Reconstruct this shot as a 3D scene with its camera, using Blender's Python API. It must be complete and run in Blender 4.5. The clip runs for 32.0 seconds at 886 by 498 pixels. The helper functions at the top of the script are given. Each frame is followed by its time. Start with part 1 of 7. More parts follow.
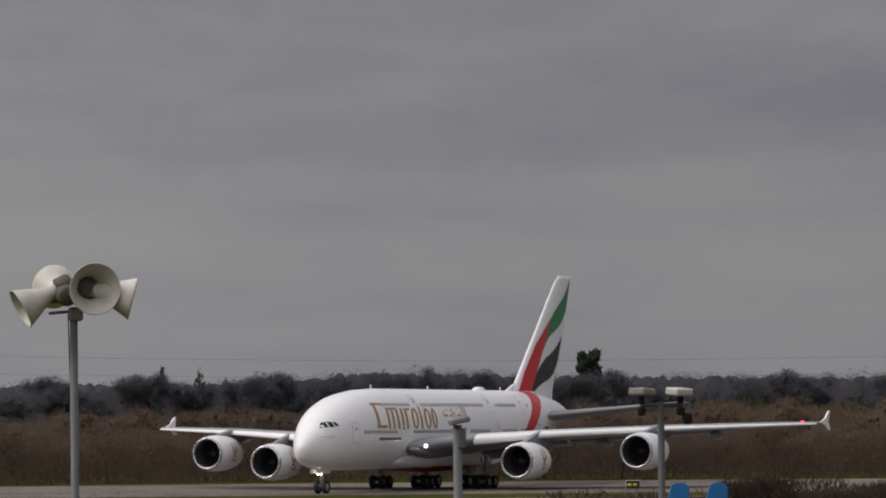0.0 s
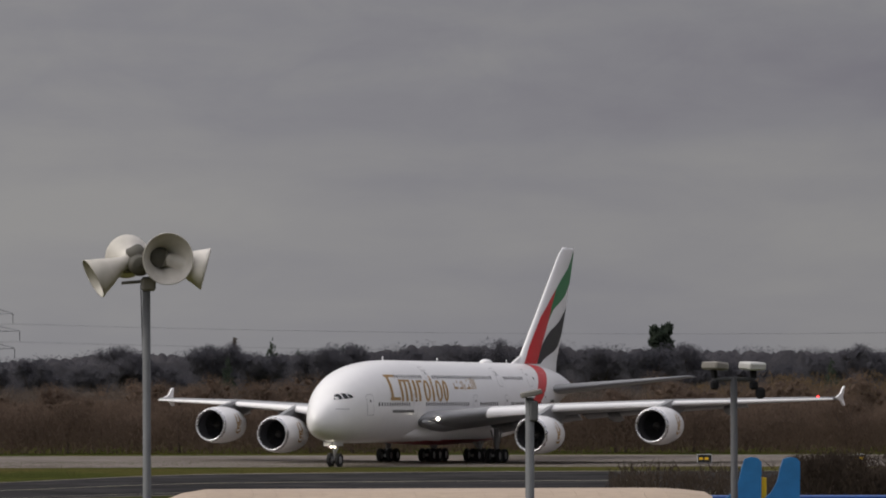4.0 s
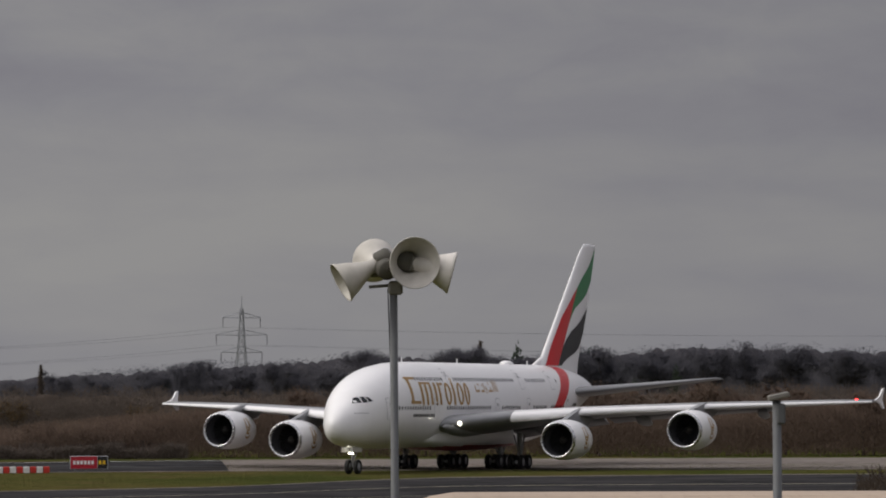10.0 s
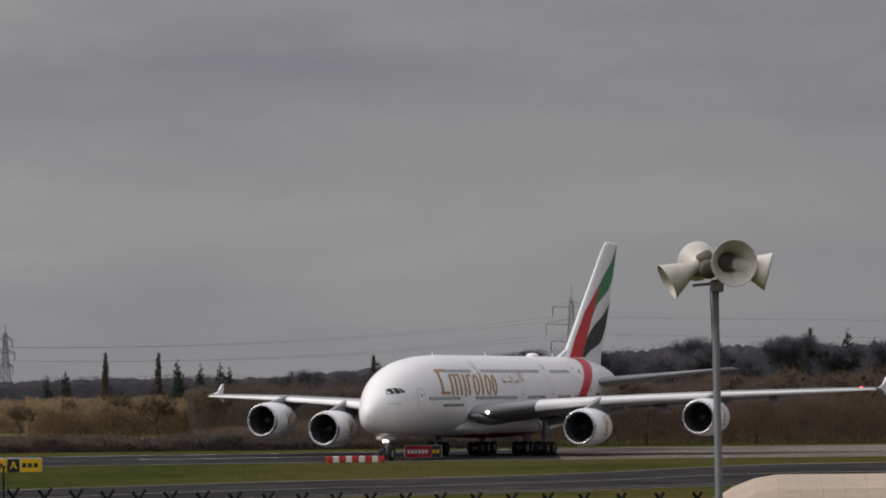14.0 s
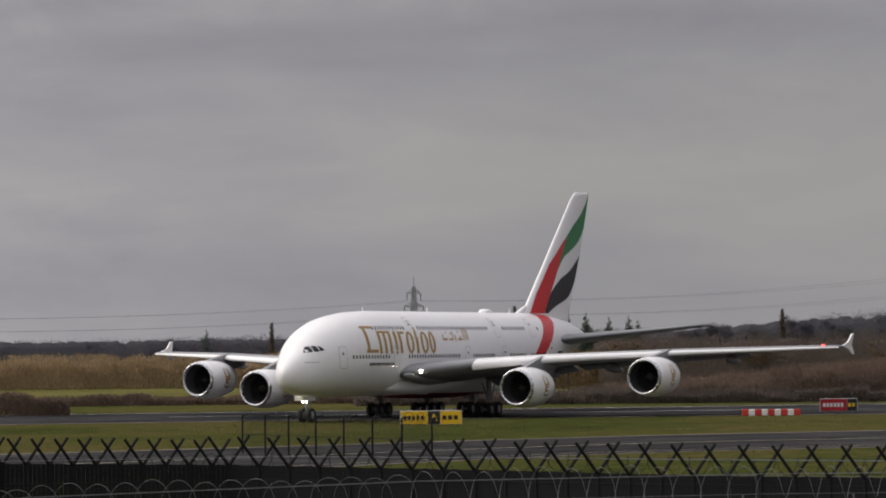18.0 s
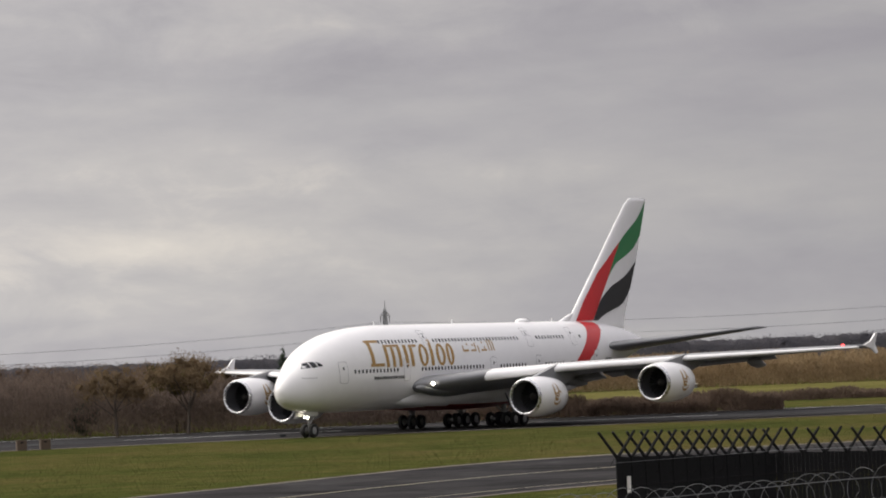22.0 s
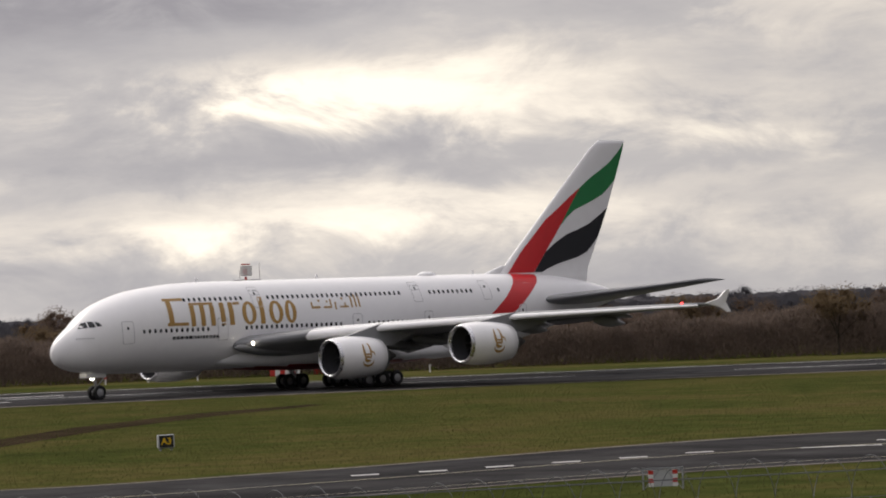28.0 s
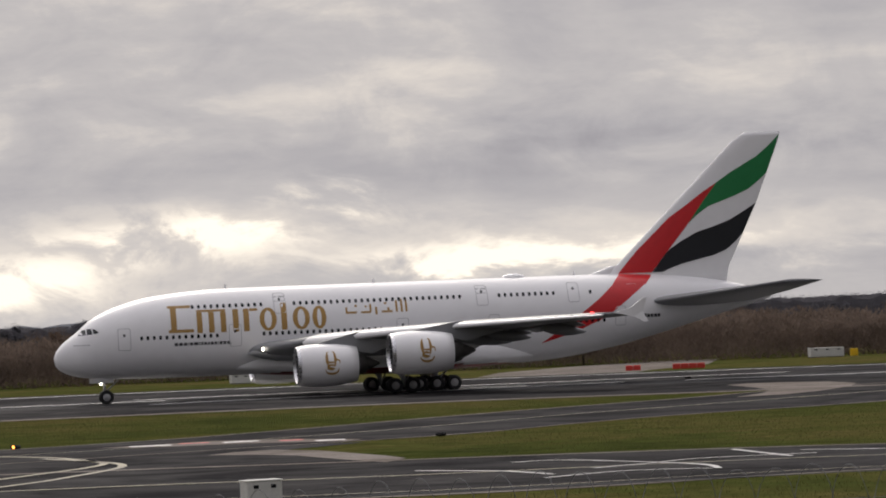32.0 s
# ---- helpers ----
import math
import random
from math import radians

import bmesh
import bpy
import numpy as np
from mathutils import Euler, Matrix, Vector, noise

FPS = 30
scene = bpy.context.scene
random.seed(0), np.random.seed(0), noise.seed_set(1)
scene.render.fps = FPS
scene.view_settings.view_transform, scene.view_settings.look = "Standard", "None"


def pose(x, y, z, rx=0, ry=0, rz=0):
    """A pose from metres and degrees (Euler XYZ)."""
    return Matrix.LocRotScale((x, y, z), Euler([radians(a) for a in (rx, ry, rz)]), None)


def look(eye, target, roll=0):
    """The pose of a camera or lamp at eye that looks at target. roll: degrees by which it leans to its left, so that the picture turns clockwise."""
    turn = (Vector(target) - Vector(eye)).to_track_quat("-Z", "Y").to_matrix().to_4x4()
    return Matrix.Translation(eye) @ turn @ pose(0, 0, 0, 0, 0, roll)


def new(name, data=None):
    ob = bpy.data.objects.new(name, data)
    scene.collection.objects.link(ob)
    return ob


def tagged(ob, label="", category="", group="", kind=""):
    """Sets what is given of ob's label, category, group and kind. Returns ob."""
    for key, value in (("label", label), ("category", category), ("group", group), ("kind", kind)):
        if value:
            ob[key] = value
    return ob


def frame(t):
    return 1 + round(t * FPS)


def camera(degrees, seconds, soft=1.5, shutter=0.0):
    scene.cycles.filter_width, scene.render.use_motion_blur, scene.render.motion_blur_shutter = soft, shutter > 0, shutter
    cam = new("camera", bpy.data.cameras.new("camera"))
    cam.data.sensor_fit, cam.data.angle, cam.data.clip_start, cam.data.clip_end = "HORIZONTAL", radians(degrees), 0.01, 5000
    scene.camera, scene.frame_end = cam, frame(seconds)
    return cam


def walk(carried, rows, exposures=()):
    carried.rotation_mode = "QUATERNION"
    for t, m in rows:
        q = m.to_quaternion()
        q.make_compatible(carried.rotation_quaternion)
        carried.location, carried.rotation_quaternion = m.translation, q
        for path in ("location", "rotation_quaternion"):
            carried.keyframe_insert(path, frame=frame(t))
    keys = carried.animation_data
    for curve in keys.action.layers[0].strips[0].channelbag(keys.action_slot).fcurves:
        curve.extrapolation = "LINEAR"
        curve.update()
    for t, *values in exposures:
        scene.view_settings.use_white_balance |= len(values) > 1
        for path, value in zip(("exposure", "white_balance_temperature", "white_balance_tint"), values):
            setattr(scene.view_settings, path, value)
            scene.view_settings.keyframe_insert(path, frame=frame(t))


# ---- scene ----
# ---------------------------------------------------------------- camera
cam = camera(14.0, 32.0, soft=1.9, shutter=0.0)
walk(cam, [
    (0.0, pose(11.28, 6.18, 6.65, 92.817, 0.484, -93.740)),
    (0.5, pose(11.32, 6.17, 6.65, 92.749, 0.573, -93.982)),
    (1.0, pose(11.35, 6.17, 6.65, 92.767, 0.470, -94.053)),
    (1.5, pose(11.36, 6.17, 6.65, 92.889, 0.395, -93.818)),
    (2.0, pose(11.36, 6.18, 6.65, 92.678, 0.201, -93.474)),
    (2.5, pose(11.36, 6.18, 6.65, 92.196, 0.054, -93.462)),
    (3.0, pose(11.37, 6.18, 6.65, 92.362, 0.073, -92.815)),
    (3.5, pose(11.38, 6.19, 6.65, 92.399, -0.040, -92.626)),
    (4.0, pose(11.38, 6.18, 6.65, 92.384, 0.065, -92.602)),
    (4.5, pose(11.39, 6.18, 6.65, 92.407, 0.257, -92.027)),
    (6.5, pose(11.47, 6.20, 6.65, 92.380, -0.188, -91.397)),
    (7.0, pose(11.45, 6.20, 6.65, 92.478, -0.152, -90.700)),
    (7.5, pose(11.44, 6.19, 6.65, 92.481, -0.031, -90.333)),
    (8.0, pose(11.46, 6.20, 6.65, 92.213, 0.087, -90.037)),
    (8.5, pose(11.50, 6.20, 6.65, 92.256, 0.041, -89.742)),
    (9.0, pose(11.51, 6.20, 6.65, 92.475, 0.031, -89.389)),
    (9.5, pose(11.47, 6.20, 6.65, 92.436, 0.094, -89.180)),
    (10.0, pose(11.32, 6.19, 6.65, 92.440, 0.161, -88.703)),
    (10.5, pose(11.04, 6.16, 6.65, 92.515, 0.293, -87.900)),
    (11.0, pose(10.71, 6.14, 6.65, 92.407, 0.421, -87.164)),
    (11.5, pose(10.39, 6.11, 6.65, 92.823, 0.454, -86.774)),
    (12.0, pose(9.97, 6.06, 6.65, 92.911, 0.430, -86.127)),
    (12.5, pose(9.45, 6.03, 6.65, 92.676, 0.509, -85.432)),
    (13.0, pose(8.87, 6.01, 6.65, 92.463, 0.488, -84.759)),
    (13.5, pose(8.24, 6.00, 6.65, 92.464, 0.424, -84.140)),
    (14.0, pose(7.61, 5.97, 6.65, 92.293, 0.604, -83.466)),
    (14.5, pose(7.07, 5.89, 6.65, 92.128, 0.658, -82.647)),
    (15.0, pose(6.67, 5.80, 6.65, 92.048, 0.660, -81.921)),
    (15.5, pose(6.38, 5.72, 6.65, 91.887, 0.596, -81.130)),
    (17.5, pose(6.19, 6.69, 6.65, 91.767, 0.468, -78.081)),
    (18.0, pose(5.51, 6.96, 6.65, 91.618, 0.564, -77.088)),
    (18.5, pose(4.56, 7.24, 6.65, 91.585, 0.600, -75.972)),
    (19.0, pose(3.41, 7.55, 6.65, 91.730, 0.949, -74.859)),
    (19.5, pose(2.09, 7.90, 6.65, 91.611, 1.069, -73.996)),
    (20.0, pose(0.72, 8.31, 6.65, 91.490, 1.061, -73.266)),
    (20.5, pose(-0.39, 8.54, 6.65, 91.548, 1.314, -71.888)),
    (21.0, pose(-1.14, 8.44, 6.65, 91.679, 1.593, -70.391)),
    (21.5, pose(-1.66, 8.22, 6.65, 91.798, 2.095, -68.698)),
    (22.0, pose(-2.14, 7.93, 6.65, 91.810, 2.256, -66.299)),
    (22.5, pose(-2.74, 7.35, 6.65, 91.705, 1.879, -64.764)),
    (23.0, pose(-3.51, 6.46, 6.65, 91.001, 1.614, -62.615)),
    (23.5, pose(-4.39, 5.46, 6.65, 91.068, 1.509, -61.364)),
    (24.0, pose(-5.26, 4.46, 6.65, 90.860, 1.678, -59.662)),
    (24.5, pose(-6.10, 3.37, 6.65, 91.034, 1.430, -57.631)),
    (26.5, pose(-9.89, -0.79, 6.65, 90.567, 1.822, -47.357)),
    (27.0, pose(-11.27, -2.16, 6.65, 91.192, 1.778, -44.724)),
    (27.5, pose(-12.77, -3.65, 6.65, 91.119, 2.061, -41.640)),
    (28.0, pose(-14.25, -5.19, 6.65, 91.044, 2.183, -38.547)),
    (28.5, pose(-15.69, -6.73, 6.65, 91.011, 2.018, -34.912)),
    (29.0, pose(-17.26, -8.01, 6.65, 91.004, 2.247, -30.788)),
    (29.5, pose(-18.95, -9.16, 6.65, 91.046, 2.207, -27.101)),
    (30.0, pose(-20.69, -10.32, 6.65, 91.165, 2.431, -23.008)),
    (30.5, pose(-22.53, -11.55, 6.65, 91.344, 2.643, -19.591)),
    (31.0, pose(-24.52, -12.68, 6.65, 91.462, 2.249, -15.172)),
    (31.5, pose(-26.62, -13.71, 6.65, 91.260, 2.438, -10.801)),
    (32.0, pose(-28.80, -14.67, 6.65, 91.145, 2.303, -6.640)),
], exposures=[(0, 0.16, 6500, 10.5), (9, 0.16, 6500, 10.5), (12, 0.06, 6480, 10.5), (15, 0.28, 6520, 10), (19, 0.50, 6620, 10), (21.5, 0.74, 6680, 10), (22, 0.74, 6720, 9.8), (23, 0.57, 6780, 9.5), (27, 0.42, 6800, 11), (28, 0.36, 6680, 11), (29, 0.24, 6520, 10.5), (30, 0.24, 6480, 10.5), (31, 0.32, 6340, 12.5), (32, 0.28, 6640, 11.5)])


# ---------------------------------------------------------------- node helpers
class Nodes:
    """A thin wrapper to write node trees in lines."""

    def __init__(self, tree):
        self.tree = tree
        tree.nodes.clear()

    def add(self, kind, **values):
        node = self.tree.nodes.new(kind)
        for key, value in values.items():
            if key == "operation":
                node.operation = value
            elif key == "blend":
                node.blend_type = value
            elif key == "clamp":
                node.use_clamp = value
        return node

    def link(self, a, b):
        self.tree.links.new(a, b)

    def put(self, value, socket):
        if isinstance(value, bpy.types.NodeSocket):
            self.link(value, socket)
        else:
            socket.default_value = value

    def math(self, op, a, b=0.0, clamp=False):
        n = self.add("ShaderNodeMath", operation=op, clamp=clamp)
        self.put(a, n.inputs[0])
        self.put(b, n.inputs[1])
        return n.outputs[0]

    def mix(self, f, a, b, blend="MIX"):
        n = self.add("ShaderNodeMix")
        n.data_type = "RGBA"
        n.blend_type = blend
        self.put(f, n.inputs[0])
        self.put(a, n.inputs[6])
        self.put(b, n.inputs[7])
        return n.outputs[2]

    def noise(self, vector, scale, detail=4.0, rough=0.55, distort=0.0):
        n = self.add("ShaderNodeTexNoise")
        if vector is not None:
            self.link(vector, n.inputs["Vector"])
        n.inputs["Scale"].default_value = scale
        n.inputs["Detail"].default_value = detail
        n.inputs["Roughness"].default_value = rough
        n.inputs["Distortion"].default_value = distort
        return n.outputs["Fac"]

    def ramp(self, f, stops):
        n = self.add("ShaderNodeValToRGB")
        self.link(f, n.inputs[0])
        els = n.color_ramp.elements
        while len(els) < len(stops):
            els.new(0.5)
        for e, (p, c) in zip(els, stops):
            e.position = p
            e.color = (c, c, c, 1) if isinstance(c, (int, float)) else (*c, 1)
        return n.outputs[0]

    def scaled(self, vector, scale):
        n = self.add("ShaderNodeMapping")
        self.link(vector, n.inputs[0])
        n.inputs["Scale"].default_value = scale
        return n.outputs[0]


# ---------------------------------------------------------------- sky and sun
SUN_TURN, SUN_RISE = radians(-8), radians(24)

world = bpy.data.worlds.new("sky")
scene.world = world
world.use_nodes = True
w = Nodes(world.node_tree)
coord = w.add("ShaderNodeTexCoord").outputs["Generated"]
split = w.add("ShaderNodeSeparateXYZ")
w.link(coord, split.inputs[0])
up = split.outputs[2]
# a layered deck low over the horizon: long streaks, drawn out level
broad_co = w.scaled(coord, (5.0, 5.0, 30.0))
big = w.noise(broad_co, 1.0, 3.0, 0.5, 0.3)
fine = w.noise(w.scaled(coord, (18.0, 18.0, 70.0)), 1.0, 9.0, 0.62, 0.25)
puff = w.noise(w.scaled(coord, (26.0, 26.0, 52.0)), 1.0, 9.0, 0.6, 0.5)
cloud = w.math("ADD", w.math("MULTIPLY", big, 0.45), w.math("ADD", w.math("MULTIPLY", fine, 0.25), w.math("MULTIPLY", puff, 0.30)))
soft_cloud = w.math("ADD", w.math("MULTIPLY", big, 0.75), w.math("MULTIPLY", fine, 0.25))
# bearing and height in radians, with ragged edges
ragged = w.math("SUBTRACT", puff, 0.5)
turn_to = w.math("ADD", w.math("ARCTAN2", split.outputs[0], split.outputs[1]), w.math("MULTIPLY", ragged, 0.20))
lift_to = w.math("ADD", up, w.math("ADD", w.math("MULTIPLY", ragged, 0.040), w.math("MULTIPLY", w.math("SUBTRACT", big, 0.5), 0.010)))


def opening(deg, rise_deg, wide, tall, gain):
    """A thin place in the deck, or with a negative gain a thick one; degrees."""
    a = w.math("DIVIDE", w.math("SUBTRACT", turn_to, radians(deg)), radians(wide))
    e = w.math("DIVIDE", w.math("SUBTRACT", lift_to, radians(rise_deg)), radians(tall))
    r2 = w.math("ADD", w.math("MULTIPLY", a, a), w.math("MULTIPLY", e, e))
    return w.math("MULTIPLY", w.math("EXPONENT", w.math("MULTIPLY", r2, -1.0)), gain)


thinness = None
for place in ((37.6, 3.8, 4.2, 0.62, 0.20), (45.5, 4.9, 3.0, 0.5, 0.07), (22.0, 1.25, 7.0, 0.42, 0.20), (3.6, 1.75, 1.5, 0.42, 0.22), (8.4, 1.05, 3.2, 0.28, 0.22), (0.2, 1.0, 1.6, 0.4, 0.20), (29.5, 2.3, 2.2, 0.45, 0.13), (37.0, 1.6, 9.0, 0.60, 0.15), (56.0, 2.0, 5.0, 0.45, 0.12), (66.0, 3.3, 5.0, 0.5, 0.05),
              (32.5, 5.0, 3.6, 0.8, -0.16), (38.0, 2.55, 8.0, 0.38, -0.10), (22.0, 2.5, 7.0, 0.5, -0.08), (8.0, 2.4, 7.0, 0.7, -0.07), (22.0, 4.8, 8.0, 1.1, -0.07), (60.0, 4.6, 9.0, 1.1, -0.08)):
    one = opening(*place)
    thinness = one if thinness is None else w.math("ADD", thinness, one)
# the deck thins toward the hidden sun
sunward = w.add("ShaderNodeVectorMath", operation="DOT_PRODUCT")
w.link(coord, sunward.inputs[0])
sunward.inputs[1].default_value = (math.sin(SUN_TURN), math.cos(SUN_TURN), 0.10)
thin = w.ramp(sunward.outputs["Value"], [(0.06, 0.0), (0.30, 0.35), (0.70, 0.95), (1.0, 1.0)])
# level bands: a dark violet ceiling over paler layers
band = w.ramp(lift_to, [(0.0, 0.50), (0.045, 0.56), (0.075, 0.48), (0.090, 0.40), (0.105, 0.50), (0.125, 0.36), (0.30, 0.42)])
deck_f = w.math("ADD", w.math("MULTIPLY", band, 0.75), w.math("MULTIPLY", w.math("SUBTRACT", soft_cloud, 0.25), 0.5))
deck = w.ramp(deck_f, [(0.33, (0.176, 0.171, 0.195)), (0.46, (0.211, 0.209, 0.224)), (0.60, (0.258, 0.254, 0.252))])
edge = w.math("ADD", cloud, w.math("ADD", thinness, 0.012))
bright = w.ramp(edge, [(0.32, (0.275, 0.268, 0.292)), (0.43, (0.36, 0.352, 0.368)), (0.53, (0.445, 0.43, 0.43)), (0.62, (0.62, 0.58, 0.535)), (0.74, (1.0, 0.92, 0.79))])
dome = w.math("ADD", 1.0, w.math("MULTIPLY", w.math("MAXIMUM", w.math("SUBTRACT", up, 0.13), 0.0), 3.3))
away = w.ramp(w.math("MULTIPLY", w.math("ADD", sunward.outputs["Value"], 1.0), 0.5), [(0.05, 0.74), (0.50, 0.98), (0.60, 1.0)])
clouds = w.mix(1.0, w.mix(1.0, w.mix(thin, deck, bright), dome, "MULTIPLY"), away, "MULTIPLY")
sky = w.add("ShaderNodeTexSky")
sky.sky_type = "NISHITA"
sky.sun_disc = False
sky.sun_elevation, sky.sun_rotation = SUN_RISE, SUN_TURN
sky_dim = w.mix(1.0, sky.outputs[0], (0.10, 0.10, 0.10, 1), "MULTIPLY")
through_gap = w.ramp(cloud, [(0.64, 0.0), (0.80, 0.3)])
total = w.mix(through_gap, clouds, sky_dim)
bg = w.add("ShaderNodeBackground")
w.link(total, bg.inputs[0])
bg.inputs[1].default_value = 1.0
out = w.add("ShaderNodeOutputWorld")
w.link(bg.outputs[0], out.inputs[0])

sun = new("sun", bpy.data.lights.new("sun", "SUN"))
sun.data.energy, sun.data.angle, sun.data.color = 1.0, radians(25), (1.0, 0.94, 0.84)
sun.matrix_world = look((0, 0, 0), (-math.sin(SUN_TURN), -math.cos(SUN_TURN), -math.tan(SUN_RISE + 0.25)))



# ---------------------------------------------------------------- materials
def material(name, colour, rough=0.6, metal=0.0, grain=8.0, vary=0.12, bump=0.0, spots=None, coat=0.0, per_piece=0.0, stretch=(1, 1, 1), stain=0.3, shine=0.5):
    """Two scales of variation in colour and gloss, with fine relief."""
    m = bpy.data.materials.new(name)
    m.use_nodes = True
    n = Nodes(m.node_tree)
    co = n.scaled(n.add("ShaderNodeTexCoord").outputs["Object"], stretch)
    fine_f = n.noise(co, grain, 6.0, 0.6)
    broad_f = n.noise(co, grain * 0.11, 4.0, 0.55, 0.4)
    dark = tuple(c * (1 - vary) for c in colour)
    light = tuple(min(1.0, c * (1 + vary)) for c in colour)
    base = n.mix(n.ramp(fine_f, [(0.3, 0.0), (0.7, 1.0)]), (*dark, 1), (*light, 1))
    other = spots or tuple(c * (1 - 1.6 * vary) for c in colour)
    base = n.mix(n.math("MULTIPLY", n.ramp(broad_f, [(0.42, 0.0), (0.62, 1.0)]), stain if not spots else 0.85), base, (*other, 1))
    if per_piece:
        info = n.add("ShaderNodeObjectInfo").outputs["Random"]
        shift = n.math("ADD", n.math("MULTIPLY", info, per_piece), 1.0 - per_piece / 2)
        hsv = n.add("ShaderNodeHueSaturation")
        n.link(base, hsv.inputs["Color"])
        n.link(shift, hsv.inputs["Value"])
        base = hsv.outputs[0]
    b = n.add("ShaderNodeBsdfPrincipled")
    n.link(base, b.inputs["Base Color"])
    n.link(n.math("ADD", n.math("MULTIPLY", fine_f, 0.16), rough - 0.08, clamp=True), b.inputs["Roughness"])
    b.inputs["Metallic"].default_value = metal
    b.inputs["Coat Weight"].default_value = coat
    b.inputs["Specular IOR Level"].default_value = shine
    if bump:
        bn = n.add("ShaderNodeBump")
        bn.inputs["Distance"].default_value = bump
        bn.inputs["Strength"].default_value = 0.6
        n.link(fine_f, bn.inputs["Height"])
        n.link(bn.outputs[0], b.inputs["Normal"])
    o = n.add("ShaderNodeOutputMaterial")
    n.link(b.outputs[0], o.inputs[0])
    return m


def glowing(name, colour, strength):
    m = bpy.data.materials.new(name)
    m.use_nodes = True
    n = Nodes(m.node_tree)
    e = n.add("ShaderNodeEmission")
    e.inputs[0].default_value = (*colour, 1)
    e.inputs[1].default_value = strength
    o = n.add("ShaderNodeOutputMaterial")
    n.link(e.outputs[0], o.inputs[0])
    return m


def ground_cover(name, colours, patch, blade, bump, wet=0.0, rough=0.9, uneven=0.9):
    """Grass, soil or paving seen at a grazing angle: broad patches over fine grain, in world metres."""
    m = bpy.data.materials.new(name)
    m.use_nodes = True
    n = Nodes(m.node_tree)
    co = n.add("ShaderNodeTexCoord").outputs["Object"]
    broad = n.noise(co, patch, 5.0, 0.6, 0.5)
    mid = n.noise(co, patch * 7, 5.0, 0.65)
    fine = n.noise(co, blade, 5.0, 0.7)
    mixf = n.math("ADD", n.math("MULTIPLY", broad, 0.6), n.math("MULTIPLY", mid, 0.4))
    c = n.ramp(mixf, [(0.34 + 0.32 * i / (len(colours) - 1), col) for i, col in enumerate(colours)])
    tufts = n.noise(co, 0.45, 4.0, 0.7)
    shade = n.math("ADD", n.math("ADD", n.math("MULTIPLY", fine, 1.1), n.math("MULTIPLY", tufts, uneven)), 0.38 - uneven / 2)
    hsv = n.add("ShaderNodeHueSaturation")
    n.link(c, hsv.inputs["Color"])
    n.link(shade, hsv.inputs["Value"])
    b = n.add("ShaderNodeBsdfPrincipled")
    n.link(hsv.outputs[0], b.inputs["Base Color"])
    if wet:
        b.inputs["Roughness"].default_value = rough
        b.inputs["Specular IOR Level"].default_value = 0.0
    else:
        b.inputs["Roughness"].default_value = rough
        b.inputs["Specular IOR Level"].default_value = 0.0
    bn = n.add("ShaderNodeBump")
    bn.inputs["Distance"].default_value = bump
    n.link(fine, bn.inputs["Height"])
    n.link(bn.outputs[0], b.inputs["Normal"])
    o = n.add("ShaderNodeOutputMaterial")
    surface = b.outputs[0]
    if wet:
        # damp film: a thin gloss in uneven patches and streaks
        g = n.add("ShaderNodeBsdfGlossy")
        g.inputs["Roughness"].default_value = 0.32
        film = n.math("MULTIPLY", n.ramp(n.noise(co, patch * 2.2, 6.0, 0.65, 0.8), [(0.40, 0.0), (0.72, 1.0)]), wet)
        both = n.add("ShaderNodeMixShader")
        n.link(film, both.inputs[0])
        n.link(surface, both.inputs[1])
        n.link(g.outputs[0], both.inputs[2])
        surface = both.outputs[0]
    n.link(surface, o.inputs[0])
    return m


PAINT_WHITE = material("white_aircraft_paint", (0.87, 0.865, 0.87), 0.32, grain=0.9, vary=0.025, coat=0.3, stain=0.5)
PAINT_WING = material("wing_grey_paint", (0.22, 0.225, 0.235), 0.36, grain=1.2, vary=0.06)
PAINT_RED = material("red_paint", (0.60, 0.015, 0.02), 0.35, grain=1.5, vary=0.06)
PAINT_GREEN = material("green_paint", (0.012, 0.20, 0.06), 0.35, grain=1.5, vary=0.06)
PAINT_BLACK = material("black_paint", (0.012, 0.013, 0.018), 0.35, grain=1.5, vary=0.1)
PAINT_GOLD = material("gold_paint", (0.40, 0.235, 0.065), 0.40, grain=2.0, vary=0.06)
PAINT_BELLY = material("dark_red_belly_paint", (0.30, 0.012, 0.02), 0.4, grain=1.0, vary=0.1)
LINE_GREY = material("grey_outline_paint", (0.42, 0.42, 0.43), 0.5, grain=3.0, vary=0.05)
DARK_BAR = material("dark_grey_lettering", (0.05, 0.05, 0.055), 0.5, grain=3.0, vary=0.05)
GLASS_DARK = material("dark_cabin_glass", (0.012, 0.014, 0.018), 0.12, grain=4.0, vary=0.1)
LIP_METAL = material("bare_metal_lip", (0.62, 0.62, 0.64), 0.28, 1.0, grain=3.0, vary=0.06)
CORE_METAL = material("sooty_core_metal", (0.10, 0.095, 0.09), 0.5, 0.7, grain=3.0, vary=0.2)
FAN_BLACK = material("dark_fan_blade", (0.022, 0.022, 0.025), 0.5, 0.3, grain=4.0, vary=0.2)
DUCT_DARK = material("dark_inlet_liner", (0.045, 0.045, 0.05), 0.6, grain=4.0, vary=0.1)
RUBBER = material("black_tyre_rubber", (0.018, 0.018, 0.019), 0.8, grain=6.0, vary=0.2, bump=0.01)
RIM = material("grey_wheel_rim", (0.45, 0.45, 0.46), 0.45, 0.4, grain=6.0, vary=0.1)
STRUT = material("grey_gear_leg", (0.30, 0.30, 0.31), 0.45, 0.3, grain=4.0, vary=0.12)
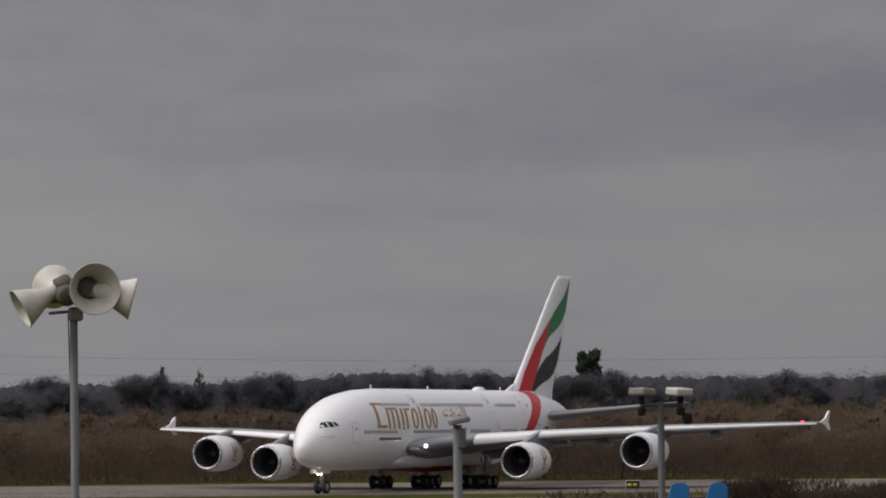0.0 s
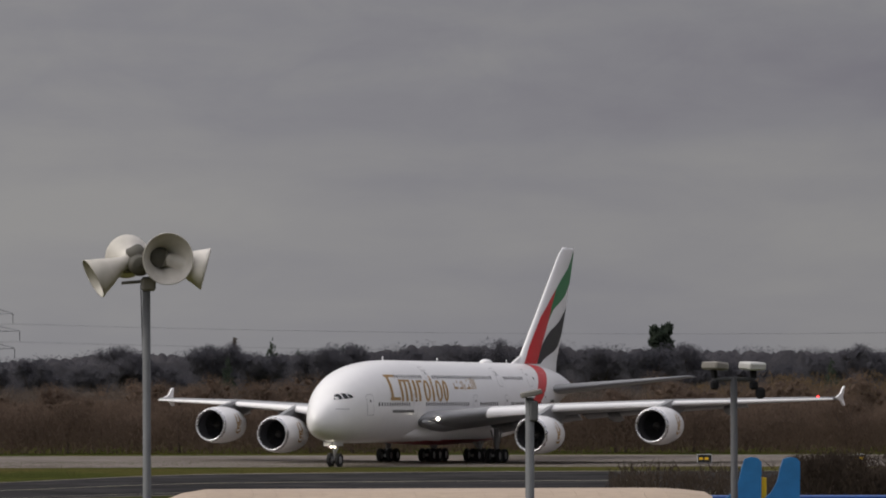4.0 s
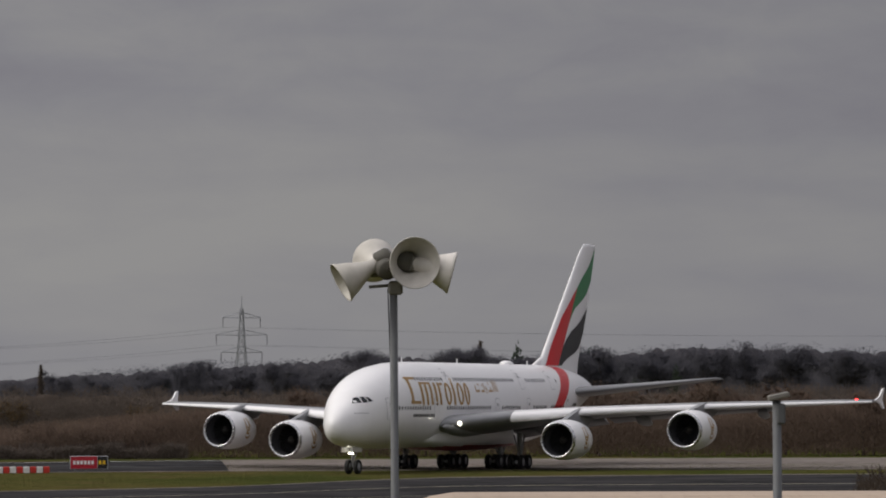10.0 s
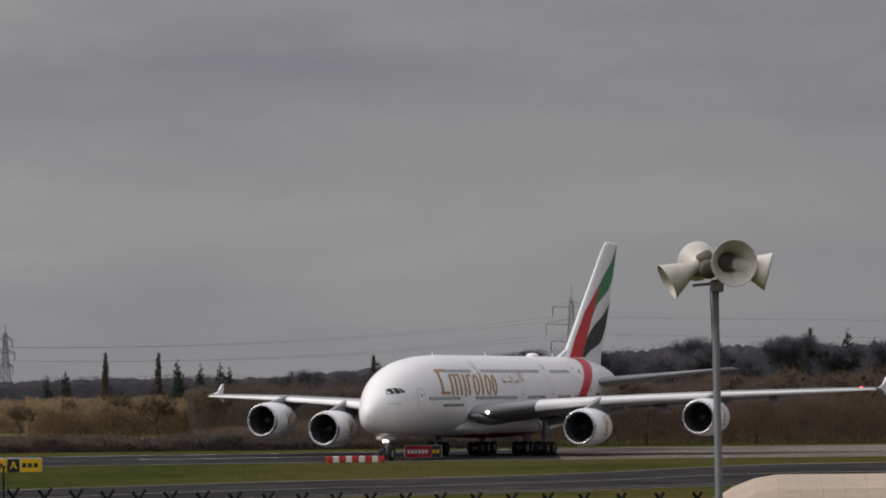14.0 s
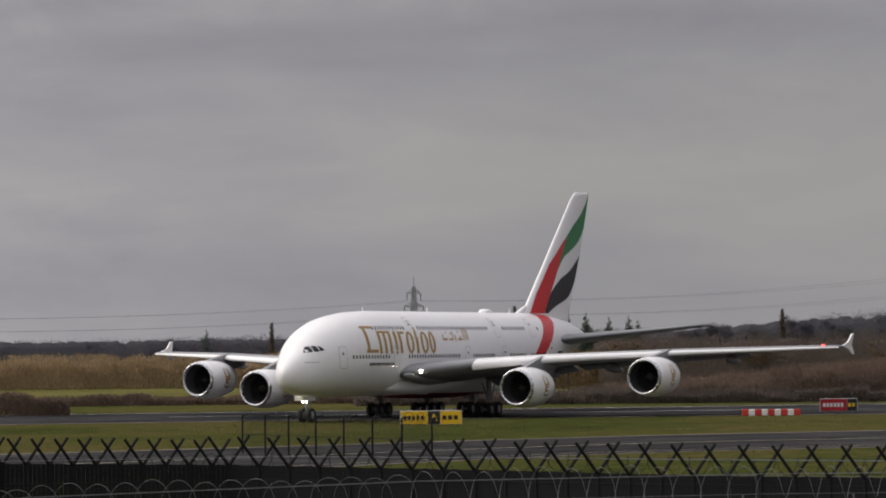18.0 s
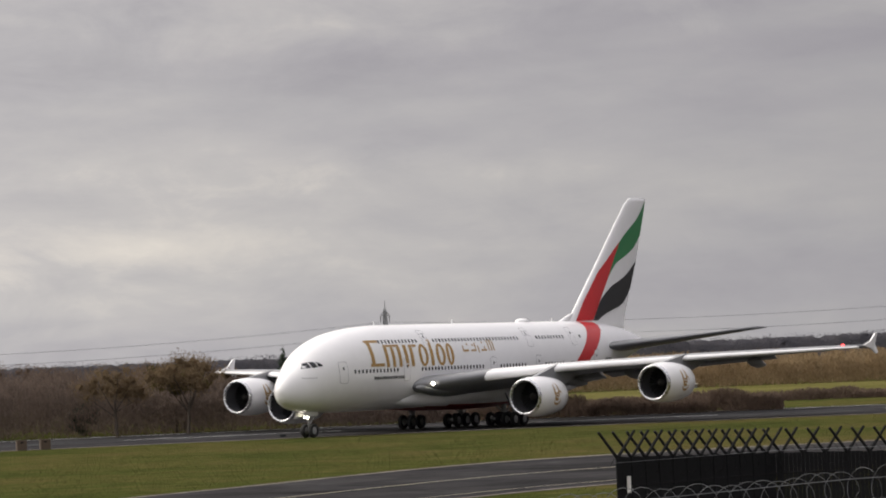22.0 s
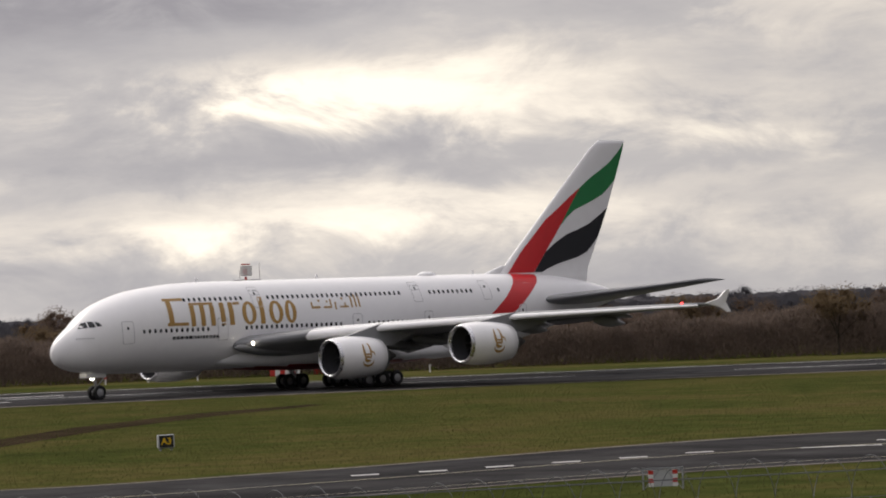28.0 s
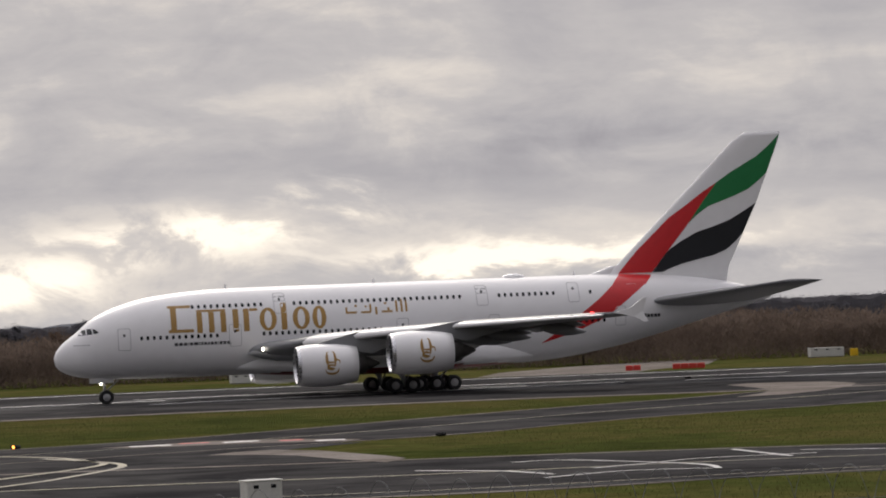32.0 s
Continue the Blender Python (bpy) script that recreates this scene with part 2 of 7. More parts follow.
LAMP_WHITE = glowing("landing_lamp_glow", (1.0, 0.93, 0.78), 8.0)
LAMP_RED = glowing("red_marker_glow", (1.0, 0.06, 0.06), 4.0)
LAMP_AMBER = glowing("amber_lamp_glow", (1.0, 0.35, 0.06), 5.0)

GRASS = ground_cover("winter_grass", [(0.033, 0.041, 0.013), (0.054, 0.064, 0.018), (0.083, 0.076, 0.026), (0.092, 0.071, 0.032)], 0.035, 3.0, 0.10, uneven=1.2)
ASPHALT = ground_cover("damp_asphalt", [(0.025, 0.024, 0.025), (0.035, 0.034, 0.035), (0.052, 0.050, 0.050)], 0.05, 5.0, 0.01, 0.05, 0.90, uneven=0.5)
CONCRETE = ground_cover("worn_concrete", [(0.13, 0.112, 0.098), (0.18, 0.158, 0.142), (0.24, 0.215, 0.195)], 0.08, 4.0, 0.01, 0.06, 0.85)
TRACK = ground_cover("worn_gravel_track", [(0.075, 0.062, 0.054), (0.105, 0.088, 0.076), (0.135, 0.115, 0.10)], 0.1, 4.0, 0.02)
SOIL = ground_cover("bare_soil", [(0.026, 0.020, 0.014), (0.042, 0.031, 0.020), (0.062, 0.046, 0.028)], 0.12, 3.0, 0.10)
LINE_WHITE = material("worn_white_line", (0.62, 0.61, 0.60), 0.5, grain=2.0, vary=0.15, spots=(0.35, 0.34, 0.34))
LINE_YELLOW = material("worn_yellow_line", (0.27, 0.24, 0.15), 0.6, grain=2.0, vary=0.15, spots=(0.18, 0.16, 0.12))

GALVANISED = material("galvanised_steel", (0.30, 0.31, 0.33), 0.55, 0.5, grain=5.0, vary=0.12)
STEEL_DARK = material("dark_painted_steel", (0.013, 0.013, 0.015), 0.75, 0.0, grain=6.0, vary=0.25, shine=0.15)
HORN_CREAM = material("weathered_cream_horn", (0.66, 0.63, 0.58), 0.5, grain=6.0, vary=0.12, spots=(0.30, 0.28, 0.23))
HORN_INSIDE = material("horn_throat", (0.20, 0.19, 0.16), 0.6, grain=6.0, vary=0.15)
HORN_DRIVER = material("dull_olive_driver", (0.075, 0.07, 0.055), 0.6, grain=6.0, vary=0.2)
CASE_DULL = material("weathered_lamp_housing", (0.20, 0.19, 0.17), 0.6, grain=6.0, vary=0.2)
CASE_WHITE = material("off_white_housing", (0.55, 0.55, 0.53), 0.5, grain=6.0, vary=0.1)
BLUE_BOARD = material("blue_painted_board", (0.015, 0.16, 0.40), 0.5, grain=5.0, vary=0.12)
BLUE_SHEET = material("blue_tarpaulin", (0.012, 0.065, 0.25), 0.5, grain=3.0, vary=0.2)
TIMBER = material("pale_timber_roof", (0.42, 0.33, 0.25), 0.7, grain=4.0, vary=0.15, stretch=(1, 6, 6))
TIMBER_DARK = material("dark_timber", (0.10, 0.07, 0.05), 0.8, grain=4.0, vary=0.2)
SIGN_RED = material("red_sign_face", (0.42, 0.012, 0.025), 0.5, grain=5.0, vary=0.08)
SIGN_BLACK = material("black_sign_face", (0.012, 0.012, 0.012), 0.5, grain=5.0, vary=0.1)
SIGN_YELLOW = material("yellow_sign_face", (0.75, 0.47, 0.01), 0.5, grain=5.0, vary=0.08)
SIGN_WHITE = material("white_lettering", (0.80, 0.80, 0.78), 0.5, grain=5.0, vary=0.04)
MARK_RED = material("red_marker_paint", (0.52, 0.03, 0.02), 0.55, grain=5.0, vary=0.1)
MARK_WHITE = material("white_marker_paint", (0.72, 0.71, 0.70), 0.55, grain=5.0, vary=0.06)
BOX_GREY = material("grey_cabinet_paint", (0.42, 0.43, 0.44), 0.5, grain=5.0, vary=0.08)
BRICK_WALL = material("red_brick_wall", (0.22, 0.09, 0.06), 0.85, grain=5.0, vary=0.15)
ROOF_SLATE = material("slate_roof", (0.06, 0.06, 0.07), 0.7, grain=5.0, vary=0.15)
WIRE = material("weathered_wire", (0.12, 0.125, 0.135), 0.7, 0.0, grain=6.0, vary=0.2)
MAST_DARK = material("dark_grey_mast_paint", (0.055, 0.057, 0.062), 0.6, 0.0, grain=5.0, vary=0.15)
POLE_GREY = material("dull_grey_pole", (0.12, 0.125, 0.13), 0.6, 0.3, grain=5.0, vary=0.15)
HANGAR = material("pale_hangar_sheet", (0.60, 0.60, 0.60), 0.5, grain=1.0, vary=0.06)
BARK = material("winter_bark", (0.060, 0.046, 0.036), 0.9, grain=3.0, vary=0.2)
# woods seen through air: the blue-grey haze is put into the base colour
HILL = material("haze_blue_wooded_hill", (0.055, 0.063, 0.080), 1.0, grain=0.06, vary=0.2)


def leafy(name, low, high):
    """Twig and leaf clumps: each island and each object its own tone."""
    m = bpy.data.materials.new(name)
    m.use_nodes = True
    n = Nodes(m.node_tree)
    geo = n.add("ShaderNodeNewGeometry").outputs["Random Per Island"]
    info = n.add("ShaderNodeObjectInfo").outputs["Random"]
    world_co = n.add("ShaderNodeNewGeometry").outputs["Position"]
    patch = n.noise(world_co, 0.035, 4.0, 0.6)
    tuft = n.noise(world_co, 0.24, 5.0, 0.65)
    f = n.math("ADD", n.math("MULTIPLY", geo, 0.4), n.math("ADD", n.math("MULTIPLY", info, 0.15), n.math("ADD", n.math("MULTIPLY", n.math("SUBTRACT", patch, 0.3), 0.9), n.math("MULTIPLY", n.math("SUBTRACT", tuft, 0.5), 1.2))))
    c = n.mix(n.math("MULTIPLY", f, 1.0, clamp=True), (*low, 1), (*high, 1))
    d = n.add("ShaderNodeBsdfDiffuse")
    n.link(c, d.inputs[0])
    tr = n.add("ShaderNodeBsdfTranslucent")
    n.link(c, tr.inputs[0])
    both = n.add("ShaderNodeMixShader")
    both.inputs[0].default_value = 0.45
    n.link(d.outputs[0], both.inputs[1])
    n.link(tr.outputs[0], both.inputs[2])
    o = n.add("ShaderNodeOutputMaterial")
    n.link(both.outputs[0], o.inputs[0])
    return m


TWIG_BROWN = leafy("brown_twigs", (0.105, 0.078, 0.064), (0.205, 0.15, 0.114))
TWIG_DARK = leafy("dark_twigs", (0.095, 0.08, 0.07), (0.175, 0.142, 0.12))
# far growth: the haze of distance is mixed into these two blue-grey colours
TWIG_FAR = leafy("haze_tinted_far_twigs", (0.08, 0.081, 0.097), (0.128, 0.124, 0.138))
WOOD_FAR = leafy("haze_tinted_far_crowns", (0.076, 0.075, 0.087), (0.13, 0.123, 0.131))
WOOD_MID = leafy("brown_grey_crowns", (0.08, 0.066, 0.058), (0.15, 0.12, 0.098))
TWIG_GOLD = leafy("golden_twigs", (0.2, 0.145, 0.085), (0.44, 0.33, 0.2))
TWIG_UMBER = leafy("umber_twigs", (0.102, 0.0816, 0.072), (0.228, 0.174, 0.1416))
TWIG_HEDGE = leafy("dark_hedge_twigs", (0.045, 0.036, 0.030), (0.10, 0.078, 0.062))
GRASS_BLADE = leafy("winter_grass_blades", (0.05, 0.06, 0.02), (0.13, 0.118, 0.05))
TWIG_OCHRE = leafy("ochre_twigs", (0.115, 0.084, 0.054), (0.225, 0.163, 0.098))
LEAF_OLIVE = leafy("olive_leaves", (0.045, 0.045, 0.018), (0.14, 0.11, 0.04))
LEAF_PINE = leafy("dark_pine_needles", (0.0405, 0.0567, 0.0446), (0.0891, 0.108, 0.0783))


# ---------------------------------------------------------------- mesh helpers
def mesh_from(name, verts, faces, mats, smooth=False, index=None):
    me = bpy.data.meshes.new(name)
    me.from_pydata([tuple(q) for q in verts], [], [tuple(int(k) for k in f) for f in faces])
    for m in (mats if isinstance(mats, (list, tuple)) else [mats]):
        me.materials.append(m)
    if smooth:
        me.polygons.foreach_set("use_smooth", [True] * len(me.polygons))
    if index is not None:
        me.polygons.foreach_set("material_index", index)
    me.update()
    return me


def part(name, bm, mat, parent=None, label="", smooth=False):
    """Links a bmesh as one mesh object, under parent where one is given."""
    me = bpy.data.meshes.new(name)
    bm.to_mesh(me)
    bm.free()
    me.materials.append(mat)
    if smooth:
        me.polygons.foreach_set("use_smooth", [True] * len(me.polygons))
    ob = new(name, me)
    ob.parent = parent
    return tagged(ob, label)


def box(bm, lo, hi, bevel=0.0, m=None):
    """A box between two corners, with bevelled edges, added to bm."""
    lo, hi = Vector(lo), Vector(hi)
    mat = Matrix.Translation((lo + hi) / 2) @ Matrix.Diagonal((*(hi - lo), 1))
    got = bmesh.ops.create_cube(bm, size=1, matrix=mat)
    verts = got["verts"]
    if bevel:
        edges = list({e for q in verts for e in q.link_edges})
        got = bmesh.ops.bevel(bm, geom=edges, offset=bevel, segments=1, affect="EDGES")
        verts = got["verts"]
    if m is not None:
        bmesh.ops.transform(bm, matrix=m, verts=list({q for q in verts}))
    return verts


def rod(bm, a, b, r, r2=None, n=8):
    """A round or tapered bar from a to b."""
    a, b = Vector(a), Vector(b)
    d = b - a
    m = Matrix.Translation((a + b) / 2) @ d.to_track_quat("Z", "Y").to_matrix().to_4x4()
    return bmesh.ops.create_cone(bm, cap_ends=True, segments=n, radius1=r, radius2=r if r2 is None else r2, depth=d.length, matrix=m)["verts"]


def lathe(bm, profile, n=24, m=None, close=False):
    """Turns a profile of (along, radius) about the x axis."""
    rings = []
    for x, r in profile:
        rings.append([bm.verts.new((x, r * math.cos(2 * math.pi * k / n), r * math.sin(2 * math.pi * k / n))) for k in range(n)])
    for p, q in zip(rings, rings[1:]):
        for k in range(n):
            bm.faces.new((p[k], p[(k + 1) % n], q[(k + 1) % n], q[k]))
    if close:
        bm.faces.new(rings[0][::-1])
        bm.faces.new(rings[-1])
    if m is not None:
        bmesh.ops.transform(bm, matrix=m, verts=[v for ring in rings for v in ring])
    bmesh.ops.recalc_face_normals(bm, faces=bm.faces[:])
    return rings


def thing(name, label, category, m=None, group="", kind=""):
    """An Empty at a thing's base."""
    ob = new(name)
    ob.empty_display_size = 0.3
    if m is not None:
        ob.matrix_world = m
    return tagged(ob, label, category, group, kind)



# ---------------------------------------------------------------- ground
ground = tagged(new("ground", mesh_from("ground", [(-4000, -4000, 0), (4000, -4000, 0), (4000, 4000, 0), (-4000, 4000, 0)], [(0, 1, 2, 3)], GRASS)), "damp winter grass of the airfield, patchy green and brown", "grass", kind="structure")



# ---------------------------------------------------------------- woods
def twig_cloud(rng, count, lobes, size, flat=0.5, inner=0.3):
    """Small crossed slivers strewn through overlapping lobes: an uneven crown with gaps. Lobes: x, y, z, radius."""
    lobes = np.array(lobes)
    pick = rng.choice(len(lobes), count, p=lobes[:, 3] ** 2 / (lobes[:, 3] ** 2).sum())
    d = rng.normal(size=(count, 3))
    d /= np.linalg.norm(d, axis=1)[:, None]
    r = inner + (1.04 - inner) * rng.random(count) ** 0.8
    at = lobes[pick, :3] + d * (r * lobes[pick, 3])[:, None] * np.array([1, 1, 0.85])
    u = rng.normal(size=(count, 3)) + d * 0.7
    u[:, 2] = np.abs(u[:, 2]) + 0.35
    u /= np.linalg.norm(u, axis=1)[:, None]
    v = np.cross(u, rng.normal(size=(count, 3)))
    v /= np.linalg.norm(v, axis=1)[:, None]
    s = size * (0.5 + rng.random(count))[:, None]
    a, b, c = at + u * s, at - u * s * 0.6 + v * s * flat, at - u * s * 0.6 - v * s * flat
    verts = np.stack([a, b, c], 1).reshape(-1, 3)
    return verts, np.arange(3 * count).reshape(-1, 3)


def clump_cloud(rng, lobes, core=0.82):
    """Lumpy solid hearts of dense growth, one for each lobe."""
    bm = bmesh.new()
    bmesh.ops.create_icosphere(bm, subdivisions=1, radius=1)
    base = np.array([v.co[:] for v in bm.verts])
    tri = np.array([[v.index for v in f.verts] for f in bm.faces])
    bm.free()
    lobes = np.array(lobes)
    m = len(lobes)
    k = core * (0.25 + 1.0 * rng.random((m, len(base), 1)))
    verts = lobes[:, None, :3] + base[None] * k * lobes[:, None, 3:4] * np.array([1, 1, 0.9])
    faces = tri[None] + (np.arange(m) * len(base))[:, None, None]
    return verts.reshape(-1, 3), faces.reshape(-1, 3)


def limbs(rng, height, spread, count, trunk):
    """A tapered trunk with forked limbs, as slim three-sided rods."""
    verts, faces = [], []

    def stick(a, b, r0, r1):
        a, b = np.array(a), np.array(b)
        d = (b - a) / max(1e-6, np.linalg.norm(b - a))
        p = np.cross(d, (0.3, 0.8, 0.52))
        p /= np.linalg.norm(p)
        q = np.cross(d, p)
        i = len(verts)
        for o, r in ((a, r0), (b, r1)):
            for k in range(4):
                t = math.pi / 2 * k
                verts.append(o + r * (math.cos(t) * p + math.sin(t) * q))
        for k in range(4):
            faces.append((i + k, i + (k + 1) % 4, i + 4 + (k + 1) % 4, i + 4 + k))

    fork = np.array((rng.normal() * 0.2, rng.normal() * 0.2, height * 0.38))
    stick((0, 0, -0.3), fork, trunk, trunk * 0.7)
    tips = []
    for k in range(count):
        az, up = 2 * math.pi * (k + rng.random()) / count, 0.35 + 0.6 * rng.random()
        end = fork + np.array((math.cos(az) * spread * (1.1 - up * 0.6), math.sin(az) * spread * (1.1 - up * 0.6), height * 0.58 * up))
        stick(fork * (0.7 + 0.3 * rng.random()), end, trunk * 0.45, trunk * 0.12)
        for j in range(4):
            t = 0.35 + 0.6 * rng.random()
            s = fork + (end - fork) * t
            e = s + np.array((rng.normal(), rng.normal(), 0.7 + 0.5 * rng.random())) * spread * 0.33
            stick(s, e, trunk * 0.16, trunk * 0.04)
            tips.append(e)
        tips.append(end)
    return np.array(verts), faces, np.array(tips)


def tree_parts(seed, height, spread, count, twig, mat, flat=0.10, trunk=0.35, core=0.0, lobe=0.22):
    rng = np.random.default_rng(seed)
    tv, tf, tips = limbs(rng, height, spread, 7, trunk)
    lobes = [(*t, spread * (lobe + 0.16 * rng.random())) for t in tips]
    cv, cf = twig_cloud(rng, count, lobes, twig, flat)
    if core:
        kv, kf = clump_cloud(rng, lobes, core)
        cf = np.concatenate([cf, kf + len(cv)])
        cv = np.concatenate([cv, kv])
    return mesh_from("trunk", tv, tf, BARK), mesh_from("crown", cv, cf, mat)


def conifer_parts(seed, height, spread, count, mat, top=0.05, sway=0.45):
    rng = np.random.default_rng(seed)
    lobes = []
    for k in range(60):
        t = 0.08 + 0.92 * k / 59
        r = spread * (1 - t) ** 0.7 * (0.8 + 0.4 * rng.random()) + top
        a = rng.random() * 6.28
        lobes.append((math.cos(a) * r * sway, math.sin(a) * r * sway, t * height, max(0.2, r * 0.6)))
    cv, cf = twig_cloud(rng, count, lobes, 0.35, 0.35)
    tv, tf, _ = limbs(rng, height * 0.7, spread * 0.3, 3, height * 0.02)
    return mesh_from("trunk", tv, tf, BARK), mesh_from("crown", cv, cf, mat)


def dome_parts(seed, height, spread, count, mat, middle=0.72, reach=0.22):
    """A round-headed evergreen on a bare stem."""
    rng = np.random.default_rng(seed)
    lobes = []
    for k in range(40):
        d = rng.normal(size=3)
        d *= rng.random() ** 0.33 / np.linalg.norm(d)
        lobes.append((d[0] * spread * 0.75, d[1] * spread * 0.75, height * middle + d[2] * height * reach, spread * (0.2 + 0.12 * rng.random())))
    cv, cf = twig_cloud(rng, count, lobes, 0.35, 0.35)
    tv, tf, _ = limbs(rng, height * 0.8, spread * 0.5, 4, height * 0.025)
    return mesh_from("trunk", tv, tf, BARK), mesh_from("crown", cv, cf, mat)


def plant(name, meshes, x, y, scale, turn, label, category="tree", group=""):
    """A tree: its trunk and its crown, under one base."""
    ob = thing(name, label, category, Matrix.Translation((x, y, 0)) @ Matrix.Rotation(turn, 4, "Z") @ Matrix.Scale(scale, 4), group)
    for nm, me in zip(("trunk", "crown"), meshes):
        p = new(nm, me)
        p.parent = ob
    return ob


def bearing(deg, dist):
    return dist * math.sin(radians(deg)), dist * math.cos(radians(deg))


def thicket(name, mat, label, deg0, deg1, near, far, tall, count, size, seed, crest=None, bumps=0.3, thin=0.13, floor=0.0, taper=(0.0, 0.0)):
    """A belt of bare growth too dense to count: upright slivers of stem and twig under an uneven top."""
    rng = np.random.default_rng(seed)
    deg = deg0 + (deg1 - deg0) * rng.random(count)
    dist = near + (far - near) * rng.random(count) ** 1.7
    xs, ys = dist * np.sin(np.radians(deg)), dist * np.cos(np.radians(deg))
    if crest is not None:
        tall = 6.65 + (np.interp(deg, crest[:, 0], crest[:, 1]) - 6.65) * dist / 900
    # each plant is a dome about its own stem; stems stand on a jittered grid
    cell = 4.2 if crest is None else 8.0
    gx, gy = np.floor(xs / cell), np.floor(ys / cell)

    def hashed(k):
        q = np.sin(gx * 127.1 + gy * 311.7 + k * 74.7 + seed) * 43758.5453
        return q - np.floor(q)

    px, py = (gx + 0.25 + 0.5 * hashed(1)) * cell, (gy + 0.25 + 0.5 * hashed(2)) * cell
    off = np.hypot(xs - px, ys - py) / cell
    wide = np.array([noise.noise((x * 0.018, y * 0.018, seed)) for x, y in zip(xs[::40], ys[::40])])
    order = np.argsort(deg[::40])
    broad = np.interp(deg, deg[::40][order], np.convolve(wide[order], np.ones(9) / 9, "same"))
    h = tall * (1 - bumps + bumps * (0.85 * hashed(3) + 0.40 * np.maximum(0, 1 - 1.6 * off**2)) + 0.35 * bumps * broad)
    for width, off_end in zip(taper, (deg - deg0, deg1 - deg)):
        if width:
            h = h * np.clip(0.18 + 0.82 * (off_end / width) ** 0.8 + 0.22 * (hashed(5) - 0.5), 0.1, 1.0)
    h = np.maximum(h, 0.4)
    zs = floor + (h - floor) * rng.random(count) ** 0.62
    lean = 0.6 if crest is None else 1.6
    up = np.stack([rng.normal(size=count) * lean, rng.normal(size=count) * lean, np.ones(count)], 1)
    up /= np.linalg.norm(up, axis=1)[:, None]
    side = np.cross(up, rng.normal(size=(count, 3)))
    side /= np.linalg.norm(side, axis=1)[:, None]
    ln = (size * (0.5 + rng.random(count)))[:, None]
    at = np.stack([xs, ys, zs], 1)
    a, b, c = at + up * ln * 0.5, at - up * ln * 0.5 + side * ln * thin, at - up * ln * 0.5 - side * ln * thin
    v = np.stack([a, b, c], 1).reshape(-1, 3)
    v[:, 2] = np.maximum(v[:, 2], -0.05)
    f = np.arange(3 * count).reshape(-1, 3)
    me = bpy.data.meshes.new(name)
    me.vertices.add(len(v))
    me.vertices.foreach_set("co", v.ravel())
    me.loops.add(len(f) * 3)
    me.loops.foreach_set("vertex_index", f.ravel().astype(np.int32))
    me.polygons.add(len(f))
    me.polygons.foreach_set("loop_start", np.arange(0, len(f) * 3, 3, dtype=np.int32))
    me.materials.append(mat)
    me.update(calc_edges=True)
    return tagged(new(name, me), label, "scrub", kind="stuff")



def canopy(name, mat, label, deg0, deg1, near, far, tall, crown, seed, crest=None, step=0.6, low=0.84):
    """A closed wood seen from outside: the rounded tops of many crowns, row behind row, down to the ground in front."""
    cols = int(radians(deg1 - deg0) * near / step) + 1
    deg = np.linspace(deg0, deg1, cols)
    dist = np.linspace(near, far, int((far - near) / (step * 2.0)) + 1)
    dd, rr = np.meshgrid(np.radians(deg), dist)
    x, y = rr * np.sin(dd), rr * np.cos(dd)
    top = np.full(x.shape, 0.0)
    cx, cy = np.floor(x / crown), np.floor(y / crown)

    def hashed(a, b, k):
        q = np.sin(a * 127.1 + b * 311.7 + k * 74.7 + seed) * 43758.5453
        return q - np.floor(q)

    for i in (-1, 0, 1):
        for j in (-1, 0, 1):
            a, b = cx + i, cy + j
            px, py = (a + hashed(a, b, 1)) * crown, (b + hashed(a, b, 2)) * crown
            r2 = ((x - px) ** 2 + (y - py) ** 2) / (crown * (0.5 + 0.45 * hashed(a, b, 4))) ** 2
            h = low + (1.04 - low) * hashed(a, b, 3) ** 1.3
            top = np.maximum(top, h * np.sqrt(np.maximum(0.0, 1 - 0.85 * np.minimum(r2, 1.15))))
    rough = np.sin(x * 0.23 + 3 * np.sin(y * 0.09)) * np.sin(y * 0.29 + 2 * np.sin(x * 0.11)) * 0.02
    height = tall
    if crest is not None:
        height = 6.65 + (np.interp(np.degrees(dd), crest[:, 0], crest[:, 1]) - 6.65) * rr / 900
    z = height * (np.maximum(top, low * 0.93) + rough)
    x = np.concatenate([x[:1], x])
    y = np.concatenate([y[:1], y])
    z = np.concatenate([np.full((1, cols), -0.2), z])
    rows = len(x)
    v = np.stack([x, y, z], -1).reshape(-1, 3)
    k = (np.arange(rows - 1)[:, None] * cols + np.arange(cols - 1)[None]).ravel()
    f = np.stack([k, k + 1, k + cols + 1, k + cols], 1)
    me = bpy.data.meshes.new(name)
    me.vertices.add(len(v))
    me.vertices.foreach_set("co", v.ravel())
    me.loops.add(len(f) * 4)
    me.loops.foreach_set("vertex_index", f.ravel().astype(np.int32))
    me.polygons.add(len(f))
    me.polygons.foreach_set("loop_start", np.arange(0, len(f) * 4, 4, dtype=np.int32))
    me.materials.append(mat)
    me.update(calc_edges=True)
    return tagged(new(name, me), label, "woodland", kind="stuff")


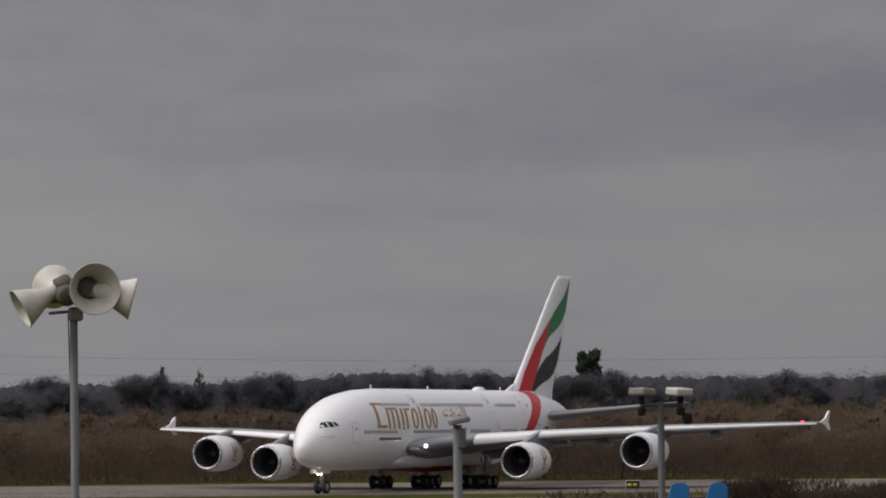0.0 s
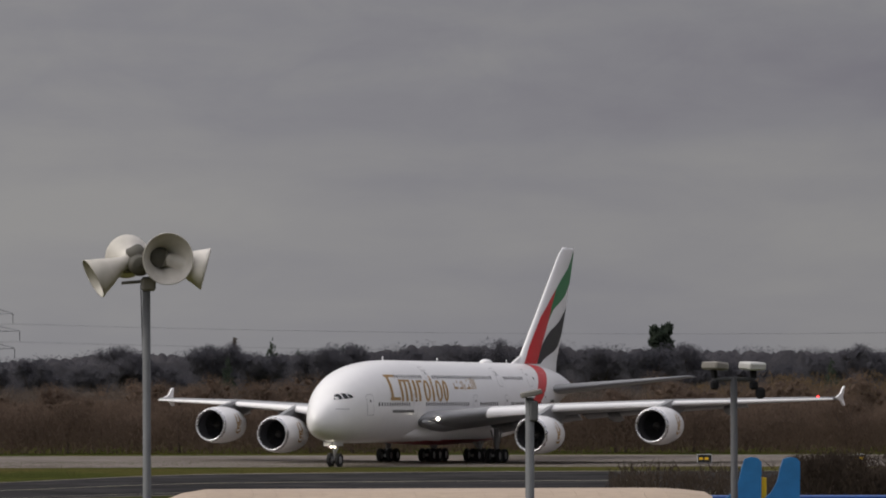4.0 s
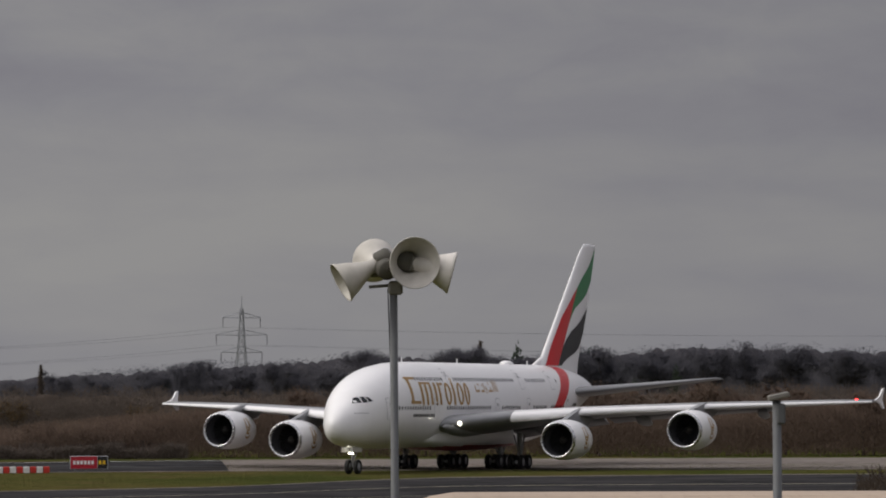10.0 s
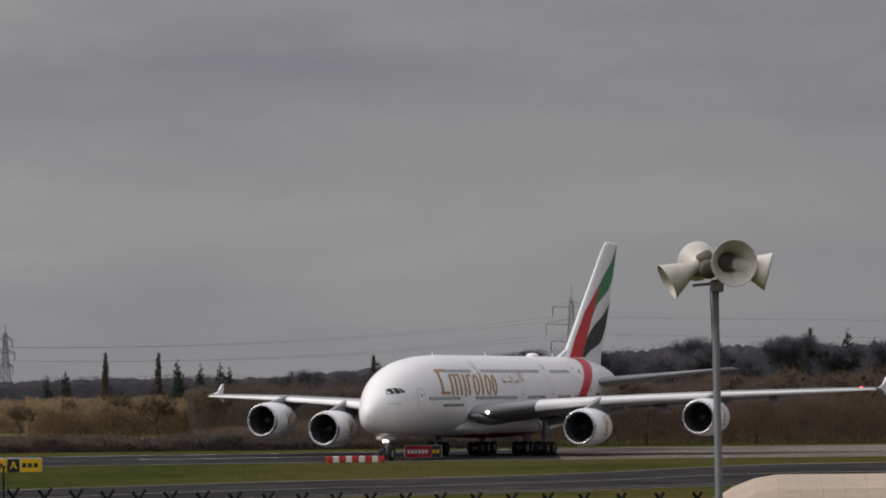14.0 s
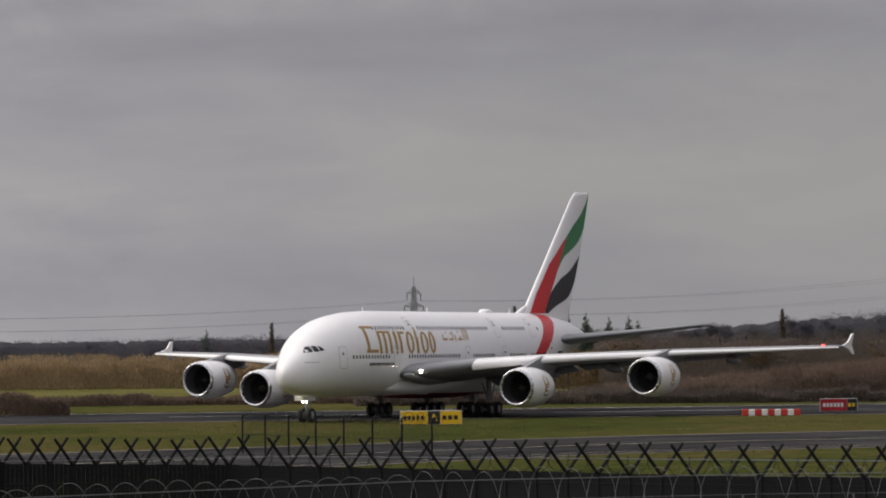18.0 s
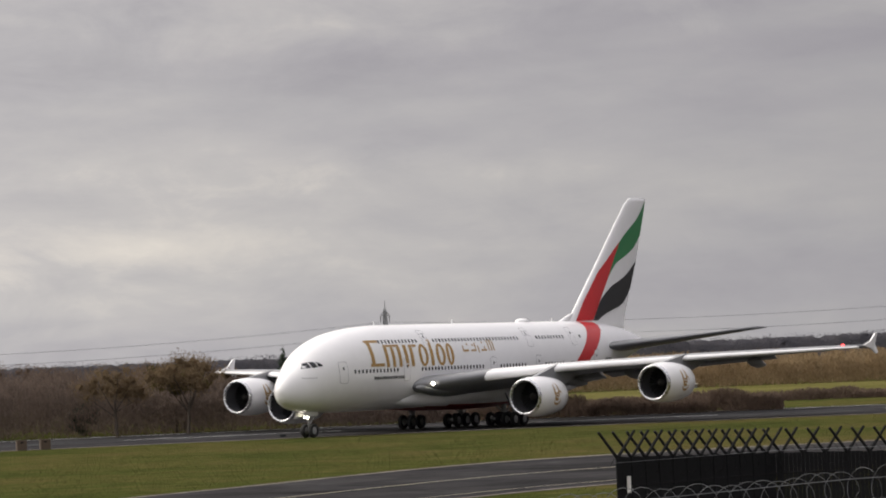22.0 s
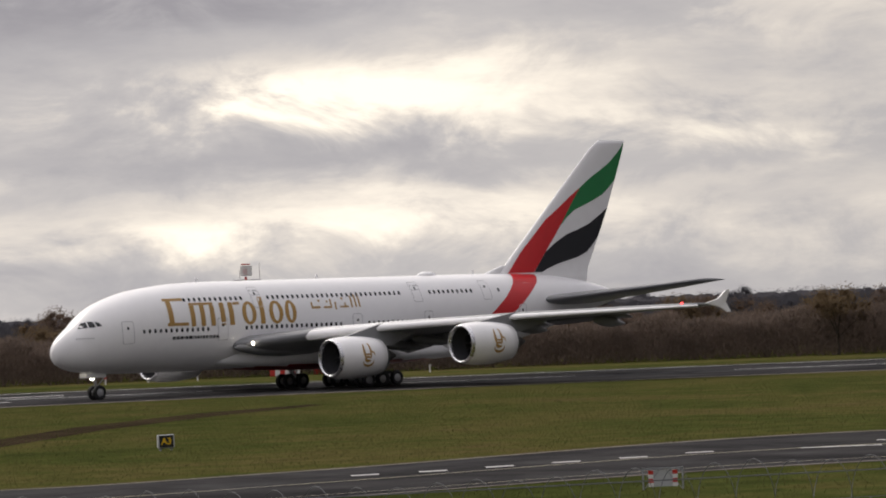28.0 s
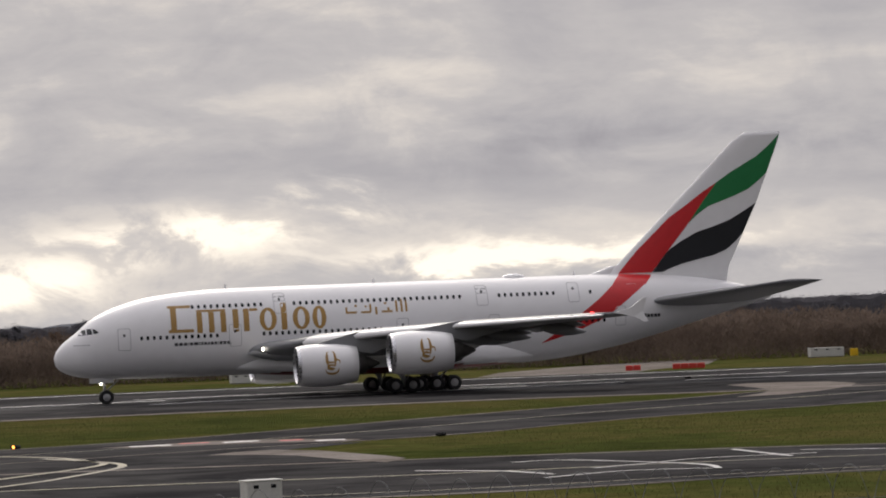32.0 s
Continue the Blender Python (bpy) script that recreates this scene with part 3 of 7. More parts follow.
# ---------------------------------------------------------------- runway, taxiways, lines
def polar_strip(name, rows, z, mat, label, share=(0.0, 1.0), inset=0.0, category="paving", step=0.5, kind="structure"):
    """A band of paving: rows of bearing, near radius, far radius; share picks a lane across it."""
    rows = np.array(rows, float)
    bs = np.arange(rows[0, 0], rows[-1, 0] + step / 2, step)
    verts, faces = [], []
    for b in bs:
        r0 = smooth_interp(b, rows[:, 0], rows[:, 1])
        r1 = smooth_interp(b, rows[:, 0], rows[:, 2])
        for s in share:
            r = r0 + (r1 - r0) * s + (inset if s == share[0] else -inset)
            verts.append((r * math.sin(radians(b)), r * math.cos(radians(b)), z))
    for k in range(len(bs) - 1):
        faces.append((2 * k, 2 * k + 1, 2 * k + 3, 2 * k + 2))
    return tagged(new(name, mesh_from(name, verts, faces, mat)), label, category, kind=kind)


def smooth_interp(x, xs, ys):
    """Monotone cubic through the stations."""
    x = float(np.clip(x, xs[0], xs[-1]))
    i = int(np.clip(np.searchsorted(xs, x) - 1, 0, len(xs) - 2))
    h = xs[i + 1] - xs[i]

    def slope(k):
        if k == 0 or k == len(xs) - 1:
            j = min(k, len(xs) - 2)
            return (ys[j + 1] - ys[j]) / (xs[j + 1] - xs[j])
        a = (ys[k] - ys[k - 1]) / (xs[k] - xs[k - 1])
        b = (ys[k + 1] - ys[k]) / (xs[k + 1] - xs[k])
        return 0.0 if a * b <= 0 else 2 * a * b / (a + b)

    t = (x - xs[i]) / h
    m0, m1 = slope(i) * h, slope(i + 1) * h
    return (2 * t**3 - 3 * t**2 + 1) * ys[i] + (t**3 - 2 * t**2 + t) * m0 + (3 * t**2 - 2 * t**3) * ys[i + 1] + (t**3 - t**2) * m1


def flat_patch(name, outline, z, mat, label, category="paving"):
    """A level patch with a given outline of (x, y)."""
    bm = bmesh.new()
    f = bm.faces.new([bm.verts.new((x, y, z)) for x, y in outline])
    bmesh.ops.triangulate(bm, faces=[f])
    bmesh.ops.recalc_face_normals(bm, faces=bm.faces[:])
    for f in bm.faces:
        if f.normal.z < 0:
            f.normal_flip()
    ob = part(name, bm, mat)
    return tagged(ob, label, category, kind="structure")


def polar_outline(pts):
    return [(r * math.sin(radians(b)), r * math.cos(radians(b))) for b, r in pts]


RUNWAY = [(-25, 290, 405), (-6, 279, 396), (1, 279, 396), (6, 274, 390), (20, 288, 374), (33, 310, 376), (45, 322, 386), (56, 340, 398), (66, 352, 410), (74, 358, 416), (80, 362, 424), (84.5, 366, 438)]
RUNWAY_END = [(84.5, 366, 438), (90, 366, 440), (98, 368, 444), (112, 372, 450)]
TAXI = [(-25, 135, 175), (-10, 125, 166), (-5, 123, 161), (3, 127, 155), (13, 123, 143), (22, 121, 141), (28, 117, 141), (33, 122, 147), (43, 135, 169), (53, 140, 174), (60, 160, 205), (66, 187, 243), (73, 212, 262), (79, 238, 284), (84, 250, 300), (88, 264, 334), (94, 266, 345), (110, 270, 350)]
EXIT = [(-25, 165, 190), (-8.5, 182, 205), (-5.4, 187, 211), (-2.8, 191, 221), (-1.0, 195, 230), (2.3, 210, 247), (4.5, 218, 258), (5.6, 221, 266), (7, 226, 276), (9, 238, 286), (11, 252, 287), (12.4, 262, 286)]

polar_strip("runway", RUNWAY, 0.012, ASPHALT, "damp dark asphalt runway with white lines")
polar_strip("runway_end", RUNWAY_END, 0.012, CONCRETE, "pale worn concrete end of the runway")
polar_strip("taxiway", TAXI, 0.012, ASPHALT, "dark asphalt taxiway with pale edges")
polar_strip("exit_taxiway", EXIT, 0.016, ASPHALT, "dark curved asphalt exit to the runway")
flat_patch("taxiway_apron", polar_outline([(-25, 158), (-25, 192), (-8, 199), (-5, 192), (-3.0, 188), (-4.0, 184), (-4.9, 181), (-4.4, 175), (-3.8, 164), (-4.2, 158), (-12, 156)]), 0.020, ASPHALT, "dark asphalt where two taxiways meet")
flat_patch("pale_patch", polar_outline([(-6.2, 178.5), (-5.6, 181.5), (-4.87, 182.5), (-4.3, 178), (-3.77, 166), (-3.7, 161.5), (-4.3, 157.5), (-4.7, 164), (-5.0, 172), (-5.5, 176)]), 0.028, CONCRETE, "pale bare concrete beside the taxiway")
# wet paving reflecting the sky here, its shine painted as a pale patch
flat_patch("pale_fillet", polar_outline([(5.5, 255), (6.2, 265), (6.5, 274.5), (6.45, 285), (6.23, 300), (6.6, 303), (7.2, 302.5), (7.9, 298), (8.2, 288), (7.93, 277), (7.17, 265), (6.4, 257.4)]), 0.028, CONCRETE, "pale concrete-coloured fillet where the exit joins the runway, wet shine painted in")
# painted lines
polar_strip("runway_edge_line", RUNWAY, 0.026, CONCRETE, "pale worn runway edge strip", (0.0, 0.03), category="line")
polar_strip("runway_far_line", RUNWAY, 0.026, LINE_WHITE, "worn white runway edge line", (0.925, 0.94), category="line")
polar_strip("runway_rubber", RUNWAY, 0.020, ground_cover("dark_tyre_rubber", [(0.024, 0.024, 0.026), (0.036, 0.036, 0.038), (0.050, 0.050, 0.052)], 0.06, 5.0, 0.01, 0.10, 0.8, uneven=0.5), "dark tyre marks along the runway", (0.36, 0.62), category="stain")
for k, b in enumerate(np.arange(-12, 84, 6.0)):
    seg = [(b, smooth_interp(b, np.array(RUNWAY)[:, 0], np.array(RUNWAY)[:, 1]), smooth_interp(b, np.array(RUNWAY)[:, 0], np.array(RUNWAY)[:, 2]))]
    b2 = b + 3.4
    seg.append((b2, smooth_interp(b2, np.array(RUNWAY)[:, 0], np.array(RUNWAY)[:, 1]), smooth_interp(b2, np.array(RUNWAY)[:, 0], np.array(RUNWAY)[:, 2])))
    polar_strip("centre_line", seg, 0.030, LINE_WHITE, "worn white runway centre line dash", (0.493, 0.507), category="line", step=0.85)
for nm, rows in (("taxiway", TAXI), ("exit", EXIT)):
    polar_strip(nm + "_near_edge", rows, 0.024, CONCRETE, "pale concrete taxiway edge", (0.0, 0.022), category="line")
    polar_strip(nm + "_far_edge", rows, 0.024, CONCRETE, "pale concrete taxiway edge", (0.968, 1.0), category="line")
    polar_strip(nm + "_centre_line", rows, 0.028, LINE_YELLOW, "worn pale yellow taxiway centre line", (0.494, 0.506), category="line")
polar_strip("taxiway_side_line", TAXI, 0.028, LINE_YELLOW, "worn taxiway side line", (0.10, 0.107), category="line")
for b, r, wd, dr in ((33.6, 139, 0.5, 0.9), (34.8, 140, 0.5, 0.9), (36.0, 142, 0.5, 0.9), (37.2, 144, 0.5, 0.9), (38.4, 146, 0.5, 0.9), (39.6, 149, 0.5, 0.9), (41.6, 150, 1.4, 0.6), (43.0, 156, 1.6, 0.6), (25.0, 136, 1.2, 0.7)):
    flat_patch("taxiway_marking", polar_outline([(b, r), (b, r + dr), (b + wd, r + dr * 1.6), (b + wd, r + dr * 0.6)]), 0.034, LINE_WHITE, "worn white taxiway marking", "line")


def ribbon(name, points, wide, z, mat, label, category="line"):
    """A painted line of even width through points of (bearing, radius), rounded between them."""
    pts = [Vector((*xy, 0)) for xy in polar_outline(points)]
    fine_pts = []
    for k in range(len(pts) - 1):
        p0, p1, p2, p3 = pts[max(k - 1, 0)], pts[k], pts[k + 1], pts[min(k + 2, len(pts) - 1)]
        for q in range(8):
            t = q / 8
            fine_pts.append(0.5 * (2 * p1 + (p2 - p0) * t + (2 * p0 - 5 * p1 + 4 * p2 - p3) * t * t + (3 * p1 - p0 - 3 * p2 + p3) * t**3))
    fine_pts.append(pts[-1])
    verts, faces = [], []
    for k, p in enumerate(fine_pts):
        d = (fine_pts[min(k + 1, len(fine_pts) - 1)] - fine_pts[max(k - 1, 0)]).normalized()
        side = Vector((-d.y, d.x, 0)) * wide / 2
        verts += [(p.x + side.x, p.y + side.y, z), (p.x - side.x, p.y - side.y, z)]
    for k in range(len(fine_pts) - 1):
        faces.append((2 * k, 2 * k + 1, 2 * k + 3, 2 * k + 2))
    return tagged(new(name, mesh_from(name, verts, faces, mat)), label, category, kind="structure")


ribbon("yellow_curve", [(-9.7, 193.5), (-9.09, 192), (-8.44, 185.6), (-8.26, 177.8), (-8.25, 173.5), (-8.87, 168.6), (-10.07, 163.2), (-10.87, 159.8), (-13, 152)], 0.45, 0.036, LINE_YELLOW, "worn yellow curved taxiway line")
ribbon("yellow_curve", [(-8.7, 185), (-8.4, 180.7), (-8.09, 173.7), (-8.19, 169.1), (-8.67, 164.7), (-9.97, 157.3), (-10.7, 153.9), (-13, 146)], 0.45, 0.036, LINE_YELLOW, "worn yellow curved taxiway line")
for line in ([(-2.58, 150.1), (-1.59, 150.0), (-0.06, 140), (0.0, 134.6)], [(-1.85, 140), (-0.6, 142.6), (0.5, 145.3), (2.6, 145.8)], [(1.64, 154), (1.8, 149), (2.0, 143.6)], [(-3.3, 133), (-1.6, 136), (-0.1, 134.8)], [(-4.6, 146), (-3.4, 141.5), (-2.9, 136)], [(2.6, 150), (4.2, 147), (5.6, 148)]):
    ribbon("taxiway_scrawl", line, 0.30, 0.036, LINE_WHITE, "worn white painted line across the taxiway")
for b0, b1, r0, r1 in ((-3.0, 8.0, 346, 352), (10.2, 20.2, 336, 333), (22.9, 31.0, 334, 352), (-3.1, 5.0, 321, 334), (11.6, 19.2, 312, 312), (24.6, 30.0, 317, 327)):
    ribbon("runway_line", [(b0 + (b1 - b0) * k / 6, r0 + (r1 - r0) * k / 6) for k in range(7)], 1.3, 0.034, MARK_WHITE, "bright white painted runway line")
flat_patch("broken_paving", polar_outline([(-7.2, 199), (-5.0, 203), (-3.8, 200), (-2.8, 193.5), (-3.2, 191), (-4.6, 195), (-6.0, 196)]), 0.030, CONCRETE, "pale broken concrete beside the exit")
for b0, b1, r0, r1, mat_ in ((-6.6, -5.9, 198, 199.5, MARK_WHITE), (-5.7, -5.2, 199.5, 200.6, MARK_RED), (-5.0, -4.4, 198, 199.5, MARK_WHITE), (-4.1, -3.7, 196.5, 198, MARK_RED), (-3.6, -3.1, 193.5, 195, MARK_WHITE)):
    flat_patch("painted_slab", polar_outline([(b0, r0), (b0, r1), (b1, r1), (b1, r0)]), 0.036, mat_, "worn red and white painted paving slab", "line")
flat_patch("far_apron", polar_outline([(3.3, 398), (3.9, 425), (5.2, 452), (6.7, 474), (7.9, 474), (7.4, 430), (6.2, 402), (5.9, 392), (4.5, 393)]), 0.018, CONCRETE, "pale worn concrete beyond the runway")
flat_patch("soil_scar", polar_outline([(b - 0.6, r * 0.965) for b, r in ((23.6, 164), (24.4, 169), (25.6, 178), (27.4, 196), (29.4, 219), (31.0, 241), (33.2, 266), (35.2, 281), (35.4, 277), (33.6, 258), (31.4, 232), (29.8, 210), (27.9, 190), (26.2, 172), (25.4, 164), (24.4, 162))]), 0.014, SOIL, "dark bare soil scar across the grass", "soil")
polar_strip("green_field", [(60, 470, 560), (66, 482, 660), (72, 500, 700), (80, 540, 690)], 0.010, ground_cover("bright_field_grass", [(0.085, 0.083, 0.024), (0.125, 0.115, 0.040), (0.165, 0.145, 0.060)], 0.03, 2.0, 0.1), "lighter green field beyond the runway", category="grass")

# ---------------------------------------------------------------- grass tufts beside the paving
def grass_tufts(name, label, deg0, deg1, near, far, count, tall, seed):
    """Blades in tufts over the open grass, kept off runway, taxiways and aprons."""
    rng = np.random.default_rng(seed)
    deg = deg0 + (deg1 - deg0) * rng.random(count)
    r = np.sqrt(near**2 + (far**2 - near**2) * rng.random(count))
    keep = np.ones(count, bool)
    for rows in (RUNWAY, TAXI, EXIT):
        t = np.array(rows, float)
        inside = (deg > t[0, 0]) & (deg < t[-1, 0])
        keep &= ~(inside & (r > np.interp(deg, t[:, 0], t[:, 1]) - 1.5) & (r < np.interp(deg, t[:, 0], t[:, 2]) + 1.5))
    keep &= ~((deg < -2.4) & (r > 150) & (r < 205))
    keep &= ~((deg > 5.2) & (deg < 8.6) & (r > 250) & (r < 306))
    deg, r = np.radians(deg[keep]), r[keep]
    n = len(r)
    at = np.stack([r * np.sin(deg), r * np.cos(deg), np.zeros(n)], 1)
    way = rng.normal(size=(n, 3)) * (0.45, 0.45, 0)
    way[:, 2] = 1
    ln = (tall * (0.4 + 1.1 * rng.random(n) ** 2))[:, None]
    side = np.stack([np.cos(deg), -np.sin(deg), np.zeros(n)], 1) * ln * 0.22
    v = np.stack([at + way * ln, at - side, at + side], 1).reshape(-1, 3)
    f = np.arange(3 * n).reshape(-1, 3)
    me = bpy.data.meshes.new(name)
    me.vertices.add(len(v))
    me.vertices.foreach_set("co", v.ravel())
    me.loops.add(len(f) * 3)
    me.loops.foreach_set("vertex_index", f.ravel().astype(np.int32))
    me.polygons.add(len(f))
    me.polygons.foreach_set("loop_start", np.arange(0, len(f) * 3, 3, dtype=np.int32))
    me.materials.append(GRASS_BLADE)
    me.update(calc_edges=True)
    return tagged(new(name, me), label, "grass", kind="stuff")


grass_tufts("grass_tufts", "uneven winter grass tufts between taxiway and runway", -16, 40, 78, 330, 380000, 0.075, 91)
grass_tufts("grass_tufts", "uneven winter grass tufts beside the runway", 40, 96, 110, 400, 380000, 0.075, 92)

# ---------------------------------------------------------------- woods round the airfield
# height of the skyline at 900 m, by bearing
CREST = np.array([(-24, 9.5), (62, 10.0), (75, 10.6), (78, 11.8), (80.5, 11.8), (82.5, 14.4), (84.5, 16.0), (87, 18.8), (88.5, 18.8), (90.5, 18.6), (92.0, 21.5), (94, 20.6), (96, 19.6), (98.2, 19.2), (100, 18.8), (110, 18.4)])
thicket("scrub_belt", TWIG_BROWN, "dense brown leafless scrub beyond the runway", 79, 106, 452, 540, 6.4, 400000, 0.55, 3, bumps=0.45, thin=0.10, taper=(6.0, 0.0))
thicket("low_scrub", TWIG_DARK, "low dark leafless scrub beyond the runway", 75.0, 84.0, 446, 480, 1.9, 60000, 0.55, 5, bumps=0.7)
thicket("scrub_belt", TWIG_UMBER, "dark brown leafless scrub beyond the runway", 45, 65.5, 404, 470, 6.9, 280000, 0.55, 7, bumps=0.5, thin=0.10, taper=(0.0, 4.0))
thicket("scrub_belt", TWIG_UMBER, "dark brown leafless scrub beyond the runway", 24, 46, 425, 490, 5.7, 260000, 0.6, 9, bumps=0.42)
thicket("dark_scrub_belt", TWIG_UMBER, "dark leafless trees and scrub beyond the runway", -22, 25, 462, 525, 6.4, 430000, 0.62, 11, bumps=0.42)
thicket("gold_scrub", TWIG_GOLD, "pale golden brown scrub beyond a field", 60, 78, 690, 760, 6.3, 170000, 0.75, 13, bumps=0.5)
thicket("gold_scrub", TWIG_GOLD, "pale golden brown scrub below a dark wood", 76.5, 83.5, 615, 680, 6.6, 90000, 0.7, 14, bumps=0.6)
thicket("ochre_scrub", TWIG_OCHRE, "golden brown scrub", 93, 106, 520, 560, 9.0, 90000, 0.6, 15, bumps=0.6, taper=(4.0, 0.0))
thicket("brown_scrub", TWIG_BROWN, "low brown hedge beside the field", 63, 79, 470, 482, 1.3, 60000, 0.45, 17, bumps=0.85)
thicket("brown_scrub", TWIG_BROWN, "low brown shrubs beside the runway", 65.5, 70.5, 404, 416, 2.2, 26000, 0.45, 19, bumps=0.8)
canopy("mid_wood", WOOD_MID, "brown-grey leafless wood behind the scrub", 79, 107, 600, 690, 7.9, 6.5, 21, low=0.90)
thicket("mid_wood_twigs", TWIG_DARK, "bare twigs over the brown-grey wood", 79, 107, 580, 650, 9.0, 300000, 0.5, 22, bumps=0.36, thin=0.11)
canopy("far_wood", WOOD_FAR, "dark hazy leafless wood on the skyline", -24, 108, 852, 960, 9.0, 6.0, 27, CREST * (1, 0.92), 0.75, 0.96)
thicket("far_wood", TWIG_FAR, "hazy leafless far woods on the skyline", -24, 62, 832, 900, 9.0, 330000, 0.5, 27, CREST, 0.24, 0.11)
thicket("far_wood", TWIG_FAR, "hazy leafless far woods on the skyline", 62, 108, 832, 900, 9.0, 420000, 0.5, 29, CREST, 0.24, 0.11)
thicket("dark_hedge", TWIG_HEDGE, "dark leafless hedge behind the stalls", 95.9, 105, 204, 216, 3.5, 60000, 0.4, 31, bumps=0.3, thin=0.08)
thicket("dry_reeds", TWIG_HEDGE, "thin dark dry reeds beside the taxiway", 93.6, 97.5, 240, 262, 2.2, 5000, 0.7, 25, bumps=0.6, thin=0.05)

EVERGREENS = [(55.6, 412, 4.6), (57.7, 412, 4.2), (59.5, 412, 4.6), (50.6, 412, 4.0)]
rng_w = np.random.default_rng(77)
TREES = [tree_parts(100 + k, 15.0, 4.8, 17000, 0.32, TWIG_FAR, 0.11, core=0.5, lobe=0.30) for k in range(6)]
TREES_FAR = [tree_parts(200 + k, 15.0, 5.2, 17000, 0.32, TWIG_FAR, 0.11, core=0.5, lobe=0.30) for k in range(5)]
TREES_BROWN = [tree_parts(300 + k, 8.0, 3.4, 4200, 0.20, TWIG_BROWN, 0.16, 0.2, core=0.35, lobe=0.3) for k in range(4)]
GOLD_TREES = [tree_parts(400 + k, 8.0, 3.8, 4200, 0.22, TWIG_OCHRE, 0.2, 0.2, core=0.4, lobe=0.3) for k in range(3)]
OLIVE_TREES = [tree_parts(450 + k, 8.0, 3.6, 1500, 0.30, LEAF_OLIVE, 0.35, 0.2, core=0.7) for k in range(2)]
PINES = [conifer_parts(500 + k, 14.0, 3.2, 3500, LEAF_PINE) for k in range(3)]
POPLARS = [conifer_parts(520 + k, 16.0, 1.5, 3000, TWIG_DARK, 0.55, 0.12) for k in range(2)]
ROUND_PINES = [dome_parts(540, 13.0, 1.9, 5000, LEAF_PINE, 0.80, 0.15)]

b = -20.0
while b < 104:
    dist = 800 + 90 * rng_w.random()
    crest = 6.65 + (smooth_interp(b, CREST[:, 0], CREST[:, 1]) - 6.65) * (dist - 40) / 900
    if b > 80:
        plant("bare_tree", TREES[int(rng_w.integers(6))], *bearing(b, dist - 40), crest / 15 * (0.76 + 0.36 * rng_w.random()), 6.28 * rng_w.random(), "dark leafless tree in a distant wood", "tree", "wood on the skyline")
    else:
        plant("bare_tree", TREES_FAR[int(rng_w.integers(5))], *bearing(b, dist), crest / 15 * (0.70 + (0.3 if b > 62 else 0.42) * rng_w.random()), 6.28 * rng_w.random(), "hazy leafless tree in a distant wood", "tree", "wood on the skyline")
    b += 0.5 + 0.4 * rng_w.random()
for b0, b1, r0, r1, s0, s1, kinds, count, lab in ((-20, 26, 462, 500, 0.72, 1.0, TREES_BROWN + TREES_BROWN, 40, "dark leafless tree beside the airfield"), (26, 62, 430, 480, 0.8, 1.15, TREES_BROWN, 34, "brown leafless tree beside the airfield"),
                                               (48, 62, 405, 440, 0.8, 1.1, OLIVE_TREES, 5, "olive yellow leafy willow tree"), (76, 86, 570, 640, 0.6, 0.95, GOLD_TREES, 14, "golden brown leafless tree"), (46, 62, 392, 425, 0.72, 1.05, GOLD_TREES, 8, "golden brown leafless tree beside the airfield"), (26, 45, 422, 450, 0.7, 1.0, GOLD_TREES, 10, "golden brown leafless tree beside the airfield"), (85, 104, 455, 520, 0.85, 1.2, TREES_BROWN, 36, "brown leafless tree in the scrub")):
    for k in range(count):
        plant("bare_tree", kinds[int(rng_w.integers(len(kinds)))], *bearing(b0 + (b1 - b0) * (k + rng_w.random()) / count, r0 + (r1 - r0) * rng_w.random()), s0 + (s1 - s0) * rng_w.random(), 6.28 * rng_w.random(), lab, "tree", "trees round the airfield")
for b, dist, h in ((89.5, 880, 21.5), (89.9, 885, 19.0), (90.6, 885, 20.0), (92.35, 870, 20.5), (92.7, 870, 19.5), (88.7, 700, 15.0), (91.9, 760, 14.5), (91.3, 830, 14), (98.1, 690, 14.5), (66.9, 690, 6.0), (55.9, 455, 8.0), (53.9, 440, 6.6), (50.9, 500, 8.5), (36.2, 500, 8.0), (84.6, 640, 8.0), (78.95, 790, 14.6), (79.3, 790, 13.6), (79.6, 790, 13.9), (79.75, 790, 13.0), (77.2, 780, 12.5), (76.9, 780, 11.5), (73.0, 850, 12.0), (-7.0, 460, 8.4), (57.2, 470, 7.0), (65.6, 820, 13), (63.2, 820, 12)):
    plant("conifer", PINES[int(rng_w.integers(3))], *bearing(b, dist), h / 14.0, 6.28 * rng_w.random(), "dark evergreen conifer among leafless trees", "tree", "conifers round the airfield")
for b, dist, h in ((77.82, 800, 16.2), (78.65, 800, 16.0), (74.0, 800, 13), (82.0, 760, 14.6), (88.9, 860, 21.0)):
    plant("poplar", POPLARS[int(rng_w.integers(2))], *bearing(b, dist), h / 16.0, 6.28 * rng_w.random(), "tall slim leafless poplar", "tree", "poplars on the skyline")
for b, dist, h in ((95.6, 895, 26.5), (21.5, 450, 7.0)):
    plant("round_pine", ROUND_PINES[0], *bearing(b, dist), h / 13.0, 1.0, "round-topped dark pine above the wood", "tree")

BUSHES = [dome_parts(560 + k, 6.0, 2.6, 4000, LEAF_PINE, 0.45, 0.42) for k in range(2)]
for b, dist, h in EVERGREENS:
    plant("evergreen_bush", BUSHES[int(rng_w.integers(2))], *bearing(b, dist), h / 6.0, 6.28 * rng_w.random(), "dark evergreen bush among brown scrub", "bush", "evergreens in the scrub")

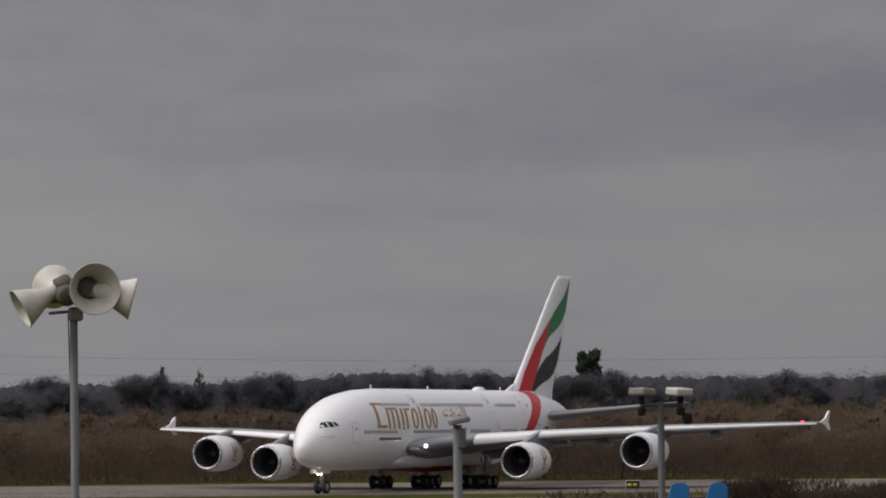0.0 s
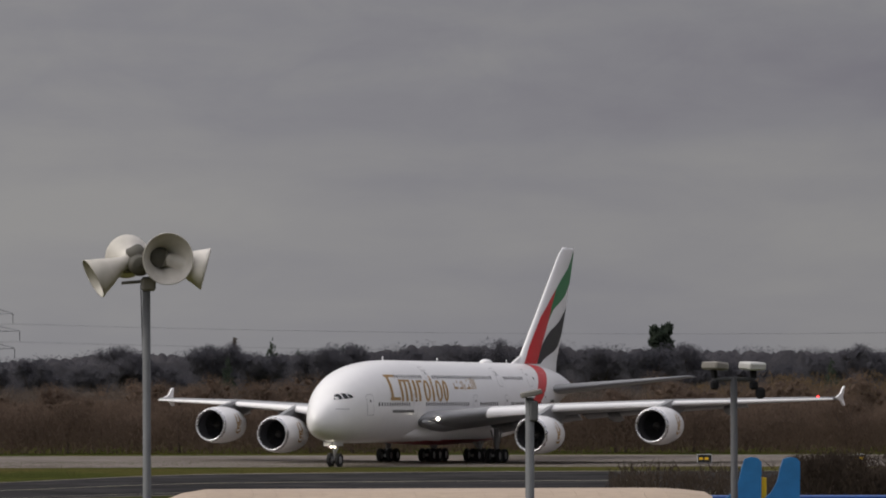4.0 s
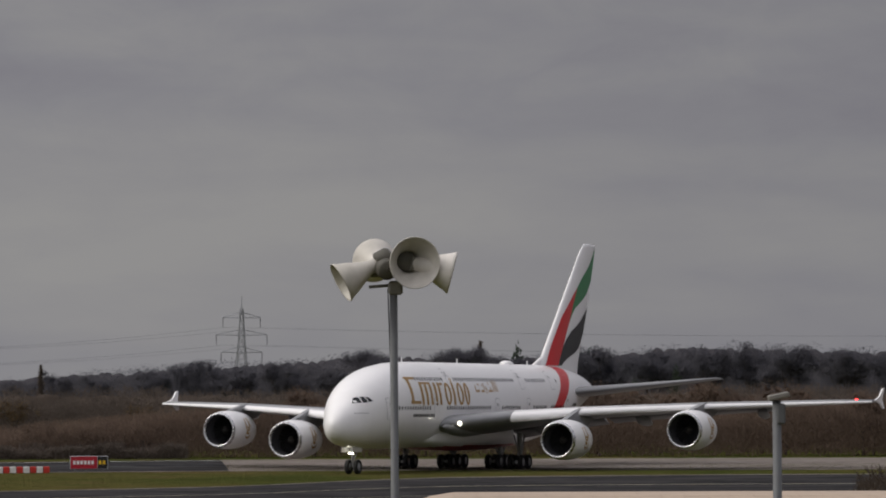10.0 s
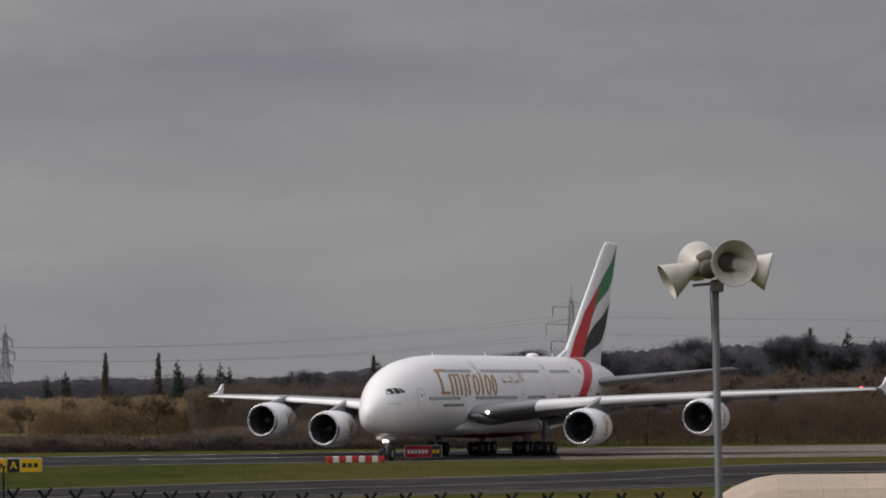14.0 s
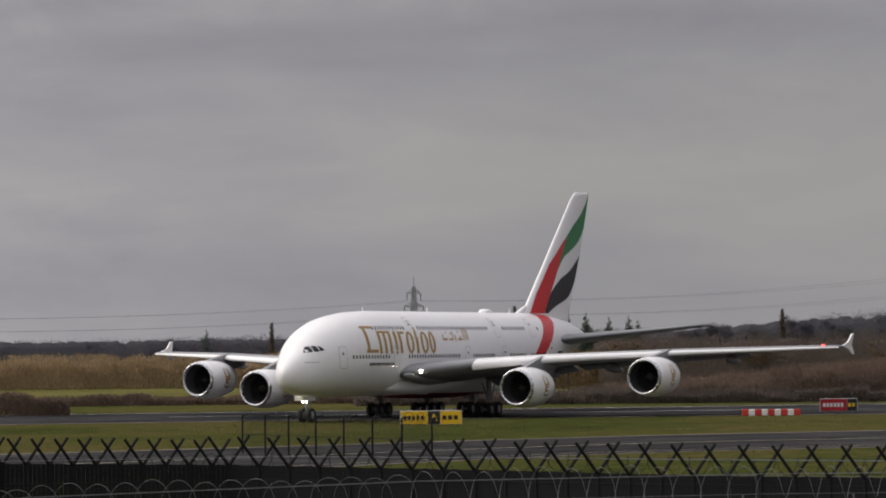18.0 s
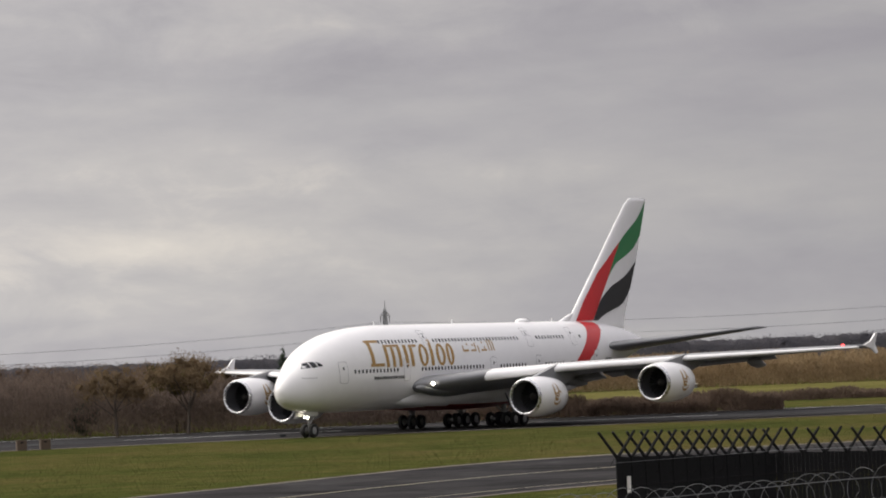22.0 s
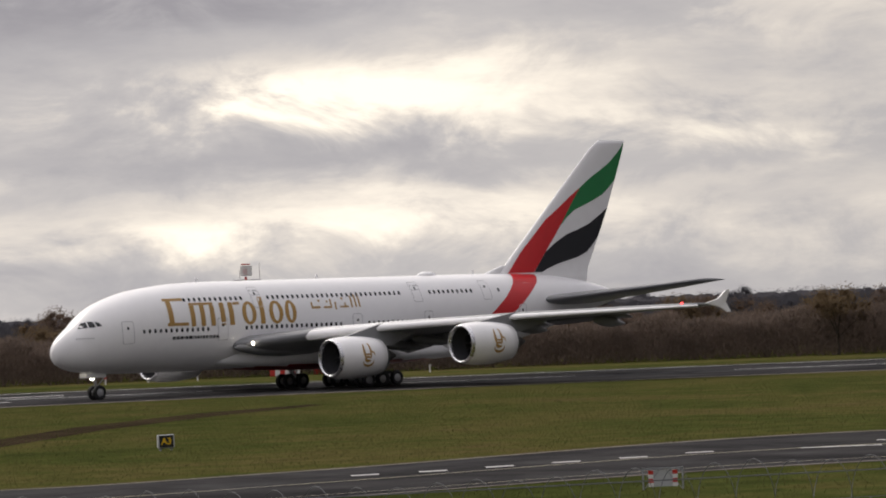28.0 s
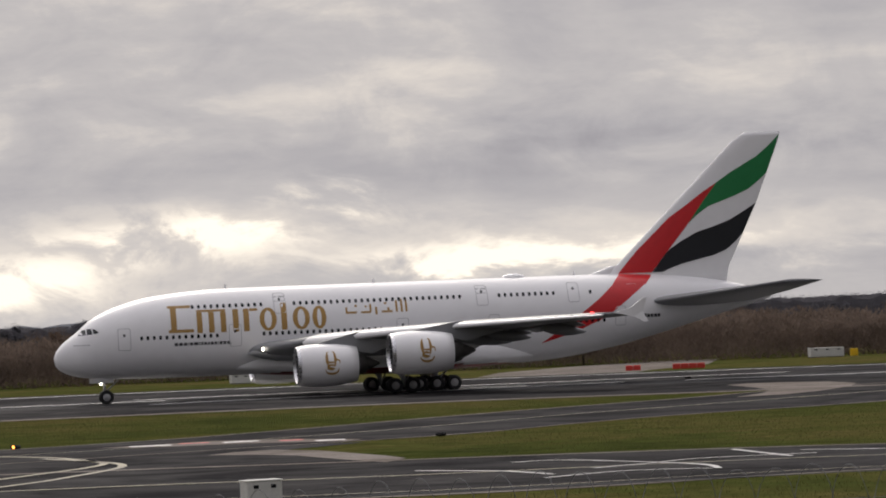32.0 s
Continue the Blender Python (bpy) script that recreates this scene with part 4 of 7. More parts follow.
# far wooded hills, with air haze painted into their colour
def hill(name, b0, b1, dist, height, label, seed):
    verts, faces = [], []
    n = 40
    for k in range(n + 1):
        t = k / n
        h = height * math.sin(math.pi * t) ** 0.6 * (0.8 + 0.35 * noise.noise((t * 5, seed, 0))) + 3 * noise.noise((t * 30, seed, 2))
        b = b0 + (b1 - b0) * t
        for r, z in ((dist - 250, -1.0), (dist - 60, h * 0.8), (dist, h), (dist + 300, -1.0)):
            verts.append((r * math.sin(radians(b)), r * math.cos(radians(b)), max(z, -1.0)))
    for k in range(n):
        for j in range(3):
            faces.append((4 * k + j, 4 * k + j + 1, 4 * k + 5 + j, 4 * k + 4 + j))
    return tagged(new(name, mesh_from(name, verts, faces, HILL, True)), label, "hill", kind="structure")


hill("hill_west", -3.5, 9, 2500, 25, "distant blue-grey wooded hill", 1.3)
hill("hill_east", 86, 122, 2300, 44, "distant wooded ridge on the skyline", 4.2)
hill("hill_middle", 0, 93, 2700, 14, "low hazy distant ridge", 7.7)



# ---------------------------------------------------------------- the airliner
# Plane space: x aft from the nose tip, y to port, z up from the ground; flipped to x forward when a mesh is made.
STATIONS = np.array([
    (0.35, 4.62, 4.34, 0.10), (0.55, 5.15, 3.72, 0.60), (1.1, 5.82, 3.22, 1.10), (1.9, 6.48, 2.88, 1.56), (2.6, 6.98, 2.70, 1.90),
    (3.3, 7.62, 2.58, 2.20), (4.2, 8.30, 2.48, 2.53), (5.7, 9.02, 2.38, 2.94), (7.2, 9.52, 2.33, 3.23), (8.8, 9.93, 2.30, 3.42), (11.2, 10.28, 2.28, 3.54), (14.0, 10.53, 2.28, 3.57), (18.0, 10.65, 2.28, 3.57),
    (46.0, 10.65, 2.32, 3.57), (50.0, 10.65, 2.62, 3.50), (55.0, 10.60, 3.45, 3.20), (60.0, 10.40, 4.65, 2.66), (65.0, 9.85, 6.00, 1.92),
    (68.5, 9.15, 6.95, 1.18), (70.6, 8.55, 7.50, 0.66), (71.4, 8.30, 7.70, 0.36)])


def section(x):
    """Top, bottom, half width and the height of the widest line."""
    top, low, half = (smooth_interp(x, STATIONS[:, 0], STATIONS[:, k]) for k in (1, 2, 3))
    return top, low, half, low + 0.47 * (top - low)


def hull_y(x, z):
    """Half width of the fuselage at a station and height."""
    top, low, half, mid = section(x)
    t = (z - mid) / (top - mid) if z > mid else (mid - z) / (mid - low)
    t = min(max(t, 0.0), 0.9995)
    return half * (1 - t**2.15) ** (1 / 2.15)


def lerp_table(v, rows):
    rows = np.array(rows)
    return [float(np.interp(v, rows[:, 0], rows[:, k])) for k in range(1, rows.shape[1])]


def foil(u):
    """Half thickness of an aerofoil at a share of its chord, for a peak of 1."""
    u = min(max(u, 0.0), 1.0)
    return max(0.0, (0.2969 * math.sqrt(u) - 0.126 * u - 0.3516 * u**2 + 0.2843 * u**3 - 0.1015 * u**4) / 0.1)


# span: leading edge x, chord, height of the chord line at the nose, thickness, twist drop to the tail
WING = [(0.0, 16.6, 21.0, 4.35, 2.1, 0.5), (3.6, 18.8, 18.6, 4.55, 2.0, 0.6), (9.0, 23.3, 14.6, 5.25, 1.55, 0.55), (14.8, 27.3, 11.2, 5.75, 1.15, 0.45),
        (25.7, 34.7, 8.0, 6.30, 0.80, 0.3), (36.0, 41.9, 5.4, 6.62, 0.48, 0.15), (39.4, 44.6, 4.0, 6.72, 0.30, 0.1)]
STAB = [(0.0, 56.8, 12.8, 7.55, 1.25, 0.0), (1.8, 58.0, 11.8, 7.65, 1.15, 0.0), (8.0, 63.0, 8.2, 8.35, 0.75, 0.0), (15.2, 68.2, 4.0, 9.15, 0.32, 0.0)]
FIN = [(9.4, 53.8, 13.2, 0.0, 1.35, 0.0), (11.0, 55.4, 11.9, 0.0, 1.25, 0.0), (17.0, 61.6, 8.7, 0.0, 0.85, 0.0), (23.3, 68.1, 4.8, 0.0, 0.50, 0.0), (24.15, 69.4, 3.7, 0.0, 0.30, 0.0)]


def flip(bm):
    for v in bm.verts:
        v.co.x = -v.co.x
    bmesh.ops.recalc_face_normals(bm, faces=bm.faces[:])
    return bm


def lifting(rows, spans, side=1, upright=False, chords=15, cut=(0.0, 1.0), drop=0.0):
    """A wing-like solid between the first and last row; cut keeps a part of the chord."""
    bm = bmesh.new()
    rings = []
    us = [cut[0] + (cut[1] - cut[0]) * (0.5 - 0.5 * math.cos(math.pi * k / chords)) for k in range(chords + 1)]
    for s in spans:
        le, chord, z0, thick, twist = lerp_table(s, rows)
        ring = []
        for u, sign in [(u, 1) for u in us] + [(u, -1) for u in us[-2:0:-1]]:
            x = le + u * chord
            h = thick / 2 * foil(u) * (1.0 if upright else (1.1 if sign > 0 else 0.9)) * sign
            if upright:
                ring.append(bm.verts.new((x, h, s)))
            else:
                ring.append(bm.verts.new((x, side * s, z0 - twist * u - drop * (u - cut[0]) + h)))
        rings.append(ring)
    n = len(rings[0])
    for p, q in zip(rings, rings[1:]):
        for k in range(n):
            bm.faces.new((p[k], p[(k + 1) % n], q[(k + 1) % n], q[k]))
    bm.faces.new(rings[0])
    bm.faces.new(rings[-1][::-1])
    return flip(bm)


def on_surface(name, outline, surface, mat, parent, lift=0.02, step=0.8, side=1, label=""):
    """A painted patch: an outline in (x, z), laid on a surface y(x, z) and lifted a little."""
    bm = bmesh.new()
    bm.faces.new([bm.verts.new((x, 0, z)) for x, z in outline])
    bmesh.ops.triangulate(bm, faces=bm.faces[:])
    xs, zs = [q[0] for q in outline], [q[1] for q in outline]
    for axis, lo, hi in ((0, min(xs), max(xs)), (2, min(zs), max(zs))):
        count = int((hi - lo) / step)
        for k in range(1, count + 1):
            co, no = [0, 0, 0], [0, 0, 0]
            co[axis], no[axis] = lo + (hi - lo) * k / (count + 1), 1
            bmesh.ops.bisect_plane(bm, geom=bm.verts[:] + bm.edges[:] + bm.faces[:], plane_co=co, plane_no=no)
    for v in bm.verts:
        v.co.y = side * (surface(v.co.x, v.co.z) + lift)
        v.co.x = -v.co.x
    bmesh.ops.recalc_face_normals(bm, faces=bm.faces[:])
    for f in bm.faces:
        if f.normal.y * side < 0:
            f.normal_flip()
    return part(name, bm, mat, parent, label, smooth=True)


def rounded(x0, z0, x1, z1, r, lean=0.0):
    pts = []
    for cx, cz, a0 in ((x1 - r, z1 - r, 0), (x0 + r, z1 - r, 90), (x0 + r, z0 + r, 180), (x1 - r, z0 + r, 270)):
        for k in range(4):
            a = radians(a0 + 30 * k)
            pts.append((cx + r * math.cos(a) + lean * (cz + r * math.sin(a) - z0), cz + r * math.sin(a)))
    return pts


def door_outline(parent, x, z, w_, h_, line=0.05):
    """Four thin strips round a cabin door, and its small window."""
    door = on_surface("cabin_door", rounded(x - w_ / 2, z, x + w_ / 2, z + h_, 0.2), hull_y, LINE_GREY, parent, 0.012, 0.5)
    on_surface("door_panel", rounded(x - w_ / 2 + line, z + line, x + w_ / 2 - line, z + h_ - line, 0.17), hull_y, PAINT_WHITE, door, 0.022, 0.5)
    on_surface("door_window", rounded(x - 0.10, z + h_ * 0.62, x + 0.10, z + h_ * 0.62 + 0.26, 0.07), hull_y, GLASS_DARK, door, 0.03, 0.5)


def build_engine(plane, x0, y0, z0, k):
    """A turbofan hung under the wing: cowl, lip, fan with blades and spinner, core, pylon."""
    m = Matrix.Translation((-x0, y0, z0)) @ Matrix.Rotation(math.pi, 4, "Z")
    bm = bmesh.new()
    lathe(bm, [(0.10, 1.74), (0.5, 1.86), (1.3, 1.95), (2.4, 1.98), (3.6, 1.94), (4.8, 1.80), (5.7, 1.62), (5.72, 1.52), (5.0, 1.50), (3.5, 1.50)], 40, m)
    eng = part("engine", bm, PAINT_WHITE, plane, "white engine cowl under the wing", True)
    bm = bmesh.new()
    lathe(bm, [(0.35, 1.50), (0.12, 1.53), (0.0, 1.63), (0.02, 1.71), (0.14, 1.765), (0.30, 1.815)], 40, m)
    part("inlet_lip", bm, LIP_METAL, eng, "bare metal inlet lip", True)
    bm = bmesh.new()
    lathe(bm, [(0.3, 1.505), (1.0, 1.45), (2.1, 1.47), (2.12, 0.02)], 36, m)
    part("inlet_duct", bm, DUCT_DARK, eng, "", True)
    blade = bpy.data.meshes.new("fan_blade")
    blade.from_pydata([(1.62 + dx, r * math.cos(da), r * math.sin(da)) for dx, r, da in ((0.0, 0.32, -0.10), (0.10, 1.43, -0.05), (0.36, 1.43, 0.09), (0.34, 0.32, 0.12))], [], [(0, 1, 2, 3)])
    blade.materials.append(FAN_BLACK)
    for b in range(24):
        q = new("fan_blade", blade)
        q.parent = eng
        q.matrix_local = m @ Matrix.Rotation(2 * math.pi * b / 24, 4, "X")
    bm = bmesh.new()
    lathe(bm, [(1.15, 0.01), (1.25, 0.12), (1.5, 0.28), (1.75, 0.40)], 20, m)
    part("spinner", bm, CORE_METAL, eng, "", True)
    bm = bmesh.new()
    lathe(bm, [(4.6, 1.15), (5.8, 1.08), (6.6, 0.86), (6.62, 0.62), (6.9, 0.60), (7.9, 0.10), (7.95, 0.01)], 28, m)
    part("core_nozzle", bm, CORE_METAL, eng, "sooty metal exhaust cone", True)
    # pylon up to the wing
    le, chord, wz, thick, tw = lerp_table(abs(y0), WING)
    bm = bmesh.new()
    pts = [(x0 + 1.6, z0 + 1.88), (le + 0.5, wz + 0.35), (le + 2.6, wz + 0.15), (le + 4.6, wz - 0.55), (x0 + 7.2, z0 + 0.9), (x0 + 5.6, z0 + 1.2)]
    for s in (-0.24, 0.24):
        bm.faces.new([bm.verts.new((x, y0 + s, z)) for x, z in pts])
    bm.verts.ensure_lookup_table()
    n = len(pts)
    for i in range(n):
        bm.faces.new((bm.verts[i], bm.verts[(i + 1) % n], bm.verts[n + (i + 1) % n], bm.verts[n + i]))
    part("engine_pylon", flip(bm), PAINT_WING, eng)
    return eng


def cowl_mark(eng, x0, y0, z0):
    """A gold calligraphic mark on the outer cowl, drawn as plain strokes."""
    def skin(x, z):
        r = float(np.interp(x - x0, [0.5, 1.3, 2.4, 3.6, 4.8, 5.7], [1.86, 1.95, 1.98, 1.94, 1.80, 1.62]))
        return y0 + math.sqrt(max(r * r - (z - z0) ** 2, 0.01))
    cx, cz = x0 + 3.1, z0 + 0.05

    def curl(px, pz, rx, rz, a0, a1, w_):
        """A pen stroke along part of an oval, thin at its ends."""
        ring = [(radians(a0 + (a1 - a0) * k / 14), math.sin(math.pi * k / 14) * w_ / 2 + 0.02) for k in range(15)]
        outline = [(cx + px + (rx + h) * math.cos(a), cz + pz + (rz + h) * math.sin(a)) for a, h in ring]
        outline += [(cx + px + (rx - h) * math.cos(a), cz + pz + (rz - h) * math.sin(a)) for a, h in ring[::-1]]
        on_surface("gold_mark", outline, skin, PAINT_GOLD, eng, 0.02, 0.4)

    for stroke in ((0.0, -0.45, 0.62, 0.42, 175, 375, 0.17), (-0.05, -0.25, 0.36, 0.24, 20, 330, 0.12), (-0.30, 0.55, 0.22, 0.62, 95, 300, 0.14), (0.14, 0.45, 0.20, 0.72, -70, 110, 0.14), (0.50, 0.15, 0.24, 0.28, -20, 230, 0.12), (-0.05, 0.35, 0.42, 0.16, 190, 350, 0.12)):
        curl(*stroke)


def wheel(plane, x, y, r, width, name="wheel"):
    bm = bmesh.new()
    m = Matrix.Translation((-x, y, r)) @ Matrix.Rotation(math.pi / 2, 4, "Z")
    h = width / 2
    lathe(bm, [(-h * 0.6, r * 0.52), (-h * 0.95, r * 0.70), (-h * 0.85, r * 0.92), (-h * 0.45, r), (h * 0.45, r), (h * 0.85, r * 0.92), (h * 0.95, r * 0.70), (h * 0.6, r * 0.52)], 28, m)
    ty = part(name, bm, RUBBER, plane, "", True)
    bm = bmesh.new()
    lathe(bm, [(-h * 0.62, 0.02), (-h * 0.66, r * 0.18), (-h * 0.35, r * 0.3), (-h * 0.62, r * 0.53), (h * 0.62, r * 0.53), (h * 0.35, r * 0.3), (h * 0.66, r * 0.18), (h * 0.62, 0.02)], 20, m)
    part("rim", bm, RIM, ty, "pale metal rim", True)
    return ty


def gear_leg(plane, x, y, top, z_axle, axles, half, lean=0.0, door=True):
    """A main leg with its bogie beam, axles, braces and door."""
    bm = bmesh.new()
    rod(bm, (-x, y, z_axle), (-x - lean, y, top), 0.24, 0.28, 12)
    rod(bm, (-x, y, z_axle + 0.5), (-x + 1.6, y, top - 0.2), 0.09, n=8)
    rod(bm, (-x - 0.3, y, z_axle + 0.4), (-x - 1.4, y, top - 0.2), 0.09, n=8)
    leg = part("gear_leg", bm, STRUT, plane)
    bm = bmesh.new()
    rod(bm, (-axles[0] + 0.2, y, z_axle), (-axles[-1] - 0.2, y, z_axle), 0.16, n=10)
    for ax in axles:
        rod(bm, (-ax, y - half, z_axle), (-ax, y + half, z_axle), 0.10, n=8)
    part("bogie_beam", bm, STRUT, leg)
    if door:
        bm = bmesh.new()
        box(bm, (-x - 1.2, y + (0.55 if y > 0 else -0.62), z_axle + 1.05), (-x + 1.2, y + (0.62 if y > 0 else -0.55), top + 0.1), 0.02)
        part("gear_door", bm, PAINT_WHITE, leg)
    return leg


def build_airliner():
    plane = thing("airliner", "white four-engined double-deck airliner with striped tail rolling along runway", "aircraft")
    # fuselage
    xs = np.concatenate([0.35 + np.linspace(0, 1, 12) ** 1.7 * 3.0, np.linspace(3.7, 18, 24), np.linspace(20, 46, 14), np.linspace(48, 71.4, 26)])
    n = 48
    verts, faces = [], []
    for x in xs:
        top, low, half, mid = section(x)
        for k in range(n):
            a = 2 * math.pi * k / n
            c, s = math.cos(a), math.sin(a)
            e = 2 / 2.15
            y = half * math.copysign(abs(c) ** e, c)
            z = mid + (top - mid if s > 0 else mid - low) * math.copysign(abs(s) ** e, s)
            verts.append((-x, y, z))
    for i in range(len(xs) - 1):
        for k in range(n):
            faces.append((i * n + k, (i + 1) * n + k, (i + 1) * n + (k + 1) % n, i * n + (k + 1) % n))
    faces.append(tuple(range(n)))
    faces.append(tuple((len(xs) - 1) * n + k for k in range(n))[::-1])
    hull = new("fuselage", mesh_from("fuselage", verts, faces, PAINT_WHITE, True))
    hull.parent = plane
    # belly fairing, white above and dark red underneath
    verts, faces, idx = [], [], []
    fx = np.linspace(16.4, 47.5, 36)
    fn = 40
    for x in fx:
        t = (x - 16.4) / 31.1
        e = max(0.0, math.sin(math.pi * min(max(t, 0.0), 1.0))) ** 0.45
        half, low, top = 1.2 + 2.85 * e, 2.95 - 1.10 * e, 3.2 + 2.3 * e
        mid = (low + top) / 2
        for k in range(fn):
            a = 2 * math.pi * k / fn
            c, s = math.cos(a), math.sin(a)
            verts.append((-x, half * math.copysign(abs(c) ** 0.72, c), mid + (top - low) / 2 * math.copysign(abs(s) ** 0.72, s)))
    for i in range(len(fx) - 1):
        for k in range(fn):
            faces.append((i * fn + k, (i + 1) * fn + k, (i + 1) * fn + (k + 1) % fn, i * fn + (k + 1) % fn))
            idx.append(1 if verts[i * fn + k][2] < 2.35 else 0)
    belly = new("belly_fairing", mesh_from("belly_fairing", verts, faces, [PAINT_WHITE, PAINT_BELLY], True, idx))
    belly.parent = plane
    tagged(belly, "white wing root fairing with dark red underside")
    # wings, slats, flaps, fences
    for side in (1, -1):
        spans = [0.5, 2, 3.6, 5, 7, 9, 12, 14.8, 18, 22, 25.7, 29, 32.5, 36, 38, 39.4]
        wing = part("wing", lifting(WING, spans, side), PAINT_WING, plane, "light grey swept wing", True)
        bm = bmesh.new()
        rings = []
        for s in spans[5:]:
            le, chord, z0, thick, tw = lerp_table(s, WING)
            c = min(1.3, chord * 0.11)
            ring = []
            for dx, dz in ((-0.15 * c, 0.0), (0.25 * c, thick * 0.30), (1.0 * c, thick * 0.50), (0.55 * c, thick * 0.16), (0.40 * c, -thick * 0.28), (0.0, -thick * 0.22)):
                ring.append(bm.verts.new((le + dx - 0.25, side * s, z0 + dz - 0.12)))
            rings.append(ring)
        for p, q in zip(rings, rings[1:]):
            for k in range(6):
                bm.faces.new((p[k], p[(k + 1) % 6], q[(k + 1) % 6], q[k]))
        part("slat", flip(bm), PAINT_WHITE, wing, "white lowered leading edge slat", True)
        for a, b in ((4.2, 13.4), (14.0, 22.0), (22.6, 30.0)):
            bm = bmesh.new()
            rings = []
            for s in np.linspace(a, b, 5):
                le, chord, z0, thick, tw = lerp_table(s, WING)
                x0, z1, c = le + chord * 0.93, z0 - tw - 0.10, 0.17 * chord
                rings.append([bm.verts.new((x0 + dx * c, side * s, z1 + dz * c)) for dx, dz in ((0, 0), (0.12, 0.10), (0.5, -0.02), (1.0, -0.30), (0.5, -0.17), (0.1, -0.09))])
            for p, q in zip(rings, rings[1:]):
                for k in range(6):
                    bm.faces.new((p[k], p[(k + 1) % 6], q[(k + 1) % 6], q[k]))
            bm.faces.new(rings[0])
            bm.faces.new(rings[-1][::-1])
            part("flap", flip(bm), PAINT_WING, wing, "", True)
        for s in (8.0, 11.5, 17.5, 21.5, 28.5):
            le, chord, z0, thick, tw = lerp_table(s, WING)
            L = 5.2 if s < 20 else 4.2
            bm = bmesh.new()
            m = Matrix.Translation((-(le + chord * 0.66), side * s, z0 - tw * 0.8 - 0.55)) @ Matrix.Rotation(math.pi, 4, "Z") @ Matrix.Rotation(radians(6), 4, "Y") @ Matrix.Diagonal((1, 0.8, 1.2, 1))
            lathe(bm, [(0, 0.02), (0.3, 0.2), (1.0, 0.36), (2.2, 0.42), (L * 0.7, 0.34), (L * 0.92, 0.14), (L, 0.02)], 12, m)
            part("flap_fairing", bm, PAINT_WING, wing, "", True)
        # grey fillet where the wing's nose meets the hull
        bm = bmesh.new()
        lathe(bm, [(0, 0.02), (0.5, 0.30), (1.4, 0.68), (3.0, 1.05), (5.5, 1.28), (9.0, 1.1), (12, 0.5), (14, 0.05)], 18, Matrix.Translation((-18.4, side * 3.75, 4.30)) @ Matrix.Rotation(math.pi, 4, "Z") @ Matrix.Diagonal((1, 1.05, 0.8, 1)))
        part("root_fillet", bm, PAINT_WING, wing, "grey wing root fillet", True)
        # wingtip fence
        bm = bmesh.new()
        y = side * 39.45
        pts = [(45.4, 6.78), (47.0, 7.15), (48.0, 7.95), (48.45, 8.0), (48.05, 6.85), (48.55, 5.95), (48.1, 5.92), (47.2, 6.42)]
        for d in (-0.09, 0.09):
            bm.faces.new([bm.verts.new((x, y + d + side * 0.10 * abs(z - 6.8), z)) for x, z in pts])
        bm.verts.ensure_lookup_table()
        k = len(pts)
        for i in range(k):
            bm.faces.new((bm.verts[i], bm.verts[(i + 1) % k], bm.verts[k + (i + 1) % k], bm.verts[k + i]))
        part("wingtip_fence", flip(bm), PAINT_WHITE, wing, "white wingtip fence")
        bm = bmesh.new()
        bmesh.ops.create_uvsphere(bm, u_segments=12, v_segments=8, radius=0.16, matrix=Matrix.Translation((-43.9, side * 38.0, 6.80)))
        part("tip_light", bm, LAMP_RED if side > 0 else CASE_WHITE, wing, "glowing red tip light" if side > 0 else "", True)
        part("tailplane", lifting(STAB, [0.3, 1.8, 4, 8, 12, 15.2], side), PAINT_WING, plane, "grey tailplane", True)
    part("tail_fin", lifting(FIN, [9.4, 10.2, 11, 13, 15, 17, 19.5, 22, 23.3, 23.8, 24.15], 1, True, 28), PAINT_WHITE, plane, "white tail fin", True)
    fin_root = part("fin_fillet", lifting([(10.2, 51.8, 4.2, 0, 0.6, 0), (11.4, 55.3, 1.0, 0, 0.3, 0)], [10.2, 10.6, 11.0, 11.4], 1, True), PAINT_WHITE, plane, "", True)

    # painted fin stripes on both sides
    def fin_y(x, z):
        le, chord, _, thick, _ = lerp_table(z, FIN)
        return thick / 2 * foil((x - le) / chord)

    def le_x(z):
        return lerp_table(z, FIN)[0]

    def te_x(z):
        le, chord = lerp_table(z, FIN)[:2]
        return le + chord - 0.03

    green = [(te_x(23.9), 23.9), (te_x(21.8), 21.8), (te_x(20.1), 20.1), (70.76, 19.4), (69.6, 18.55), (68.16, 17.93), (66.73, 17.43), (65.3, 16.93), (64.14, 16.13), (63.21, 15.32), (64.76, 17.4), (66.25, 19.25), (67.69, 20.21), (68.85, 20.83), (70.58, 21.78), (71.92, 22.85)]
    red = [(66.25, 19.25), (64.76, 17.4), (63.21, 15.32), (62.08, 13.96), (60.9, 12.6), (59.25, 10.62), (55.9, 10.62), (56.35, 11.1), (57.8, 12.73), (59.56, 14.35), (61.32, 15.97), (63.06, 17.13), (64.8, 18.36)]
    black = [(te_x(17.15), 17.15), (te_x(15.6), 15.6), (te_x(14.2), 14.2), (68.09, 13.43), (67.09, 12.62), (65.78, 12.12), (64.24, 11.79), (62.54, 11.41), (61.11, 10.95), (60.4, 10.62), (59.3, 10.62), (60.0, 11.51), (61.01, 12.71), (62.34, 13.56), (64.07, 14.44), (65.78, 14.93), (67.5, 15.54), (68.94, 16.32)]
